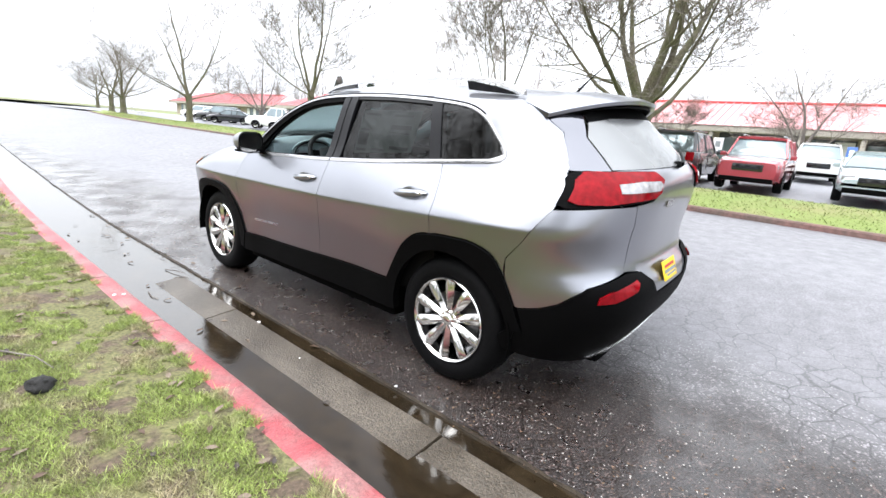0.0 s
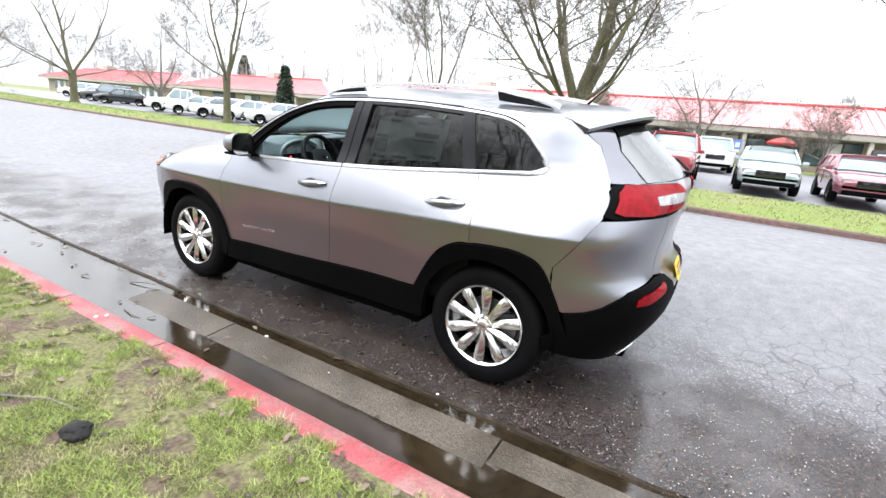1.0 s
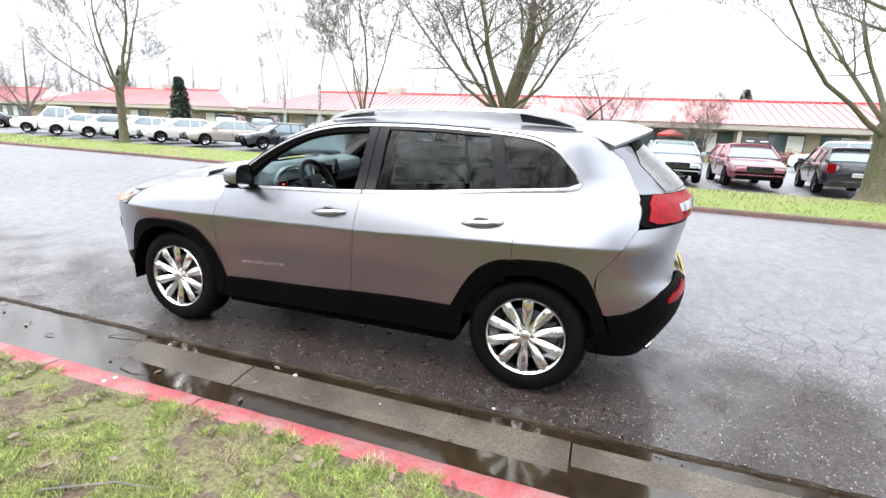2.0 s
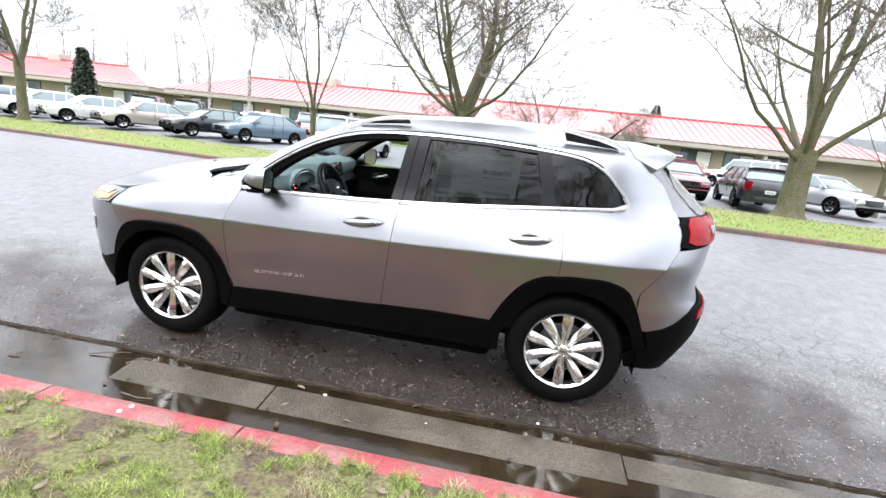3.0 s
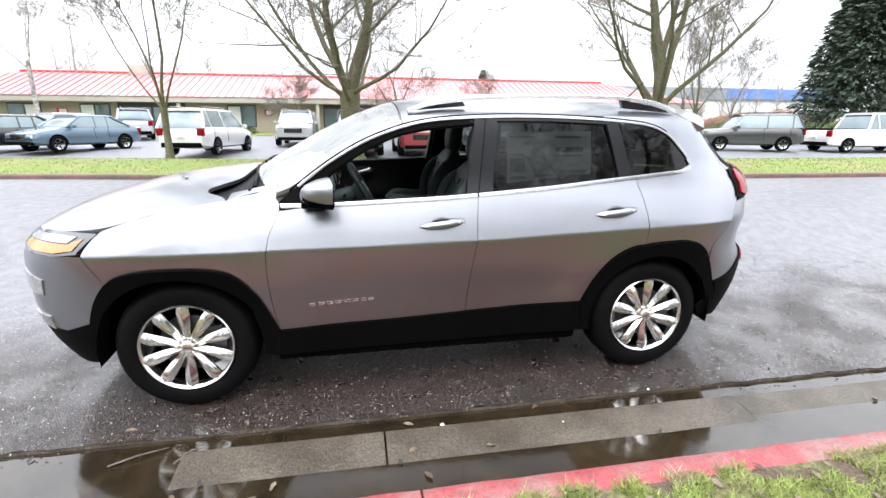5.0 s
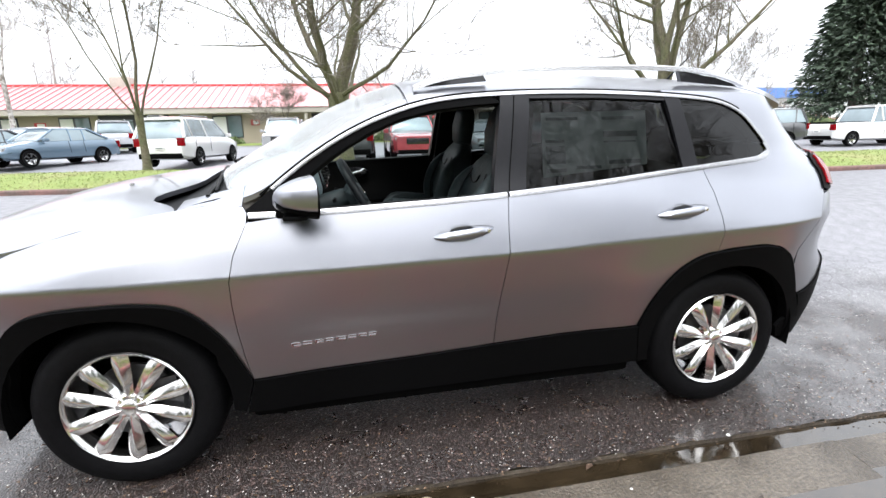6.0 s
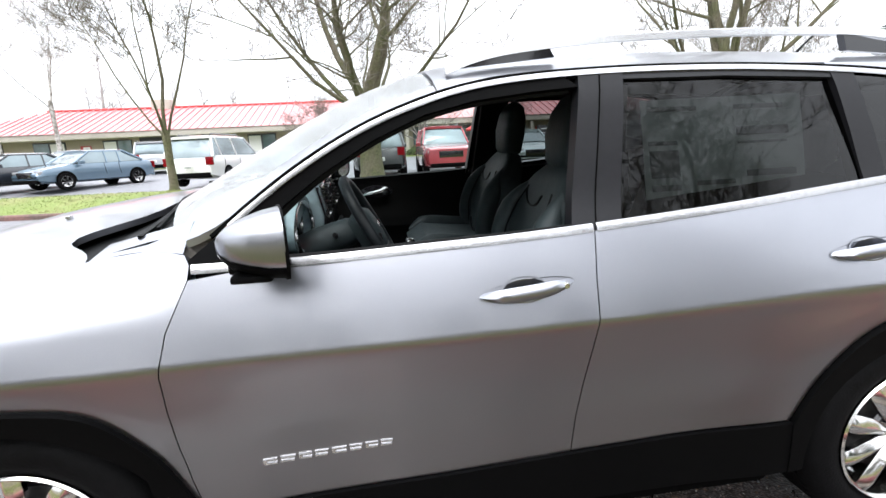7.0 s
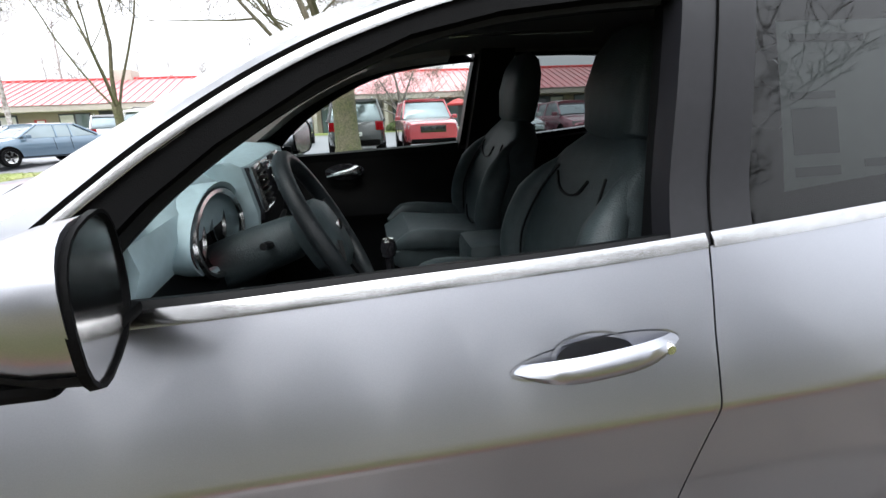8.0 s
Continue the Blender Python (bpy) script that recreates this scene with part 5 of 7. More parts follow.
for o, side in ((tl_l, 0), (tl_r, 1)):
    for nm, pts, mt, up in (("red_lens", S((1.955, 1.238), (1.942, 1.205), (1.948, 1.118), (1.99, 1.104), (2.10, 1.108)) + [(across(.60, 1.12), 1.115), (across(.39, 1.13), 1.132), (across(.335, 1.15), 1.155), (across(.318, 1.2), 1.21), (across(.345, 1.24), 1.240), (across(.45, 1.24), 1.242), (across(.6, 1.24), 1.240)] + S((2.08, 1.236), (2.0, 1.241)), "red_lens", .018),
                            ("clear_lens", [(across(.60, 1.19), 1.192), (across(.605, 1.15), 1.158), (across(.36, 1.15), 1.166), (across(.345, 1.17), 1.190), (across(.37, 1.19), 1.205), (across(.49, 1.19), 1.204)], "clear_lens", .022)):
        b = sheet(pts, 0.035, up, 0.01)
        part(nm, flipped(b) if side else b, mt, o)
hatch = [(across(.487, .768), .768), (across(.37, .755), .755), (across(.31, .71), .706), (across(.25, .635), .632), (TAIL_S, .632), (TAIL_S, 1.262), (across(.5, 1.262), 1.258), (across(.60, 1.25), 1.245)] + [(across(.60, 1.24), 1.240), (across(.415, 1.228), 1.228), (across(.335, 1.2), 1.205), (across(.32, 1.145), 1.14), (across(.375, 1.11), 1.112), (across(.497, 1.1), 1.100), (across(.466, 1.0), 1.0), (across(.471, .84), .84)]
hatch_o = part("tailgate", whole(sheet(hatch, 0.045)), "paint", suv)
dpillar = S((1.888, 1.262), (1.895, 1.250)) + [(across(.56, 1.25), 1.252), (across(.53, 1.4), 1.40), (across(.46, 1.53), 1.525)] + S((1.705, 1.495), (1.798, 1.42))
part2("pillar_trim", sheet(dpillar, 0.04, 0.0, 0.02), "pillar_gloss", suv, "gloss black rear pillar trim")
rear_glass = [(across(.555, 1.25), 1.256), (across(.35, 1.26), 1.262), (TAIL_S, 1.266), (TAIL_S, 1.495), (across(.3, 1.49), 1.490), (across(.475, 1.47), 1.468), (across(.525, 1.40), 1.40)]
recess = [(TAIL_S, 1.497), (TAIL_S, 1.60), (across(.3, 1.59), 1.592), (across(.44, 1.57), 1.570), (across(.475, 1.5), 1.47), (across(.3, 1.49), 1.492)]
part("spoiler_recess", whole(sheet(recess, 0.04, 0.004, 0.01)), "cladding", suv, "black panel between rear window and spoiler")
part("rear_window", whole(sheet(rear_glass, 0.05, 0.003, 0.006)), "wet_glass", suv, "tinted rear window with rain drops")
bm = boxed(2.17, 2.205, -.02, .02, 1.255, 1.29, .006)
tube(bm, [(2.205, .0, 1.275), (2.195, .06, 1.29), (2.10, .30, 1.335)], [.014, .010, .006], 6)
part("rear_wiper", bm, "black_plastic", suv, "black rear wiper")
plate = part("licence_plate", boxed(-.004, .004, -.105, .105, 0, .105, .004), "yellow", suv, "yellow dealer plate")
for k, (y0, y1, z0, z1) in enumerate(((-.12, .10, .845, .87), (-.13, .13, .795, .825), (-.09, .12, .765, .782))):
    part("plate_bar", boxed(.003, .006, y0 * .7, y1 * .7, .053 + (z0 - .82) * .6, .053 + (z1 - .82) * .6), "red_sign" if k == 0 else "ink", plate)
for o in (plate, *plate.children):
    o.data.transform(Matrix.Translation((2.277, -.05, .668)) @ Matrix.Rotation(math.radians(-20), 4, "Y"))
for y0, y1, z in ((-.20, -.10, 1.07),):
    bm = bmesh.new()
    for k in range(4):
        a = y0 + (y1 - y0) * k / 4
        b2 = sheet([(across(a, z), z), (across(a + (y1 - y0) / 5.5, z), z), (across(a + (y1 - y0) / 5.5, z + .03), z + .03), (across(a, z + .03), z + .03)][::1], 0.05, 0.006, 0.004)
        me = bpy.data.meshes.new("t")
        b2.to_mesh(me)
        bm.from_mesh(me)
        b2.free()
    part("badge", bm, "chrome", hatch_o, "small chrome badge")


# roof, windscreen and bonnet span from edge to edge
def dome(edge, crest, power):
    def place(x, y_part):
        e = hull(along(x, edge(x)), edge(x))
        return Vector((x, e.y * y_part, edge(x) + (crest(x) - edge(x)) * (1 - abs(y_part) ** power)))
    return place


def skin(place, xs, ys, depth=0.02):
    bm = bmesh.new()
    grid = [[bm.verts.new(place(x, y)) for y in ys] for x in xs]
    for a, b in zip(grid, grid[1:]):
        for i in range(len(ys) - 1):
            bm.faces.new((a[i], a[i + 1], b[i + 1], b[i]))
    if depth:
        rim = [e for e in bm.edges if e.is_boundary]
        low = {v: bm.verts.new(v.co - Vector((0, 0, depth))) for e in rim for v in e.verts}
        for e in rim:
            a, b = e.verts
            bm.faces.new((a, b, low[b], low[a]))
            e.smooth = False
    return bm


top = dome(edge_z, ridge_z, 2.6)
SPAN = [-1, -.985, -.96, -.92, -.87, -.8, -.7, -.55, -.4, -.2, 0, .2, .4, .55, .7, .8, .87, .92, .96, .985, 1]
part("roof", skin(top, np.linspace(-.16, 1.64, 34), SPAN), "paint", suv)
for sgn, nm in ((-1, "a"), (1, "b")):
    ys = [sgn * v for v in (1, .985, .96, .93, .905)]
    part("windscreen_pillar", skin(top, np.linspace(-.832, -.165, 18), ys), "paint", suv)
glass_y = [v for v in np.linspace(-.90, .90, 19)]
part("windscreen", skin(lambda x, y: top(x + .13 * (y / .9) ** 2 * (-.17 - x) / .86, y) - Vector((0, 0, .004)), np.linspace(-1.03, -.17, 20), glass_y, 0.005), "wind_glass", suv, "clear windscreen mirroring the sky").visible_shadow = False
part("windscreen_seal", skin(lambda x, y: top(x, y) - Vector((0, 0, .012)), np.linspace(-.24, -.155, 4), glass_y, 0.01), "gloss_black", suv)
bonnet_crest = smooth_table([-2.2, -2.1, -1.9, -1.6, -1.3, -1.05], [.965, 1.012, 1.078, 1.145, 1.180, 1.197])


def bonnet_place(x, y):
    e = hull(along(x, shoulder(x)), shoulder(x))
    z = shoulder(x) + (bonnet_crest(x) - shoulder(x)) * (1 - abs(y) ** 2.4)
    return Vector((x, e.y * y, z))


def bonnet_skin(x, y):
    """The bonnet's rear edge sweeps forward on both sides to uncover the cowl."""
    end = -1.085 - .15 * math.exp(-((abs(y) - .72) / .17) ** 2)
    return bonnet_place(-2.155 + (x + 2.155) * (end + 2.155) / 1.07, y)


BONNET_SPAN = sorted(SPAN + [-.76, -.65, -.6, -.5, .5, .6, .65, .76])
bonnet_o = part("bonnet", skin(bonnet_skin, np.linspace(-2.155, -1.085, 22), BONNET_SPAN), "paint", suv)
part("washer_jet", boxed(-1.458, -1.44, -.22, -.20, 1.160, 1.172, .003), "bright", bonnet_o)
# scuttle between bonnet and windscreen, with the wipers lying on it
bm = bmesh.new()
loft(bm, [[(-1.29, y, 1.04), (-1.29, y, 1.130 - .050 * (y / .8) ** 2), (-1.14, y, 1.152 - .048 * (y / .8) ** 2), (-1.05, y, 1.178 - .035 * (y / .8) ** 2), (-1.0 + .11 * (y / .76) ** 2, y, 1.212 - .035 * (y / .8) ** 2), (-1.0 + .11 * (y / .76) ** 2, y, 1.10)] for y in np.linspace(-.742, .742, 17)])
part("scuttle", bm, "black_plastic", suv, "black cowl panel below the windscreen")
for a, b, c in (((-1.06, .02, 1.205), (-1.0, -.34, 1.222), (-.965, -.64, 1.185)), ((-1.03, .60, 1.20), (-1.0, .3, 1.235), (-.98, .0, 1.255))):
    bm = bmesh.new()
    tube(bm, [a, b, c], [.013, .009, .007], 6)
    tube(bm, [Vector(b) + Vector((-.02, .14, -.012)), Vector(c) + Vector((-.02, -.06, -.01))], [.010, .010], 4)
    part("windscreen_wiper", bm, "black_plastic", suv)

# silver corners that lead from bonnet and fender up to the windscreen pillars
for sgn in (-1, 1):
    bm = bmesh.new()
    grid = []
    for v in np.linspace(0, 1, 14):
        row = []
        for u in np.linspace(0, 1, 9):
            fore, aft = bonnet_place(-1.087, -1 + .145 * u), top(-.836, -1 + .10 * u)
            fore.y, aft.y = -abs(fore.y), -abs(aft.y)
            p = fore.lerp(aft, v)
            rim = bonnet_place(-1.087, -1).lerp(top(-.836, -1), v)
            edge = hull(rim.x, shoulder(rim.x))
            p += Vector((0, (-abs(edge.y) + abs(rim.y)) * (1 - u) ** 2, (edge.z - rim.z) * (1 - u) ** 2))
            if not row:
                row.append(bm.verts.new((p.x, (p.y + .008) * -sgn, p.z - .035)))
            row.append(bm.verts.new((p.x, p.y if sgn < 0 else -p.y, p.z)))
        grid.append(row)
    for a, b in zip(grid, grid[1:]):
        for i in range(9):
            bm.faces.new((a[i], a[i + 1], b[i + 1], b[i]))
    part("pillar_foot", bm, "paint", suv)

# spoiler over the rear window
bm = bmesh.new()
rings = []
for y in np.linspace(-1, 1, 29):
    f = top(1.595, -.97 * y) + Vector((0, 0, .003))
    t = Vector((1.965 - .235 * abs(y) ** 2.3, .655 * y, 1.590 - .085 * abs(y) ** 2.6))
    m1, m2 = f.lerp(t, .4) + Vector((0, .006 * y, .020 * (1 - abs(y) ** 4))), f.lerp(t, .8) + Vector((0, .004 * y, .014 * (1 - abs(y) ** 4)))
    rings.append([f, m1, m2, t, t + Vector((-.006, 0, -.018)), t + Vector((-.05, -.01 * y, -.026)), f.lerp(t, .4) - Vector((0, .02 * y, .035)), f - Vector((0, .02 * y, .03))])
loft(bm, rings)
part("spoiler", bm, "paint", suv, "silver roof spoiler")
bm = bmesh.new()
rings = []
for y in np.linspace(-.93, .93, 25):
    f, t = top(1.66, -.97 * y), Vector((1.955 - .235 * abs(y) ** 2.3, .655 * y, 1.566 - .085 * abs(y) ** 2.6))
    rings.append([f + Vector((0, 0, -.034)), t + Vector((-.02, 0, -.004)), t + Vector((-.03, 0, -.014)), f + Vector((0, 0, -.060))])
loft(bm, rings)
part("spoiler_underside", bm, "cladding", suv, "black underside of the spoiler")
for sgn in (-1, 1):
    bm = bmesh.new()
    line = [(x, sgn * .60, z) for x, z in ((-.12, 1.588), (-.02, 1.622), (.12, 1.645), (.4, 1.668), (.8, 1.678), (1.15, 1.674), (1.35, 1.656), (1.47, 1.630), (1.55, 1.600))]
    pts = curve(line, 4)
    loft(bm, [[(p[0], p[1] - .017, p[2] - .010), (p[0], p[1] - .014, p[2] + .008), (p[0], p[1], p[2] + .014), (p[0], p[1] + .014, p[2] + .008), (p[0], p[1] + .017, p[2] - .010)] for p in pts])
    rail = part("roof_rail", bm, "bright", suv, "satin silver roof rail on black feet")
    for x0, x1, x2, x3, top_z in ((-.14, .19, -.10, .14, 1.66), (1.17, 1.53, 1.22, 1.46, 1.66)):
        bm = bmesh.new()
        yy = sgn * .60
        rings = []
        for y in (yy - .013, yy + .013):
            if x0 < 0:
                rings.append([(x0 + .02, y, 1.590), (x1 + .02, y, 1.618), (x1, y, 1.652), (x1 - .12, y, 1.640), (x1 - .16, y, 1.628), (x0 + .10, y, 1.616)])
            else:
                rings.append([(x0 + .02, y, 1.615), (x1 - .02, y, 1.590), (x1 - .05, y, 1.606), (x1 - .16, y, 1.636), (x1 - .20, y, 1.640), (x0, y, 1.668)])
        loft(bm, rings)
        part("rail_foot", bm, "gloss_black", rail)
bm = bmesh.new()
tube(bm, [(1.52, 0, 1.60), (1.53, 0, 1.625), (1.60, 0, 1.70), (1.70, 0, 1.79)], [.022, .010, .005, .003], 6)
part("aerial", bm, "black_plastic", suv, "short black whip aerial")

# window bands: frames, glass, chrome
part2("window_frame", sheet([p for p in ROOFLINE if p[0] < .24] + [(.24, 1.528), (.10, 1.518), (-.06, 1.500), (-.2, 1.468), (-.34, 1.410), (-.48, 1.330), (-.58, 1.258), (-.655, 1.190), (-.70, 1.118), (-.8, 1.118)], 0.05, -.004, .05), "cladding", suv, "black front door window frame", None)
inner_frame = [(-.69, 1.135), (-.58, 1.245), (-.47, 1.327), (-.34, 1.402), (-.2, 1.460), (-.06, 1.492), (.10, 1.510), (.215, 1.518)]
bm = bmesh.new()
tube(bm, [hull(x, z) + Vector((0, .035, 0)) for x, z in curve(inner_frame, 4)], .012, 5)
part2("frame_seal", bm, "black_plastic", suv)
part2("middle_pillar", sheet([(.175, 1.140), (.322, 1.150), (.372, 1.562), (.24, 1.562), (.236, 1.527), (.232, 1.5)], 0.05, 0.0, .05), "satin_black", suv, "satin black middle pillar trim")
bm = bmesh.new()
tube(bm, [hull(.245 + .057 * k / 9, 1.145 + .415 * k / 9) + Vector((0, -.001, 0)) for k in range(10)], .0022, 4)
part2("door_joint", bm, "underbody", suv)
part2("rear_pillar_trim", sheet([(1.105, 1.212), (1.185, 1.219), (1.10, 1.552), (1.025, 1.556)], 0.05, 0.0, .05), "satin_black", suv, "satin black pillar trim between the rear windows")
part2("upper_frame", sheet([(.365, 1.569), (.69, 1.569), (1.03, 1.555), (1.03, 1.530), (.69, 1.545), (.368, 1.545)], 0.05, -.003, .04), "satin_black", suv)
def pane(s, z):
    """A side window's surface: nearly flat from sill to roof."""
    a, b, f = hull(s, 1.17), hull(s, 1.55), (z - 1.17) / .38
    p = a.lerp(b, f)
    return Vector((p.x, p.y - .004 * math.sin(math.pi * min(max(f, 0), 1)), z))


part2("rear_door_window", sheet([(.318, 1.150), (.7, 1.176), (1.11, 1.213), (1.03, 1.535), (.69, 1.55), (.37, 1.55)], 0.03, -.017, .004, pane), "tint_glass", suv, "dark tinted rear door window")
quarter_glass = [(1.18, 1.220), (1.35, 1.236), (1.48, 1.250), (1.535, 1.260), (1.565, 1.272), (1.578, 1.294), (1.560, 1.328), (1.50, 1.393), (1.42, 1.460), (1.32, 1.508), (1.2, 1.528), (1.09, 1.535)]
part2("quarter_window", sheet(S(*quarter_glass), 0.03, -.006, .004), "dark_glass", suv, "dark tinted rear quarter window")


def ribbon(line, low, high, lift, depth=0.01, mt="strip", name="chrome_strip", label=""):
    """A narrow strip that follows a line on the hull."""
    bm = bmesh.new()
    rings = []
    pts = [np.array(p) for p in line]
    for i, p in enumerate(pts):
        d = pts[min(i + 1, len(pts) - 1)] - pts[max(i - 1, 0)]
        n = np.array((-d[1], d[0])) / (np.hypot(*d) + 1e-9)
        a, b = p + n * low, p + n * high
        A, B = hull(along(*a), a[1]), hull(along(*b), b[1])
        na = outward(along(*a), a[1])
        rings.append([A - na * depth, A + na * lift * .6, (A + B) / 2 + na * lift, B + na * lift * .6, B - na * depth])
    loft(bm, rings)
    return part2(name, bm, mt, suv, label)


ribbon([(x, belt_z(x)) for x in np.linspace(-.81, .236, 18)], -.004, .018, .006, label="chrome strip under the windows")
ribbon([(x, belt_z(x)) for x in np.linspace(.246, 1.50, 20)] + [p for p in ROOFLINE[::-1] if p[0] > 1.502 and p[1] < 1.34], -.004, .018, .006)
ribbon([p for p in ROOFLINE if p[0] < 1.60 and p[1] > 1.20 and not (p[0] > 1.5 and p[1] < 1.29)][::-1], -.004, .010, .005, mt="strip", name="window_surround")
ribbon([p for p in ROOFLINE if p[0] < 1.42 and p[1] > 1.18 and not (p[0] > 1.5 and p[1] < 1.29)][::-1], -.013, -.004, .001, mt="underbody", name="roof_gap")
bm = sheet([(-.705, 1.122), (-.695, 1.16), (-.66, 1.165), (-.60, 1.13), (-.6, 1.122)], .03, .002, .02)
part2("mirror_base", bm, "gloss_black", suv)

# cladding over the arches and along the sills
inner_f = [(-1.355 + .405 * math.cos(a) * (1.06 if math.sin(a) > .5 else 1.0), .37 + .405 * math.sin(a)) for a in np.linspace(math.radians(-8), math.radians(186), 26)]
inner_r = [(1.355 + .405 * math.cos(a), .37 + .405 * math.sin(a)) for a in np.linspace(math.radians(188), math.radians(-6), 26)]
out_f = [p for p in ARCH_F if p[1] > .30]
part2("arch_cladding", sheet(S(*([(-.905, .30)] + out_f[:] + [(-1.79, .345)] + [(p[0], p[1]) for p in inner_f[::-1]])), 0.06, 0.014, .05), "cladding", suv, "black plastic wheel arch trim")
out_r = [p for p in ARCH_R]
part2("arch_cladding", sheet(S(*([(.90, .31)] + out_r + [(1.79, .45)] + inner_r[::-1])), 0.06, 0.014, .05), "cladding", suv, "black plastic wheel arch trim")
part2("sill_cladding", sheet([(-.90, .29), (.905, .31), (.885, .496), (.5, .492), (.17, .479), (-.2, .460), (-.6, .449), (-.86, .440)], 0.06, 0.010, .08), "cladding", suv, "black plastic sill trim")


def wheel(x, side, name="wheel"):
    """A ten-spoke polished wheel and its tyre, facing outwards."""
    w = tagged(new(name), "ten-spoke polished chrome wheel with a black tyre")
    w.parent = suv
    face = -.845
    bm = bmesh.new()
    lathe(bm, [(.238, .02), (.250, .006), (.275, -.004), (.305, -.006), (.332, .002), (.350, .020), (.3605, .042), (.3635, .075), (.3635, .165), (.3605, .198), (.345, .222), (.30, .232), (.238, .215)], 72, closed=True)
    tyre = part("tyre", bm, "rubber", w)
    bm = bmesh.new()
    for k in range(72):
        a = 2 * math.pi * k / 72
        for y0, y1, t0 in ((.048, .068, .0), (.074, .116, .5), (.124, .166, 0.), (.174, .194, .5)):
            b = a + t0 * 2 * math.pi / 72
            box(bm, -.0035, .0035, y0, y1, .3565, .3639, m=Matrix.Rotation(b, 4, "Y"))
    part("tread", bm, "rubber", tyre)
    bm = bmesh.new()
    lathe(bm, [(.241, .010), (.245, .002), (.240, -.004), (.231, .002), (.224, .022), (.216, .060), (.205, .13), (.212, .20), (.240, .21)], 72)
    part("rim", bm, "rim", w)
    bm = bmesh.new()
    for k in range(10):
        a = 2 * math.pi * (k + .5) / 10
        rings = []
        for r, half, y, ridge in ((.030, .0150, .018, .012), (.060, .019, .015, .014), (.095, .0235, .011, .014), (.135, .0285, .006, .013), (.170, .0310, .002, .011), (.200, .0325, .000, .009), (.222, .030, .002, .007), (.238, .022, .003, .004)):
            rings.append([(r, y + .034, -half * .8), (r, y + .010, -half), (r, y - ridge * .7, -half * .10), (r, y - ridge * .7, half * .10), (r, y + .010, half), (r, y + .034, half * .8)])
        start = len(bm.verts)
        loft(bm, rings)
        bm.verts.ensure_lookup_table()
        bmesh.ops.rotate(bm, verts=bm.verts[start:], cent=(0, 0, 0), matrix=Matrix.Rotation(a, 3, "Y"))
    part("spokes", bm, "rim", w)
    bm = bmesh.new()
    lathe(bm, [(.0005, -.002), (.020, -.003), (.028, .001), (.031, .008), (.036, .012), (.052, .014), (.060, .024), (.062, .05)], 32)
    part("hub_cap", bm, "rim", w)
    for k in range(5):
        bm = bmesh.new()
        a = 2 * math.pi * (k + .25) / 5
        lathe(bm, [(.0005, -.004), (.008, -.003), (.0105, .004), (.0105, .03)], 8, centre=(.0465 * math.cos(a), .012, .0465 * math.sin(a)))
        part("lug_nut", bm, "chrome", w)
    bm = bmesh.new()
    lathe(bm, [(.06, .070), (.150, .072), (.160, .078), (.160, .095), (.06, .098)], 40)
    part("brake_disc", bm, "dark_metal", w)
    bm = bmesh.new()
    loft(bm, [[(.10, .055, -.09), (.17, .055, -.10), (.19, .055, 0), (.17, .055, .10), (.10, .055, .09)], [(.10, .12, -.09), (.17, .12, -.10), (.19, .12, 0), (.17, .12, .10), (.10, .12, .09)]])
    part("brake_caliper", bm, "dark_metal", w)
    w.matrix_basis = Matrix.Translation((x, side * -face if side > 0 else face, .3635)) @ (Matrix.Rotation(math.pi, 4, "Z") if side > 0 else Matrix.Identity(4))
    return w


for x in (-1.352, 1.356):
    for side in (-1, 1):
        wheel(x, side)
# liners and underbody close the wheel houses
for x in (-1.352, 1.356):
    for sgn in (-1, 1):
        bm = bmesh.new()
        arc = [(x + .425 * math.cos(a), .37 + .425 * math.sin(a)) for a in np.linspace(math.radians(-10), math.radians(190), 20)]
        loft(bm, [[(px, sgn * .86, pz) for px, pz in arc], [(px, sgn * .50, pz) for px, pz in arc]], closed=False)
        vs = [bm.verts.new((px, sgn * .50, pz)) for px, pz in arc]
        bm.faces.new(vs)
        part("wheel_house", bm, "underbody", suv)
bm = boxed(-.90, .90, -.80, .80, .22, .34, .03)
box(bm, -2.0, -.9, -.48, .48, .22, .5, .03)
box(bm, .9, 2.1, -.48, .48, .24, .5, .03)
box(bm, -1.80, -1.02, -.48, .48, .5, .95, .03)
part("underbody", bm, "underbody", suv)
bm = bmesh.new()
tube(bm, [(1.6, .35, .29), (2.05, .36, .29)], [.035, .035], 10)
part("exhaust_pipe", bm, "dark_metal", suv)


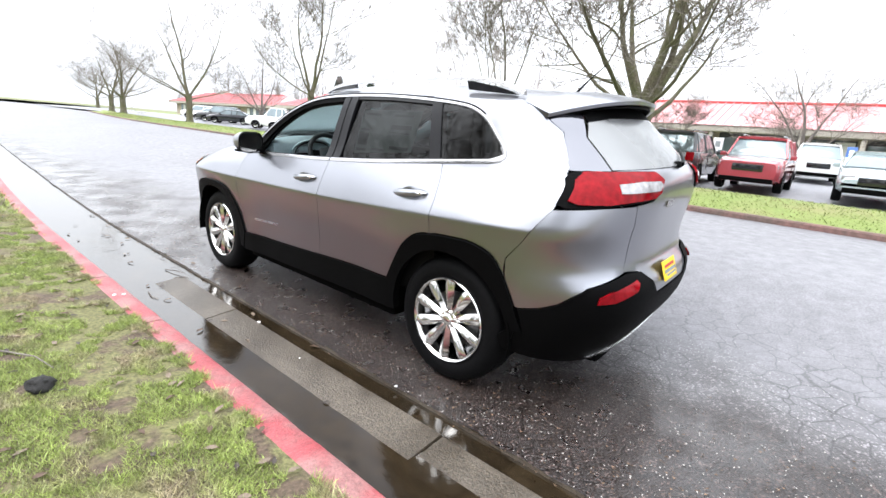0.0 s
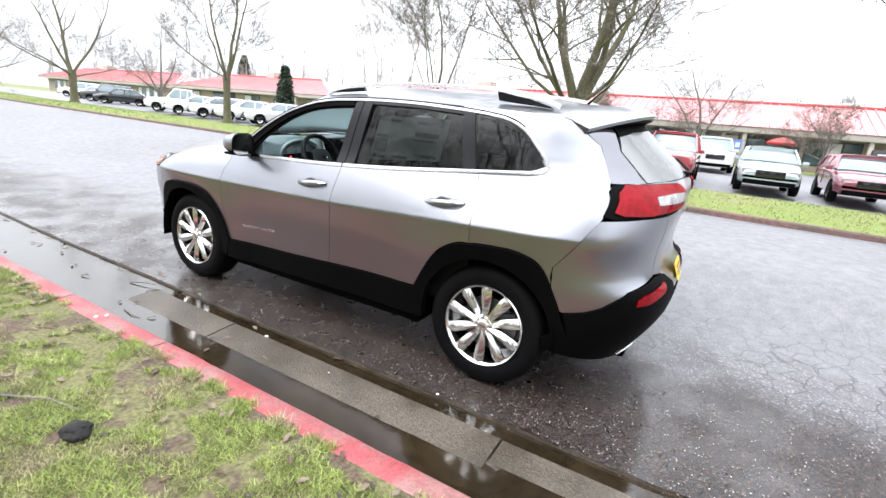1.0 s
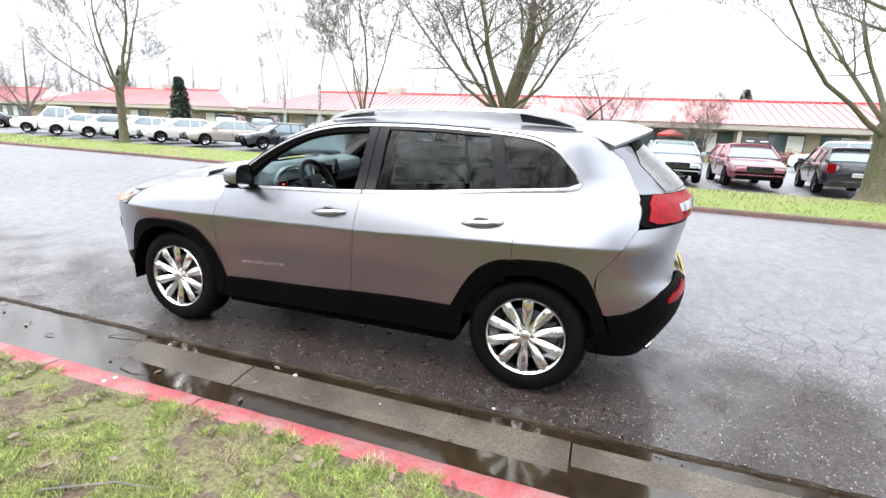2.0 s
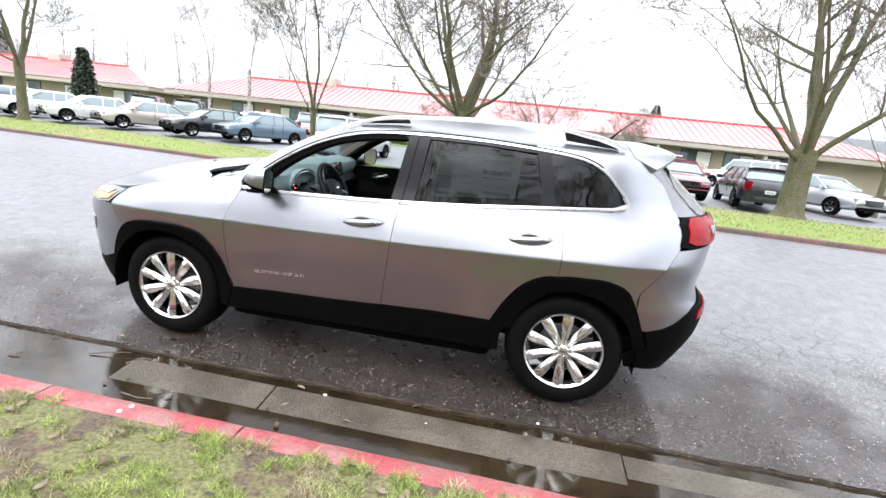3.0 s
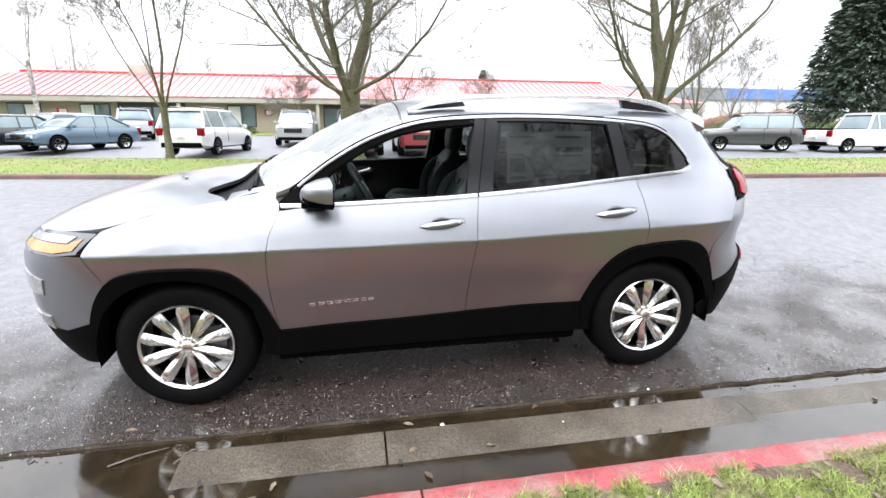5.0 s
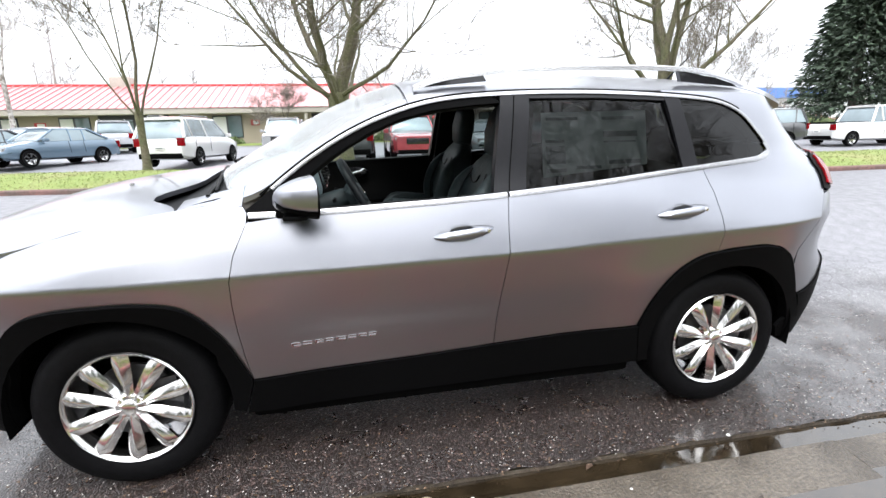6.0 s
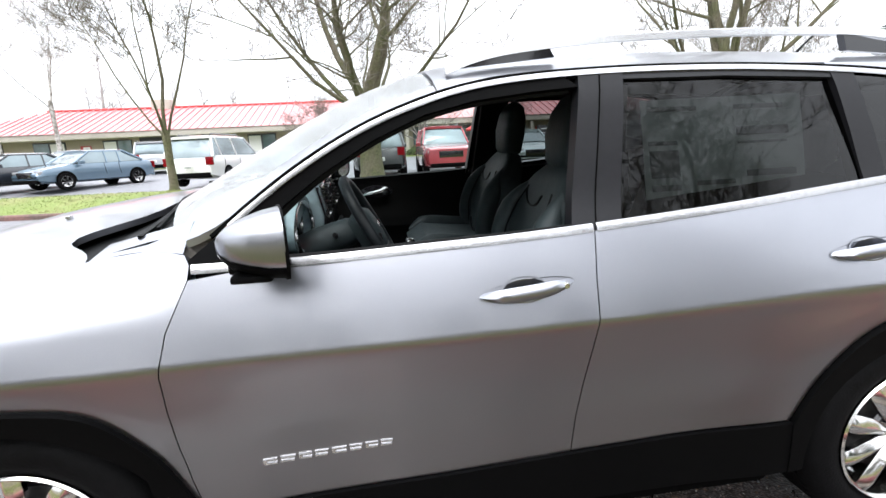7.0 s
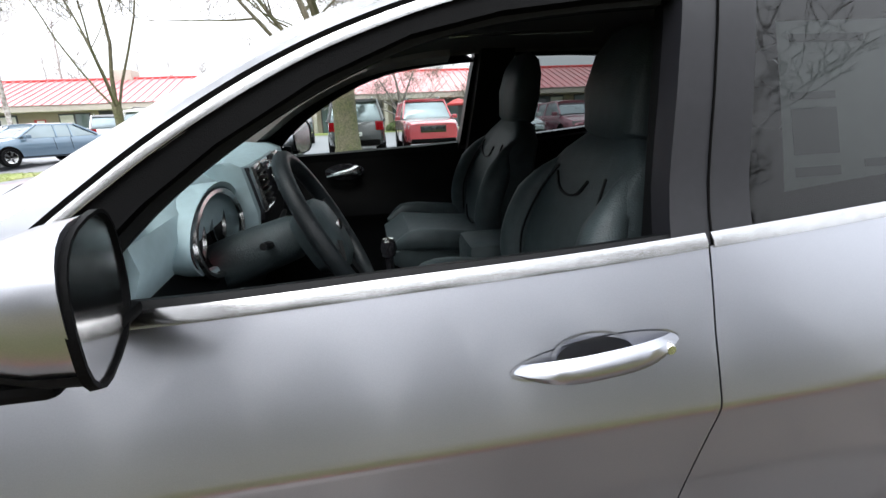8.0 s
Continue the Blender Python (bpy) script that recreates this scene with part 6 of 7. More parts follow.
def handle(xc, zc, parent):
    """Grip, its cup and the escutcheon."""
    y = hull(xc, zc).y
    bm = bmesh.new()
    rings = []
    for k, u in enumerate(np.linspace(-1, 1, 15)):
        h = .017 * (1 - abs(u) ** 3.5) + .004
        o = .040 * (1 - abs(u) ** 3) + .004
        xx, zz = xc + u * .128, zc + u * .012
        rings.append([(xx, y - o + .014, zz - h), (xx, y - o + .002, zz - h * .6), (xx, y - o - .002, zz), (xx, y - o + .002, zz + h * .6), (xx, y - o + .014, zz + h)])
    loft(bm, rings)
    g = part("door_handle", bm, "paint", parent, "body-coloured pull handle over a dark cup")
    bm = bmesh.new()
    ring = [(.068 * math.cos(a) - .004, .033 * math.sin(a)) for a in np.linspace(0, 2 * math.pi, 24, endpoint=False)]
    loft(bm, [[(xc + a, hull(xc + a, zc + b).y - .003, zc + b) for a, b in ring], [(xc + a * .9, hull(xc + a, zc + b).y - .0035, zc + b * .9) for a, b in ring]], caps=False)
    bm.faces.new([bm.verts.new((xc + a * .9, hull(xc, zc).y - .0036, zc + b * .9)) for a, b in ring])
    part("handle_cup", bm, "paint", g)
    bm = bmesh.new()
    ring = [(.135 * math.cos(a), .024 * math.sin(a) + .012 * math.cos(a)) for a in np.linspace(0, 2 * math.pi, 28, endpoint=False)]
    loft(bm, [[(xc + a, hull(xc + a, zc + b).y - .002, zc + b) for a, b in ring], [(xc + a * .965, hull(xc + a, zc + b).y - .002, zc + b * .9) for a, b in ring]], caps=False)
    part("handle_seat", bm, "paint", g)
    bm = lathe(bmesh.new(), [(.0005, -.0), (.007, 0), (.009, .003), (.009, .02)], 16, centre=(xc + .10, y - .030, zc + .010))
    part("key_cylinder", bm, "chrome", g)


handle(.030, 1.012, fd_l)
handle(1.055, 1.046, rd_l)
# raised lettering is kept as plain bars
x = -.700
for k in range(8):
    w = (.036, .040, .034, .036, .040, .034, .034, .032)[k]
    z = .572 + (x + .7) * .045
    bm = bmesh.new()
    for a, b, c, d in ((0, w, .010, .014), (0, w * .9, -.002, .002)) if k % 2 else ((0, w, .010, .014), (w * .1, w, -.002, .002), (0, w * .25, .0, .012)):
        p = [hull(x + u, z + v) + Vector((0, -.004, 0)) for u, v in ((a, c), (b, c), (b, d), (a, d))]
        q = [v + Vector((0, .005, 0)) for v in p]
        loft(bm, [p, q])
    part("letter_bar", bm, "chrome", fd_l, "chrome lettering bar")
    x += w + .009

# door mirrors
for sgn, prt in ((-1, fd_l), (1, fd_r)):
    bm = bmesh.new()
    rings = []
    for u, sy, sz, sx in ((0, .10, .12, 0), (.02, .34, .36, .010), (.06, .60, .60, .036), (.10, .80, .80, .085), (.14, .94, .93, .13), (.175, 1, 1, .175)):
        ring = []
        for k in range(24):
            a = 2 * math.pi * k / 24
            cy, cz = math.copysign(abs(math.cos(a)) ** .72, math.cos(a)), math.copysign(abs(math.sin(a)) ** .72, math.sin(a))
            ring.append((-.703 + sx * .771, sgn * (.985 + .115 * sy * cy), 1.205 + .078 * sz * cz + (.012 * cy)))
        rings.append(ring)
    loft(bm, rings)
    toe = Matrix.Translation((-.62, sgn * .95, 0)) @ Matrix.Rotation(-sgn * math.radians(15), 4, "Z") @ Matrix.Translation((.62, -sgn * .95, 0))
    bmesh.ops.transform(bm, matrix=toe, verts=bm.verts)
    mir = part("door_mirror", bm, "paint", prt, "silver door mirror on a black foot")
    bm = bmesh.new()
    shell = []
    for u, sc, sx in ((0, .10, 0), (.02, .35, .010), (.06, .605, .036), (.10, .808, .085), (.14, .945, .13), (.175, 1.012, .178)):
        shell.append([(-.703 + sx * .771, sgn * (.985 + .116 * sc * math.copysign(abs(math.cos(a)) ** .72, math.cos(a))), 1.205 - .080 * sc * abs(math.sin(a)) ** .72 + .012 * math.copysign(abs(math.cos(a)) ** .72, math.cos(a))) for a in np.linspace(.16 * math.pi, .84 * math.pi, 12)])
    loft(bm, shell, closed=False)
    bmesh.ops.transform(bm, matrix=toe, verts=bm.verts)
    part("mirror_underside", bm, "cladding", mir, "black lower shell of the mirror")
    bm = bmesh.new()
    ring = [(-.566, sgn * (.985 + .105 * math.copysign(abs(math.cos(a)) ** .6, math.cos(a))), 1.205 + .070 * math.copysign(abs(math.sin(a)) ** .6, math.sin(a))) for a in np.linspace(0, 2 * math.pi, 24, endpoint=False)]
    bm.faces.new([bm.verts.new(toe @ Vector(p)) for p in ring])
    part("mirror_glass", bm, "chrome", mir)
    bm = boxed(-.660, -.572, min(sgn * .86, sgn * 1.05), max(sgn * .86, sgn * 1.05), 1.134, 1.152, .009)
    box(bm, -.70, -.60, min(sgn * .83, sgn * .93), max(sgn * .83, sgn * .93), 1.118, 1.175, .012)
    part("mirror_foot", bm, "cladding", mir)
    bm = lathe(bmesh.new(), [(1, 0), (1, .008), (.93, .008), (.93, 0)], 24, centre=(0, 0, 0))
    for v in bm.verts:
        v.co = Vector((-.570 + v.co.y, sgn * (.985 + .114 * math.copysign(abs(v.co.x) ** .7, v.co.x)), 1.205 + .077 * math.copysign(abs(v.co.z) ** .7, v.co.z)))
    bmesh.ops.transform(bm, matrix=toe, verts=bm.verts)
    part("mirror_rim", bm, "cladding", mir)


# ---- inside the SUV ----
def cushion(bm, path, n=20, power=3.2):
    """A padded body: (centre, half width along y, half thickness, tilt) down a path, thickness lying across the path in the x-z plane."""
    rings = []
    for i, (c, w, t, bolster) in enumerate(path):
        a = Vector(path[max(i - 1, 0)][0])
        b = Vector(path[min(i + 1, len(path) - 1)][0])
        d = (b - a).normalized()
        nrm = Vector((-d.z, 0, d.x))
        ring = []
        for k in range(n):
            q = 2 * math.pi * k / n
            cy = math.copysign(abs(math.cos(q)) ** (2 / power), math.cos(q))
            ct = math.copysign(abs(math.sin(q)) ** (2 / power), math.sin(q))
            push = bolster * abs(cy) ** 2.5 * (1 if ct > 0 else 0)
            ring.append(Vector(c) + Vector((0, w * cy, 0)) + nrm * (t * ct + push))
        rings.append(ring)
    return loft(bm, rings)


def front_seat(y):
    s = tagged(new("front_seat"), "black leather front seat with stitched panels")
    s.parent = suv
    s.location.x = .045
    bm = bmesh.new()
    cushion(bm, [((.30, y, .72), .20, .05, 0), ((.22, y, .735), .245, .075, .02), ((.0, y, .75), .255, .08, .035), ((-.18, y, .775), .25, .075, .02), ((-.25, y, .76), .21, .04, 0)])
    part("seat_cushion", bm, "leather", s)
    bm = bmesh.new()
    cushion(bm, [((.17, y, .74), .20, .06, 0), ((.18, y, .79), .235, .075, .03), ((.21, y, .94), .245, .075, .055), ((.245, y, 1.07), .235, .065, .05), ((.28, y, 1.16), .195, .055, .015), ((.295, y, 1.212), .13, .042, 0), ((.30, y, 1.232), .07, .02, 0)])
    part("backrest", bm, "leather", s)
    bm = bmesh.new()
    cushion(bm, [((.286, y, 1.205), .085, .03, 0), ((.290, y, 1.228), .122, .05, 0), ((.303, y, 1.32), .135, .056, .01), ((.317, y, 1.40), .125, .05, .005), ((.330, y, 1.448), .09, .035, 0), ((.336, y, 1.464), .05, .015, 0)])
    part("headrest", bm, "leather", s)
    for side in (-1, 1):
        bm = bmesh.new()
        tube(bm, curve([(.15, y + side * .205, .78), (.105, y + side * .222, .86), (.115, y + side * .226, .96), (.165, y + side * .205, 1.07), (.225, y + side * .165, 1.15)], 4), [.02] + [.048] * 11 + [.040, .034, .028, .02, .012], 10)
        part("side_bolster", bm, "leather", s)
        bm = bmesh.new()
        tube(bm, curve([(.20, y + side * .215, .80), (.02, y + side * .228, .815), (-.14, y + side * .222, .83), (-.235, y + side * .19, .80)], 4), [.03] + [.042] * 9 + [.034, .026, .016], 10)
        part("cushion_bolster", bm, "leather", s)
        line = [(.098, y + side * .165, .84), (.105, y + side * .172, .95), (.150, y + side * .160, 1.06), (.195, y + side * .125, 1.14)]
        part("seam", tube(bmesh.new(), curve(line, 4), .0035, 4), "black_plastic", s)
    for dz, w in ((0, .085), (.13, .11)):
        line = [(.178 + .27 * (z - .79) - .097, y + yy, z) for yy, z in ((-w, 1.13 - dz * 2), (-w * .6, 1.095 - dz * 2), (0, 1.085 - dz * 2), (w * .6, 1.095 - dz * 2), (w, 1.13 - dz * 2))]
        part("seam", tube(bmesh.new(), curve(line, 3), .004, 4), "black_plastic", s)
    return s


front_seat(-.385)
front_seat(.395)
bm = bmesh.new()
cushion(bm, [((.74, 0, .70), .60, .05, 0), ((.86, 0, .74), .66, .08, 0), ((1.10, 0, .72), .66, .08, 0), ((1.2, 0, .70), .6, .05, 0)])
cushion(bm, [((1.15, 0, .72), .62, .06, 0), ((1.18, 0, .80), .66, .085, 0), ((1.27, 0, 1.10), .64, .075, 0), ((1.30, 0, 1.20), .56, .04, 0)])
for y in (-.36, .36):
    cushion(bm, [((1.30, y, 1.20), .09, .03, 0), ((1.31, y, 1.25), .13, .05, 0), ((1.325, y, 1.36), .12, .045, 0), ((1.33, y, 1.39), .07, .02, 0)])
part("rear_bench", bm, "leather", suv, "black leather rear bench with headrests")
bm = boxed(-.9, 1.9, -.76, .76, .40, .50, .02)
box(bm, 1.33, 1.92, -.62, .62, .5, .86, .03)
part("cabin_floor", bm, "black_plastic", suv)
part("headliner", skin(lambda x, y: top(x, y) - Vector((0, 0, .035)), np.linspace(-.13, 1.60, 20), np.linspace(-.94, .94, 15), .012), "headliner", suv, "dark headliner")
bm = tube(bmesh.new(), [(-.06, .30, 1.575), (.60, .30, 1.588)], .008, 4)
part("sunroof_edge", bm, "bright", suv)
for sgn in (-1, 1):
    bm = bmesh.new()
    pts = curve([(x, z) for x, z in ((-.86, 1.12), (-.70, 1.226), (-.55, 1.333), (-.40, 1.413), (-.24, 1.478), (-.06, 1.516), (.12, 1.530))], 4)
    rings = []
    for x, z in pts:
        h = hull(x, z)
        rings.append([(x, sgn * (-h.y - .045), z - .020), (x, sgn * (-h.y - .05), z + .03), (x, sgn * (-h.y - .10), z + .045), (x, sgn * (-h.y - .115), z + .002)])
    loft(bm, rings)
    part("pillar_lining", bm, "taupe", suv, "taupe windscreen pillar lining")
    bm = bmesh.new()
    loft(bm, [[(x0, sgn * (.80 - .03), 1.10), (x1, sgn * (.80 - .03), 1.10), (x1, sgn * .72, 1.10), (x0, sgn * .72, 1.10)] if z == 0 else [(x0 + .04, sgn * .675, 1.56), (x1 + .05, sgn * .675, 1.56), (x1 + .05, sgn * .62, 1.56), (x0 + .04, sgn * .62, 1.56)] for z, x0, x1 in ((0, .20, .36), (1, .22, .36))])
    part("middle_pillar_lining", bm, "black_plastic", suv)
    for nm, x0, x1 in (("front_door_lining", -.82, .215), ("rear_door_lining", .245, 1.20)):
        bm = bmesh.new()
        rings = []
        for x in np.linspace(x0, x1, 8):
            b = belt_z(x)
            rings.append([(x, sgn * .805, b - .02), (x, sgn * .765, b - .012), (x, sgn * .745, b - .08), (x, sgn * .74, .98), (x, sgn * .70, .93), (x, sgn * .695, .86), (x, sgn * .74, .80), (x, sgn * .75, .45), (x, sgn * .81, .45)])
        loft(bm, rings)
        lin = part(nm, bm, "black_plastic", suv, "black door lining with a chrome pull")
        if nm[0] == "f":
            yy = sgn * .738
            bm = lathe(bmesh.new(), [(.001, 0), (1, 0), (1.08, .4), (.9, .5)], 20)
            for v in bm.verts:
                v.co = Vector((-.365 + v.co.x * .085, yy + sgn * v.co.y * .012, 1.055 + v.co.z * .036))
            part("pull_cup", bm, "gloss_black", lin)
            bm = tube(bmesh.new(), curve([(-.445, yy - sgn * .014, 1.040), (-.39, yy - sgn * .030, 1.050), (-.335, yy - sgn * .030, 1.058), (-.295, yy - sgn * .014, 1.070)], 3), [.008, .010, .012, .013, .014, .015, .017, .020, .021, .012], 8)
            part("door_pull", bm, "chrome", lin)
            bm = boxed(-.42, .10, min(yy, yy - sgn * .012), max(yy, yy - sgn * .012), .918, .930, .003)
            part("trim_line", bm, "bright", lin)
    bm = bmesh.new()
    loft(bm, [[(x, sgn * .835, belt_z(x) + .012), (x, sgn * .825, belt_z(x) + .022), (x, sgn * .80, belt_z(x) + .016), (x, sgn * .795, belt_z(x) - .03), (x, sgn * .83, belt_z(x) - .03)] for x in np.linspace(-.69, .19, 12)])
    part("window_seal", bm, "black_plastic", suv, "black rubber seal along the window sill")
far_glass = [(-.69, 1.125), (-.3, 1.13), (.20, 1.148), (.236, 1.507), (.10, 1.505), (-.06, 1.482), (-.2, 1.444), (-.34, 1.385), (-.48, 1.302), (-.58, 1.232)]
part("passenger_window", flipped(sheet(far_glass, .08, -.02, .004)), "clear_glass", suv, "clear raised passenger window")
paper = part("window_sticker", sheet([(.418, 1.215), (.93, 1.257), (.945, 1.497), (.43, 1.49)], .08, -.030, .001, pane), "paper", suv, "large price sheet stuck inside the rear door window")
for a, b, c, d in ((.44, .53, 1.235, 1.25), (.44, .53, 1.27, 1.345), (.44, .53, 1.36, 1.372), (.72, .89, 1.38, 1.405), (.72, .88, 1.355, 1.362), (.74, .90, 1.262, 1.28), (.58, .70, 1.245, 1.258), (.45, .60, 1.455, 1.468), (.72, .88, 1.455, 1.468)):
    part("print_bar", sheet([(a, c), (b, c), (b, d), (a, d)], .1, -.0275, .001, pane), "ink", paper)

# dashboard
bm = bmesh.new()
rings = []
for y in np.linspace(-.74, .74, 21):
    e = (abs(y) / .74) ** 3
    brow = .028 * math.exp(-((y + .38) / .17) ** 4)
    rings.append([(-.90 + .20 * e, y, 1.055), (-.84 + .14 * e, y, 1.082), (-.72, y, 1.090 + brow * .6), (-.58, y, 1.082 + brow), (-.535, y, 1.06), (-.525, y, 1.02), (-.55, y, .95), (-.60, y, .90), (-.80, y, .88)])
loft(bm, rings)
dash = part("dashboard", bm, "dash", suv, "grey soft-touch dashboard")
dash.location = (-.10, 0, .125)
bm = bmesh.new()
loft(bm, [[(-.86, y, .90), (-.545, y, .955), (-.50, y, .90), (-.50, y, .80), (-.58, y, .62), (-.86, y, .60)] for y in (-.73, -.4, 0, .4, .73)])
part("lower_dash", bm, "black_plastic", dash)
# instrument hood: a brow over two round dials
bm = bmesh.new()
rings = []
for x, g in ((-.72, .72), (-.62, .95), (-.53, 1.06), (-.485, 1.08)):
    out = [(-.385 + .190 * g * math.cos(a), 1.045 + .092 * g * math.sin(a) * (1 if math.sin(a) > 0 else .8)) for a in np.linspace(0, 2 * math.pi, 28, endpoint=False)]
    rings.append([(x, p, q) for p, q in out])
rings.append([(-.49, -.385 + (p + .385) * .93, 1.045 + (q - 1.045) * .90) for _, p, q in rings[-1]])
rings.append([(-.60, -.385 + (p + .385) * .86, 1.045 + (q - 1.045) * .86) for _, p, q in rings[-1]])
loft(bm, rings)
hood = part("instrument_hood", bm, "dash", dash, "hood over the instruments")
bm = bmesh.new()
ring = [(-.385 + .176 * math.cos(a), 1.040 + .084 * math.sin(a)) for a in np.linspace(0, 2 * math.pi, 32, endpoint=False)]
tube(bm, [(-.484 - .12 * max(q - 1.04, -.03), p, q) for p, q in ring + ring[:1]], .0075, 6, False)
part("instrument_bezel", bm, "bright", dash, "silver bezel round the dials")
bm = bmesh.new()
bm.faces.new([bm.verts.new((-.52, -.385 + (p + .385) * .98, 1.04 + (q - 1.04) * .98)) for p, q in ring])
part("instrument_panel", bm, "black_plastic", dash)
for y in (-.465, -.305):
    part("dial_ring", lathe(bmesh.new(), [(.052, 0), (.055, .3), (.050, .3)], 24, centre=(0, 0, 0)), "bright", dash).matrix_basis = Matrix.Translation((-.519, y, 1.04)) @ Matrix.Rotation(math.radians(-90), 4, "Z") @ Matrix.Diagonal((1, .03, 1, 1))
part("warning_light", boxed(-.519, -.516, -.47, -.455, 1.005, 1.015), mat("warning_light", (.5, .02, .02), .4, emit=(1, .05, .05, 2.0)), dash)
for ob in dash.children:
    if ob.name.split(".")[0] in ("instrument_hood", "instrument_bezel", "instrument_panel", "dial_ring", "warning_light"):
        ob.matrix_basis = Matrix.Translation((-.02, 0, -.055)) @ ob.matrix_basis
# centre stack with vents and screen
bm = bmesh.new()
rings = []
for y, fw in ((-.225, -.030), (-.215, -.008), (-.16, 0), (0, .004), (.16, 0), (.215, -.008), (.225, -.030)):
    rings.append([(-.60, y, 1.10), (-.50 + fw, y, 1.112), (-.478 + fw, y, 1.100), (-.455 + fw, y * .95, .98), (-.47 + fw, y * .8, .86), (-.60, y * .8, .86)])
loft(bm, rings)
stack = part("radio_panel", bm, "dash", dash, "grey centre stack of the dashboard")
part("face_plate", loft(bmesh.new(), [[(-.470, y, 1.095), (-.448, y * .95, .985), (-.464, y * .84, .87), (-.49, y * .84, .87), (-.50, y, 1.095)] for y in (-.196, 0, .196)]), "gloss_black", stack, "black face of the centre stack")
for y0, y1 in ((-.190, -.108), (.108, .190)):
    bm = bmesh.new()
    line = [(-.444, y0 * .97, .985), (-.466, y0, 1.092), (-.466, y1, 1.094), (-.444, y1, .985), (-.444, y0 * .97, .985)]
    tube(bm, line, .009, 6)
    part("vent_frame", bm, "bright", stack, "silver air vent frame")
    for k in range(6):
        part("vent_slat", boxed(-.462 + (5 - k) * .0035, -.446 + (5 - k) * .0035, y0 + .008, y1 - .008, .996 + k * .016, 1.001 + k * .016, .001), "black_plastic", stack)
part("screen", boxed(-.466, -.444, -.096, .096, .985, 1.088, .004), "gloss_black", stack, "dark touch screen")
bm = boxed(-.48, .34, -.11, .11, .60, .80, .04)
box(bm, .02, .36, -.095, .095, .80, .93, .03)
part("centre_console", bm, "leather", suv, "black centre console with a padded armrest")
bm = tube(bmesh.new(), [(-.22, 0, .80), (-.225, 0, .90)], [.016, .013], 8)
lathe(bm, [(.001, .0), (.022, .006), (.028, .03), (.022, .055), (.001, .06)], 12, "z", (-.225, 0, .885))
part("gear_lever", bm, "gloss_black", suv, "black gear lever with a chrome cap")
part("lever_cap", lathe(bmesh.new(), [(.001, .012), (.018, .008), (.022, 0)], 12, "z", (-.225, 0, .94)), "chrome", suv)
# steering wheel
sw = tagged(new("steering_wheel"), "black three-spoke steering wheel with silver spoke trim")
sw.parent = suv
bm = bmesh.new()
ring = [(.184 * math.cos(a), .180 * math.sin(a), 0) for a in np.linspace(0, 2 * math.pi, 49)]
tube(bm, ring, .0185, 10, False)
part("rim", bm, "wheel_leather", sw)
bm = bmesh.new()
loft(bm, [[(.098 * s * math.copysign(abs(math.cos(a)) ** .7, math.cos(a)), .084 * s * math.copysign(abs(math.sin(a)) ** .7, math.sin(a)) - .01, z) for a in np.linspace(0, 2 * math.pi, 24, endpoint=False)] for s, z in ((.85, -.06), (1.05, -.03), (1.0, .0), (.8, .016), (.4, .022))])
part("hub", bm, "leather", sw)
bm = bmesh.new()
for a0 in (0.15, math.pi - .15, -math.pi / 2):
    c, s = math.cos(a0), math.sin(a0)
    loft(bm, [[(r * c - s * w, r * s + c * w, z - .008), (r * c - s * w, r * s + c * w, z + .008), (r * c + s * w, r * s - c * w, z + .008), (r * c + s * w, r * s - c * w, z - .008)] for r, w, z in ((.06, .034, -.01), (.12, .026, -.006), (.178, .022, 0))])
part("spokes", bm, "black_plastic", sw)
for a0 in (-.35, math.pi + .35):
    c, s = math.cos(a0), math.sin(a0)
    part("spoke_trim", tube(bmesh.new(), [(.085 * c, .085 * s, .010), (.165 * c, .165 * s, .010)], [.010, .006], 5), "bright", sw)
part("badge", boxed(-.034, .034, -.014, .006, .018, .027, .004), "chrome", sw, "chrome badge on the hub")
sw.matrix_basis = Matrix.Translation((-.372, -.385, 1.10)) @ Matrix.Rotation(math.radians(90), 4, "Z") @ Matrix.Rotation(math.radians(62), 4, "X")
bm = tube(bmesh.new(), [(-.66, -.385, 1.01), (-.56, -.385, 1.05), (-.45, -.385, 1.085), (-.42, -.385, 1.095)], [.056, .056, .050, .036], 14)
part("steering_column", bm, "leather", suv)
for sgn in (-1, 1):
    bm = tube(bmesh.new(), [(-.50, -.385, 1.07), (-.49, -.385 + sgn * .15, 1.11)], [.010, .008], 6)
    part("column_stalk", bm, "black_plastic", suv)
bm = boxed(-.36, -.33, -.11, .11, 1.495, 1.555, .012)
part("rear_view_mirror", bm, "black_plastic", suv)

# the car leans a little towards the kerb with the road's fall
LEAN = .06
for ob in suv.children_recursive:
    if ob.parent.name.startswith(("wheel", "steering", "tyre")) and ob.parent.name[:7] != "wheel_h":
        continue
    if ob.type == "MESH" and ob.name[:9] != "dial_ring":
        for v in ob.data.vertices:
            v.co.z += LEAN * (v.co.y + .86)
    else:
        ob.location.z += LEAN * max(ob.location.y + .86, 0)


# ---- small things on the ground ----
def scatter(name, pts, material, label, category, kind="stuff"):
    """Triangles from an array of shape (n, 3, 3)."""
    n = len(pts)
    me = bpy.data.meshes.new(name)
    me.from_pydata(pts.reshape(-1, 3).tolist(), [], np.arange(n * 3).reshape(-1, 3).tolist())
    me.materials.append(M[material])
    return tagged(new(name, me), label, category, kind=kind)


def verge_height(x, y):
    o = np.array([y_ - far_kerb(x_) for x_, y_ in zip(x, y)])
    return np.interp(o, [p[0] for p in verge_rows], [p[1] for p in verge_rows])


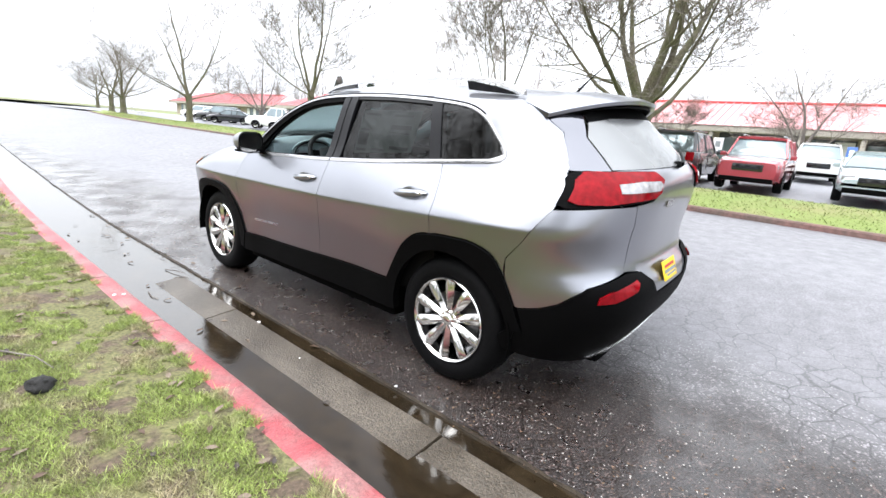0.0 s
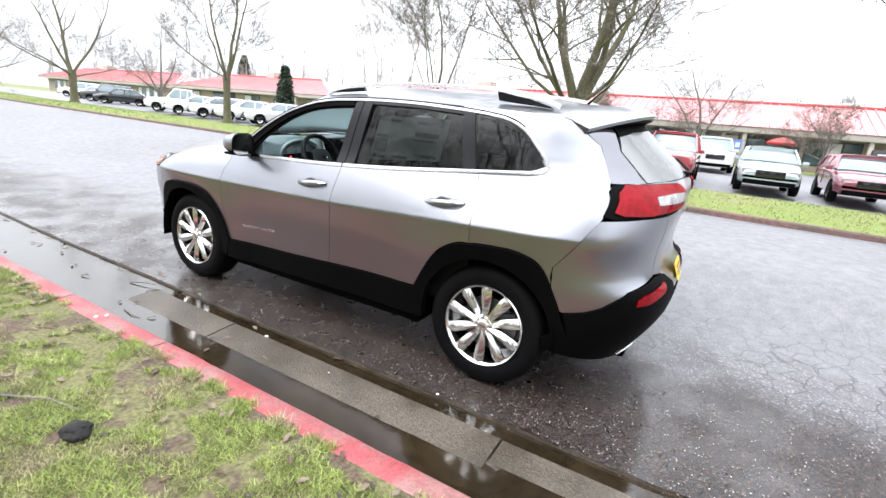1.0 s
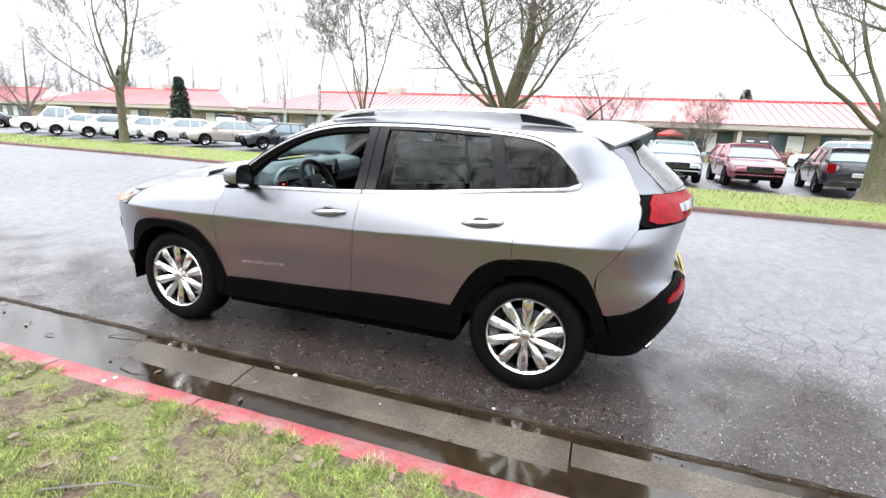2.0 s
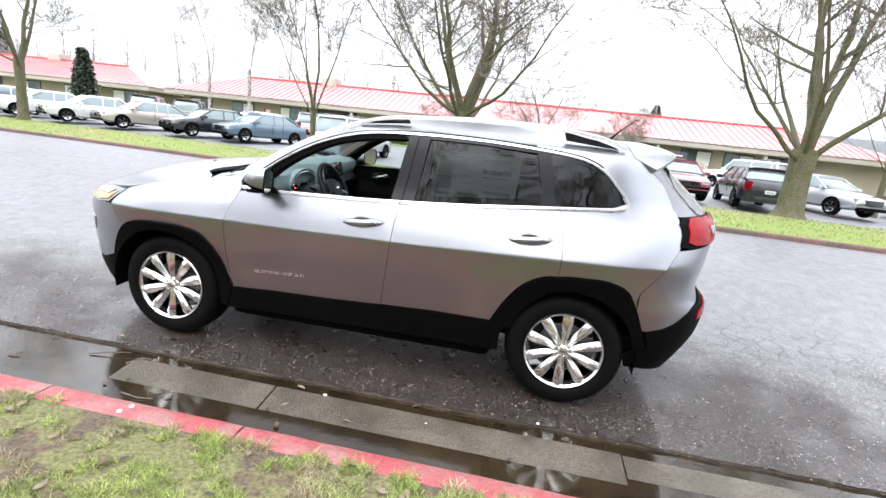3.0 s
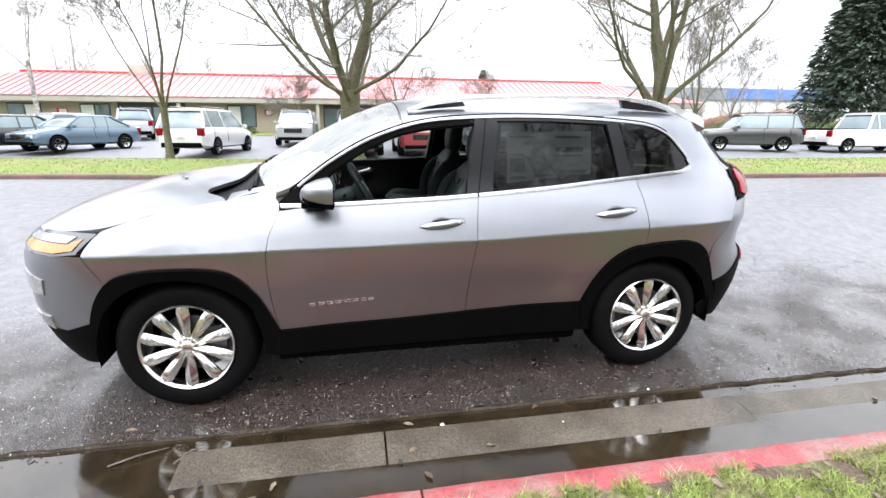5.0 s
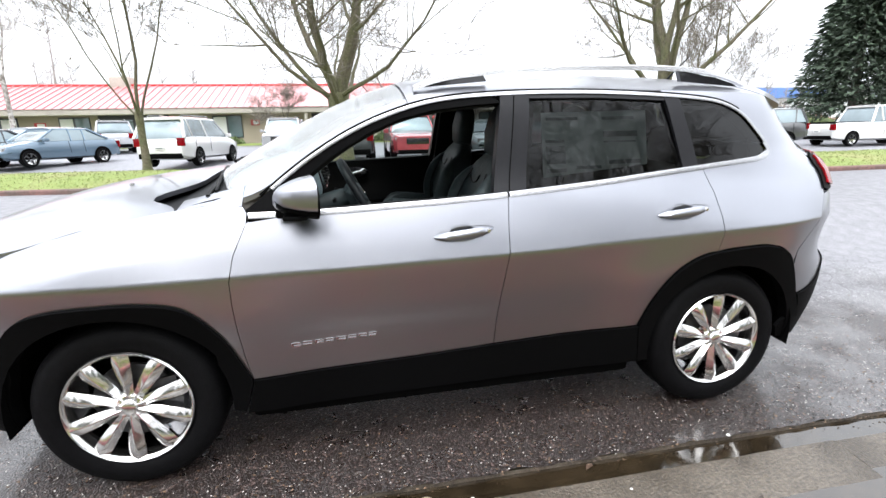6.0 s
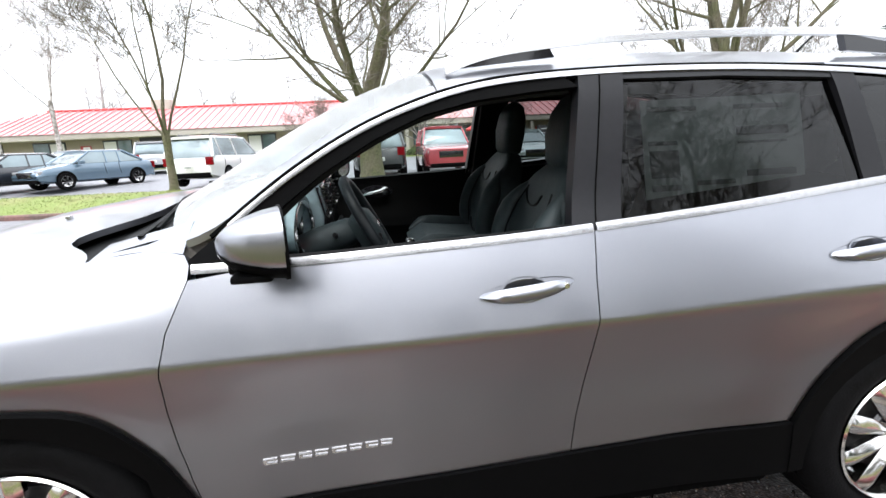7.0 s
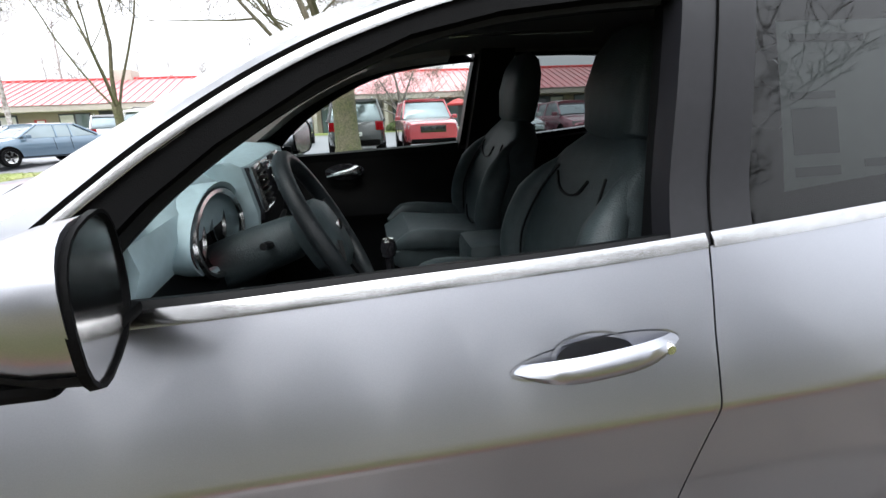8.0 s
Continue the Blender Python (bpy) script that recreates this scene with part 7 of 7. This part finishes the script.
def blades(n, x0, x1, y0, y1, tall, wide, seed, far_side=False, bare=.0):
    r = np.random.RandomState(seed)
    x, y = r.uniform(x0, x1, n), r.uniform(y0, y1, n)
    keep = np.array([.6 * noise.noise((a * 1.7, b * 1.7, 0)) + .8 * noise.noise((a * 6.5, b * 6.5, 4)) + .3 * noise.noise((a * 15, b * 15, 7)) > bare for a, b in zip(x, y)])
    x, y = x[keep], y[keep]
    n = len(x)
    if far_side:
        y = y + np.array([far_kerb(a) for a in x])
        z = verge_height(x, y)
    else:
        q = np.array([near_shift(a) for a in x])
        z = np.interp(y, [-12, -6, -3.2, -2.3, -1.8], [.14, .13, .125, .105, .085])
        y = y + q
    a = r.uniform(0, 2 * np.pi, n)
    h = tall * r.uniform(.35, 1.0, n) ** 1.3
    lean = r.uniform(.3, 1.6, n)
    b = r.uniform(0, 2 * np.pi, n)
    base = np.stack([x, y, z - .004], 1)
    side = np.stack([np.cos(a), np.sin(a), 0 * a], 1) * (wide * r.uniform(.6, 1.3, n))[:, None]
    tip = base + np.stack([np.cos(b) * lean * h, np.sin(b) * lean * h, h], 1)
    pts = np.stack([base - side, base + side, tip], 1)
    if far_side:
        c = np.array(PIVOT)
        pts = c + (pts - c) * np.interp(pts[..., 1:2], [9, 14, 20, 40], [.64, .64, .60, .58])
    return pts


scatter("grass_near", np.concatenate([blades(430000, -4.2, 2.6, -3.5, -1.87, .027, .0022, 1, bare=-.16), blades(90000, -4.2, 2.6, -3.5, -1.87, .042, .0022, 11, bare=.12), blades(9000, -4.2, 2.6, -1.98, -1.87, .05, .0025, 12, bare=-.05), blades(26000, -14, -4.2, -4.2, -1.87, .055, .007, 2, bare=-.3), blades(9000, 2.6, 6, -3.5, -1.87, .05, .006, 3, bare=-.3)]), "blade", "short mossy winter grass with thin patches", "grass")
scatter("grass_far", np.concatenate([blades(42000, -26, 26, .2, 4.6, .06, .014, 5, True, -.35), blades(16000, -80, -26, .2, 4.6, .09, .03, 6, True, -.35)]), "blade_far", "short grass on the far verge", "grass")


def leaf_mesh(seed, size):
    """A curled dead leaf, pointed and a little folded."""
    r = random.Random(seed)
    bm = bmesh.new()
    rows = []
    for u in (-1, -.6, -.15, .3, .7, 1):
        w = .42 * (1 - abs(u) ** 2.2) * (1 + .25 * r.uniform(-1, 1))
        c = .12 * math.cos(u * 2 + r.uniform(-.4, .4))
        rows.append([bm.verts.new((u * size, s * w * size, (c + .16 * abs(s)) * size + .004)) for s in (-1, 0, 1)])
    for a, b in zip(rows, rows[1:]):
        for i in (0, 1):
            bm.faces.new((a[i], a[i + 1], b[i + 1], b[i]))
    me = bpy.data.meshes.new("dead_leaf")
    bm.to_mesh(me)
    bm.free()
    me.shade_smooth()
    return me


tones = [mat("dead_leaf_brown", (.10, .06, .038), .7, 0, .3, 60), mat("dead_leaf_grey", (.20, .15, .11), .75, 0, .3, 60), mat("dead_leaf_dark", (.045, .032, .025), .6, 0, .3, 60)]
leaf_shapes = []
for k in range(6):
    me = leaf_mesh(k, (.024, .029, .020, .032, .026, .022)[k])
    me.materials.append(tones[k % 3])
    leaf_shapes.append(me)
r = random.Random(5)
for k in range(290):
    ob = new("dead_leaf", leaf_shapes[r.randrange(6)])
    x, y = r.uniform(-4.5, 2.6), r.uniform(-3.4, -1.90) if k < 255 else r.uniform(-1.6, -.95)
    z = float(np.interp(y, [-12, -6, -3.2, -2.3, -1.95, -1.88, -1.76, -1.70], [.145, .135, .130, .112, .098, .095, .092, -.030]))
    if y > -1.6:
        z = -.028 if y < -1.12 else -.006
    ob.matrix_world = pose(x, y + near_shift(x), z, r.uniform(-14, 14), r.uniform(-14, 14), r.uniform(0, 360))
    tagged(ob, "small curled dead leaf lying on the wet ground", "leaf", "dead leaves")
# grit and leaf crumbs on the road beside the car
rr = np.random.RandomState(9)
n = 2600
cx, cy = rr.uniform(-3.2, 4.0, n), -1.14 + np.abs(rr.normal(0, .55, n))
sz = rr.uniform(.003, .011, n)
ang = rr.uniform(0, 6.283, n)
tri = np.stack([np.stack([cx + sz * np.cos(ang + k * 2.1), cy + sz * np.sin(ang + k * 2.1) * rr.uniform(.4, 1, n), np.interp(cy, *ROAD_Z) + .004 + (.004 if k else 0)], 1) for k in range(3)], 1)
scatter("road_crumbs", tri, "leaf", "leaf crumbs and grit on the wet road", "debris")
pale = mat("pale_grit", (.45, .43, .40), .6, 0, .2, 60)
M["grit"] = pale
n = 7000
cx, cy = rr.uniform(-3.6, 5.0, n), -1.10 + np.abs(rr.normal(0, 1.0, n))
sz = rr.uniform(.0015, .0055, n)
ang = rr.uniform(0, 6.283, n)
tri = np.stack([np.stack([cx + sz * np.cos(ang + k * 2.1), cy + sz * np.sin(ang + k * 2.1), np.interp(cy, *ROAD_Z) + .004 + (.003 if k else 0)], 1) for k in range(3)], 1)
scatter("road_grit", tri, "grit", "pale grit on the wet road", "debris")
bm = bmesh.new()
bmesh.ops.create_icosphere(bm, subdivisions=3, radius=.05)
for v in bm.verts:
    v.co *= 1 + .45 * noise.noise(v.co * 22) + .2 * noise.noise(v.co * 60)
    v.co.z *= .62
clod = tagged(part("soil_clod", bm, mat("black_soil", (.012, .011, .010), .85, 0, .3, 60, .6, 90)), "black lump of soil lying on the grass", "soil")
clod.matrix_world = pose(.36, -2.46, .142, 0, 0, 30)
for k, (x, y, z, s) in enumerate(((-.023, -1.213, -.012, .013), (.62, -1.30, -.008, .006), (-.80, -1.80, .094, .012), (-.82, -1.85, .094, .013), (1.25, -1.1, .002, .009))):
    bm = bmesh.new()
    bmesh.ops.create_icosphere(bm, subdivisions=2, radius=s)
    for v in bm.verts:
        v.co *= 1 + .3 * noise.noise(v.co * 90 + Vector((k, 0, 0)))
        v.co.z *= .5
    p = tagged(part("pebble", bm, "white"), "small pale pebble lying by the kerb", "pebble", "pebbles")
    p.matrix_world = Matrix.Translation((x, y, z))
for k, (a, b, c) in enumerate((((-1.62, -1.24, -.024), (-1.50, -1.20, -.01), (-1.38, -1.16, -.012)), ((-1.32, -1.28, -.018), (-1.26, -1.21, -.004), (-1.2, -1.2, -.006)), ((-1.10, -1.55, -.026), (-.98, -1.57, -.024), (-.9, -1.55, -.026)), ((-.2, -2.55, .13), (.02, -2.42, .135), (.2, -2.38, .13)))):
    p = tagged(part("fallen_twig", tube(bmesh.new(), [a, b, c], [.005, .004, .002], 5), "bark_grey"), "short fallen twig lying on the wet ground", "twig", "fallen twigs")
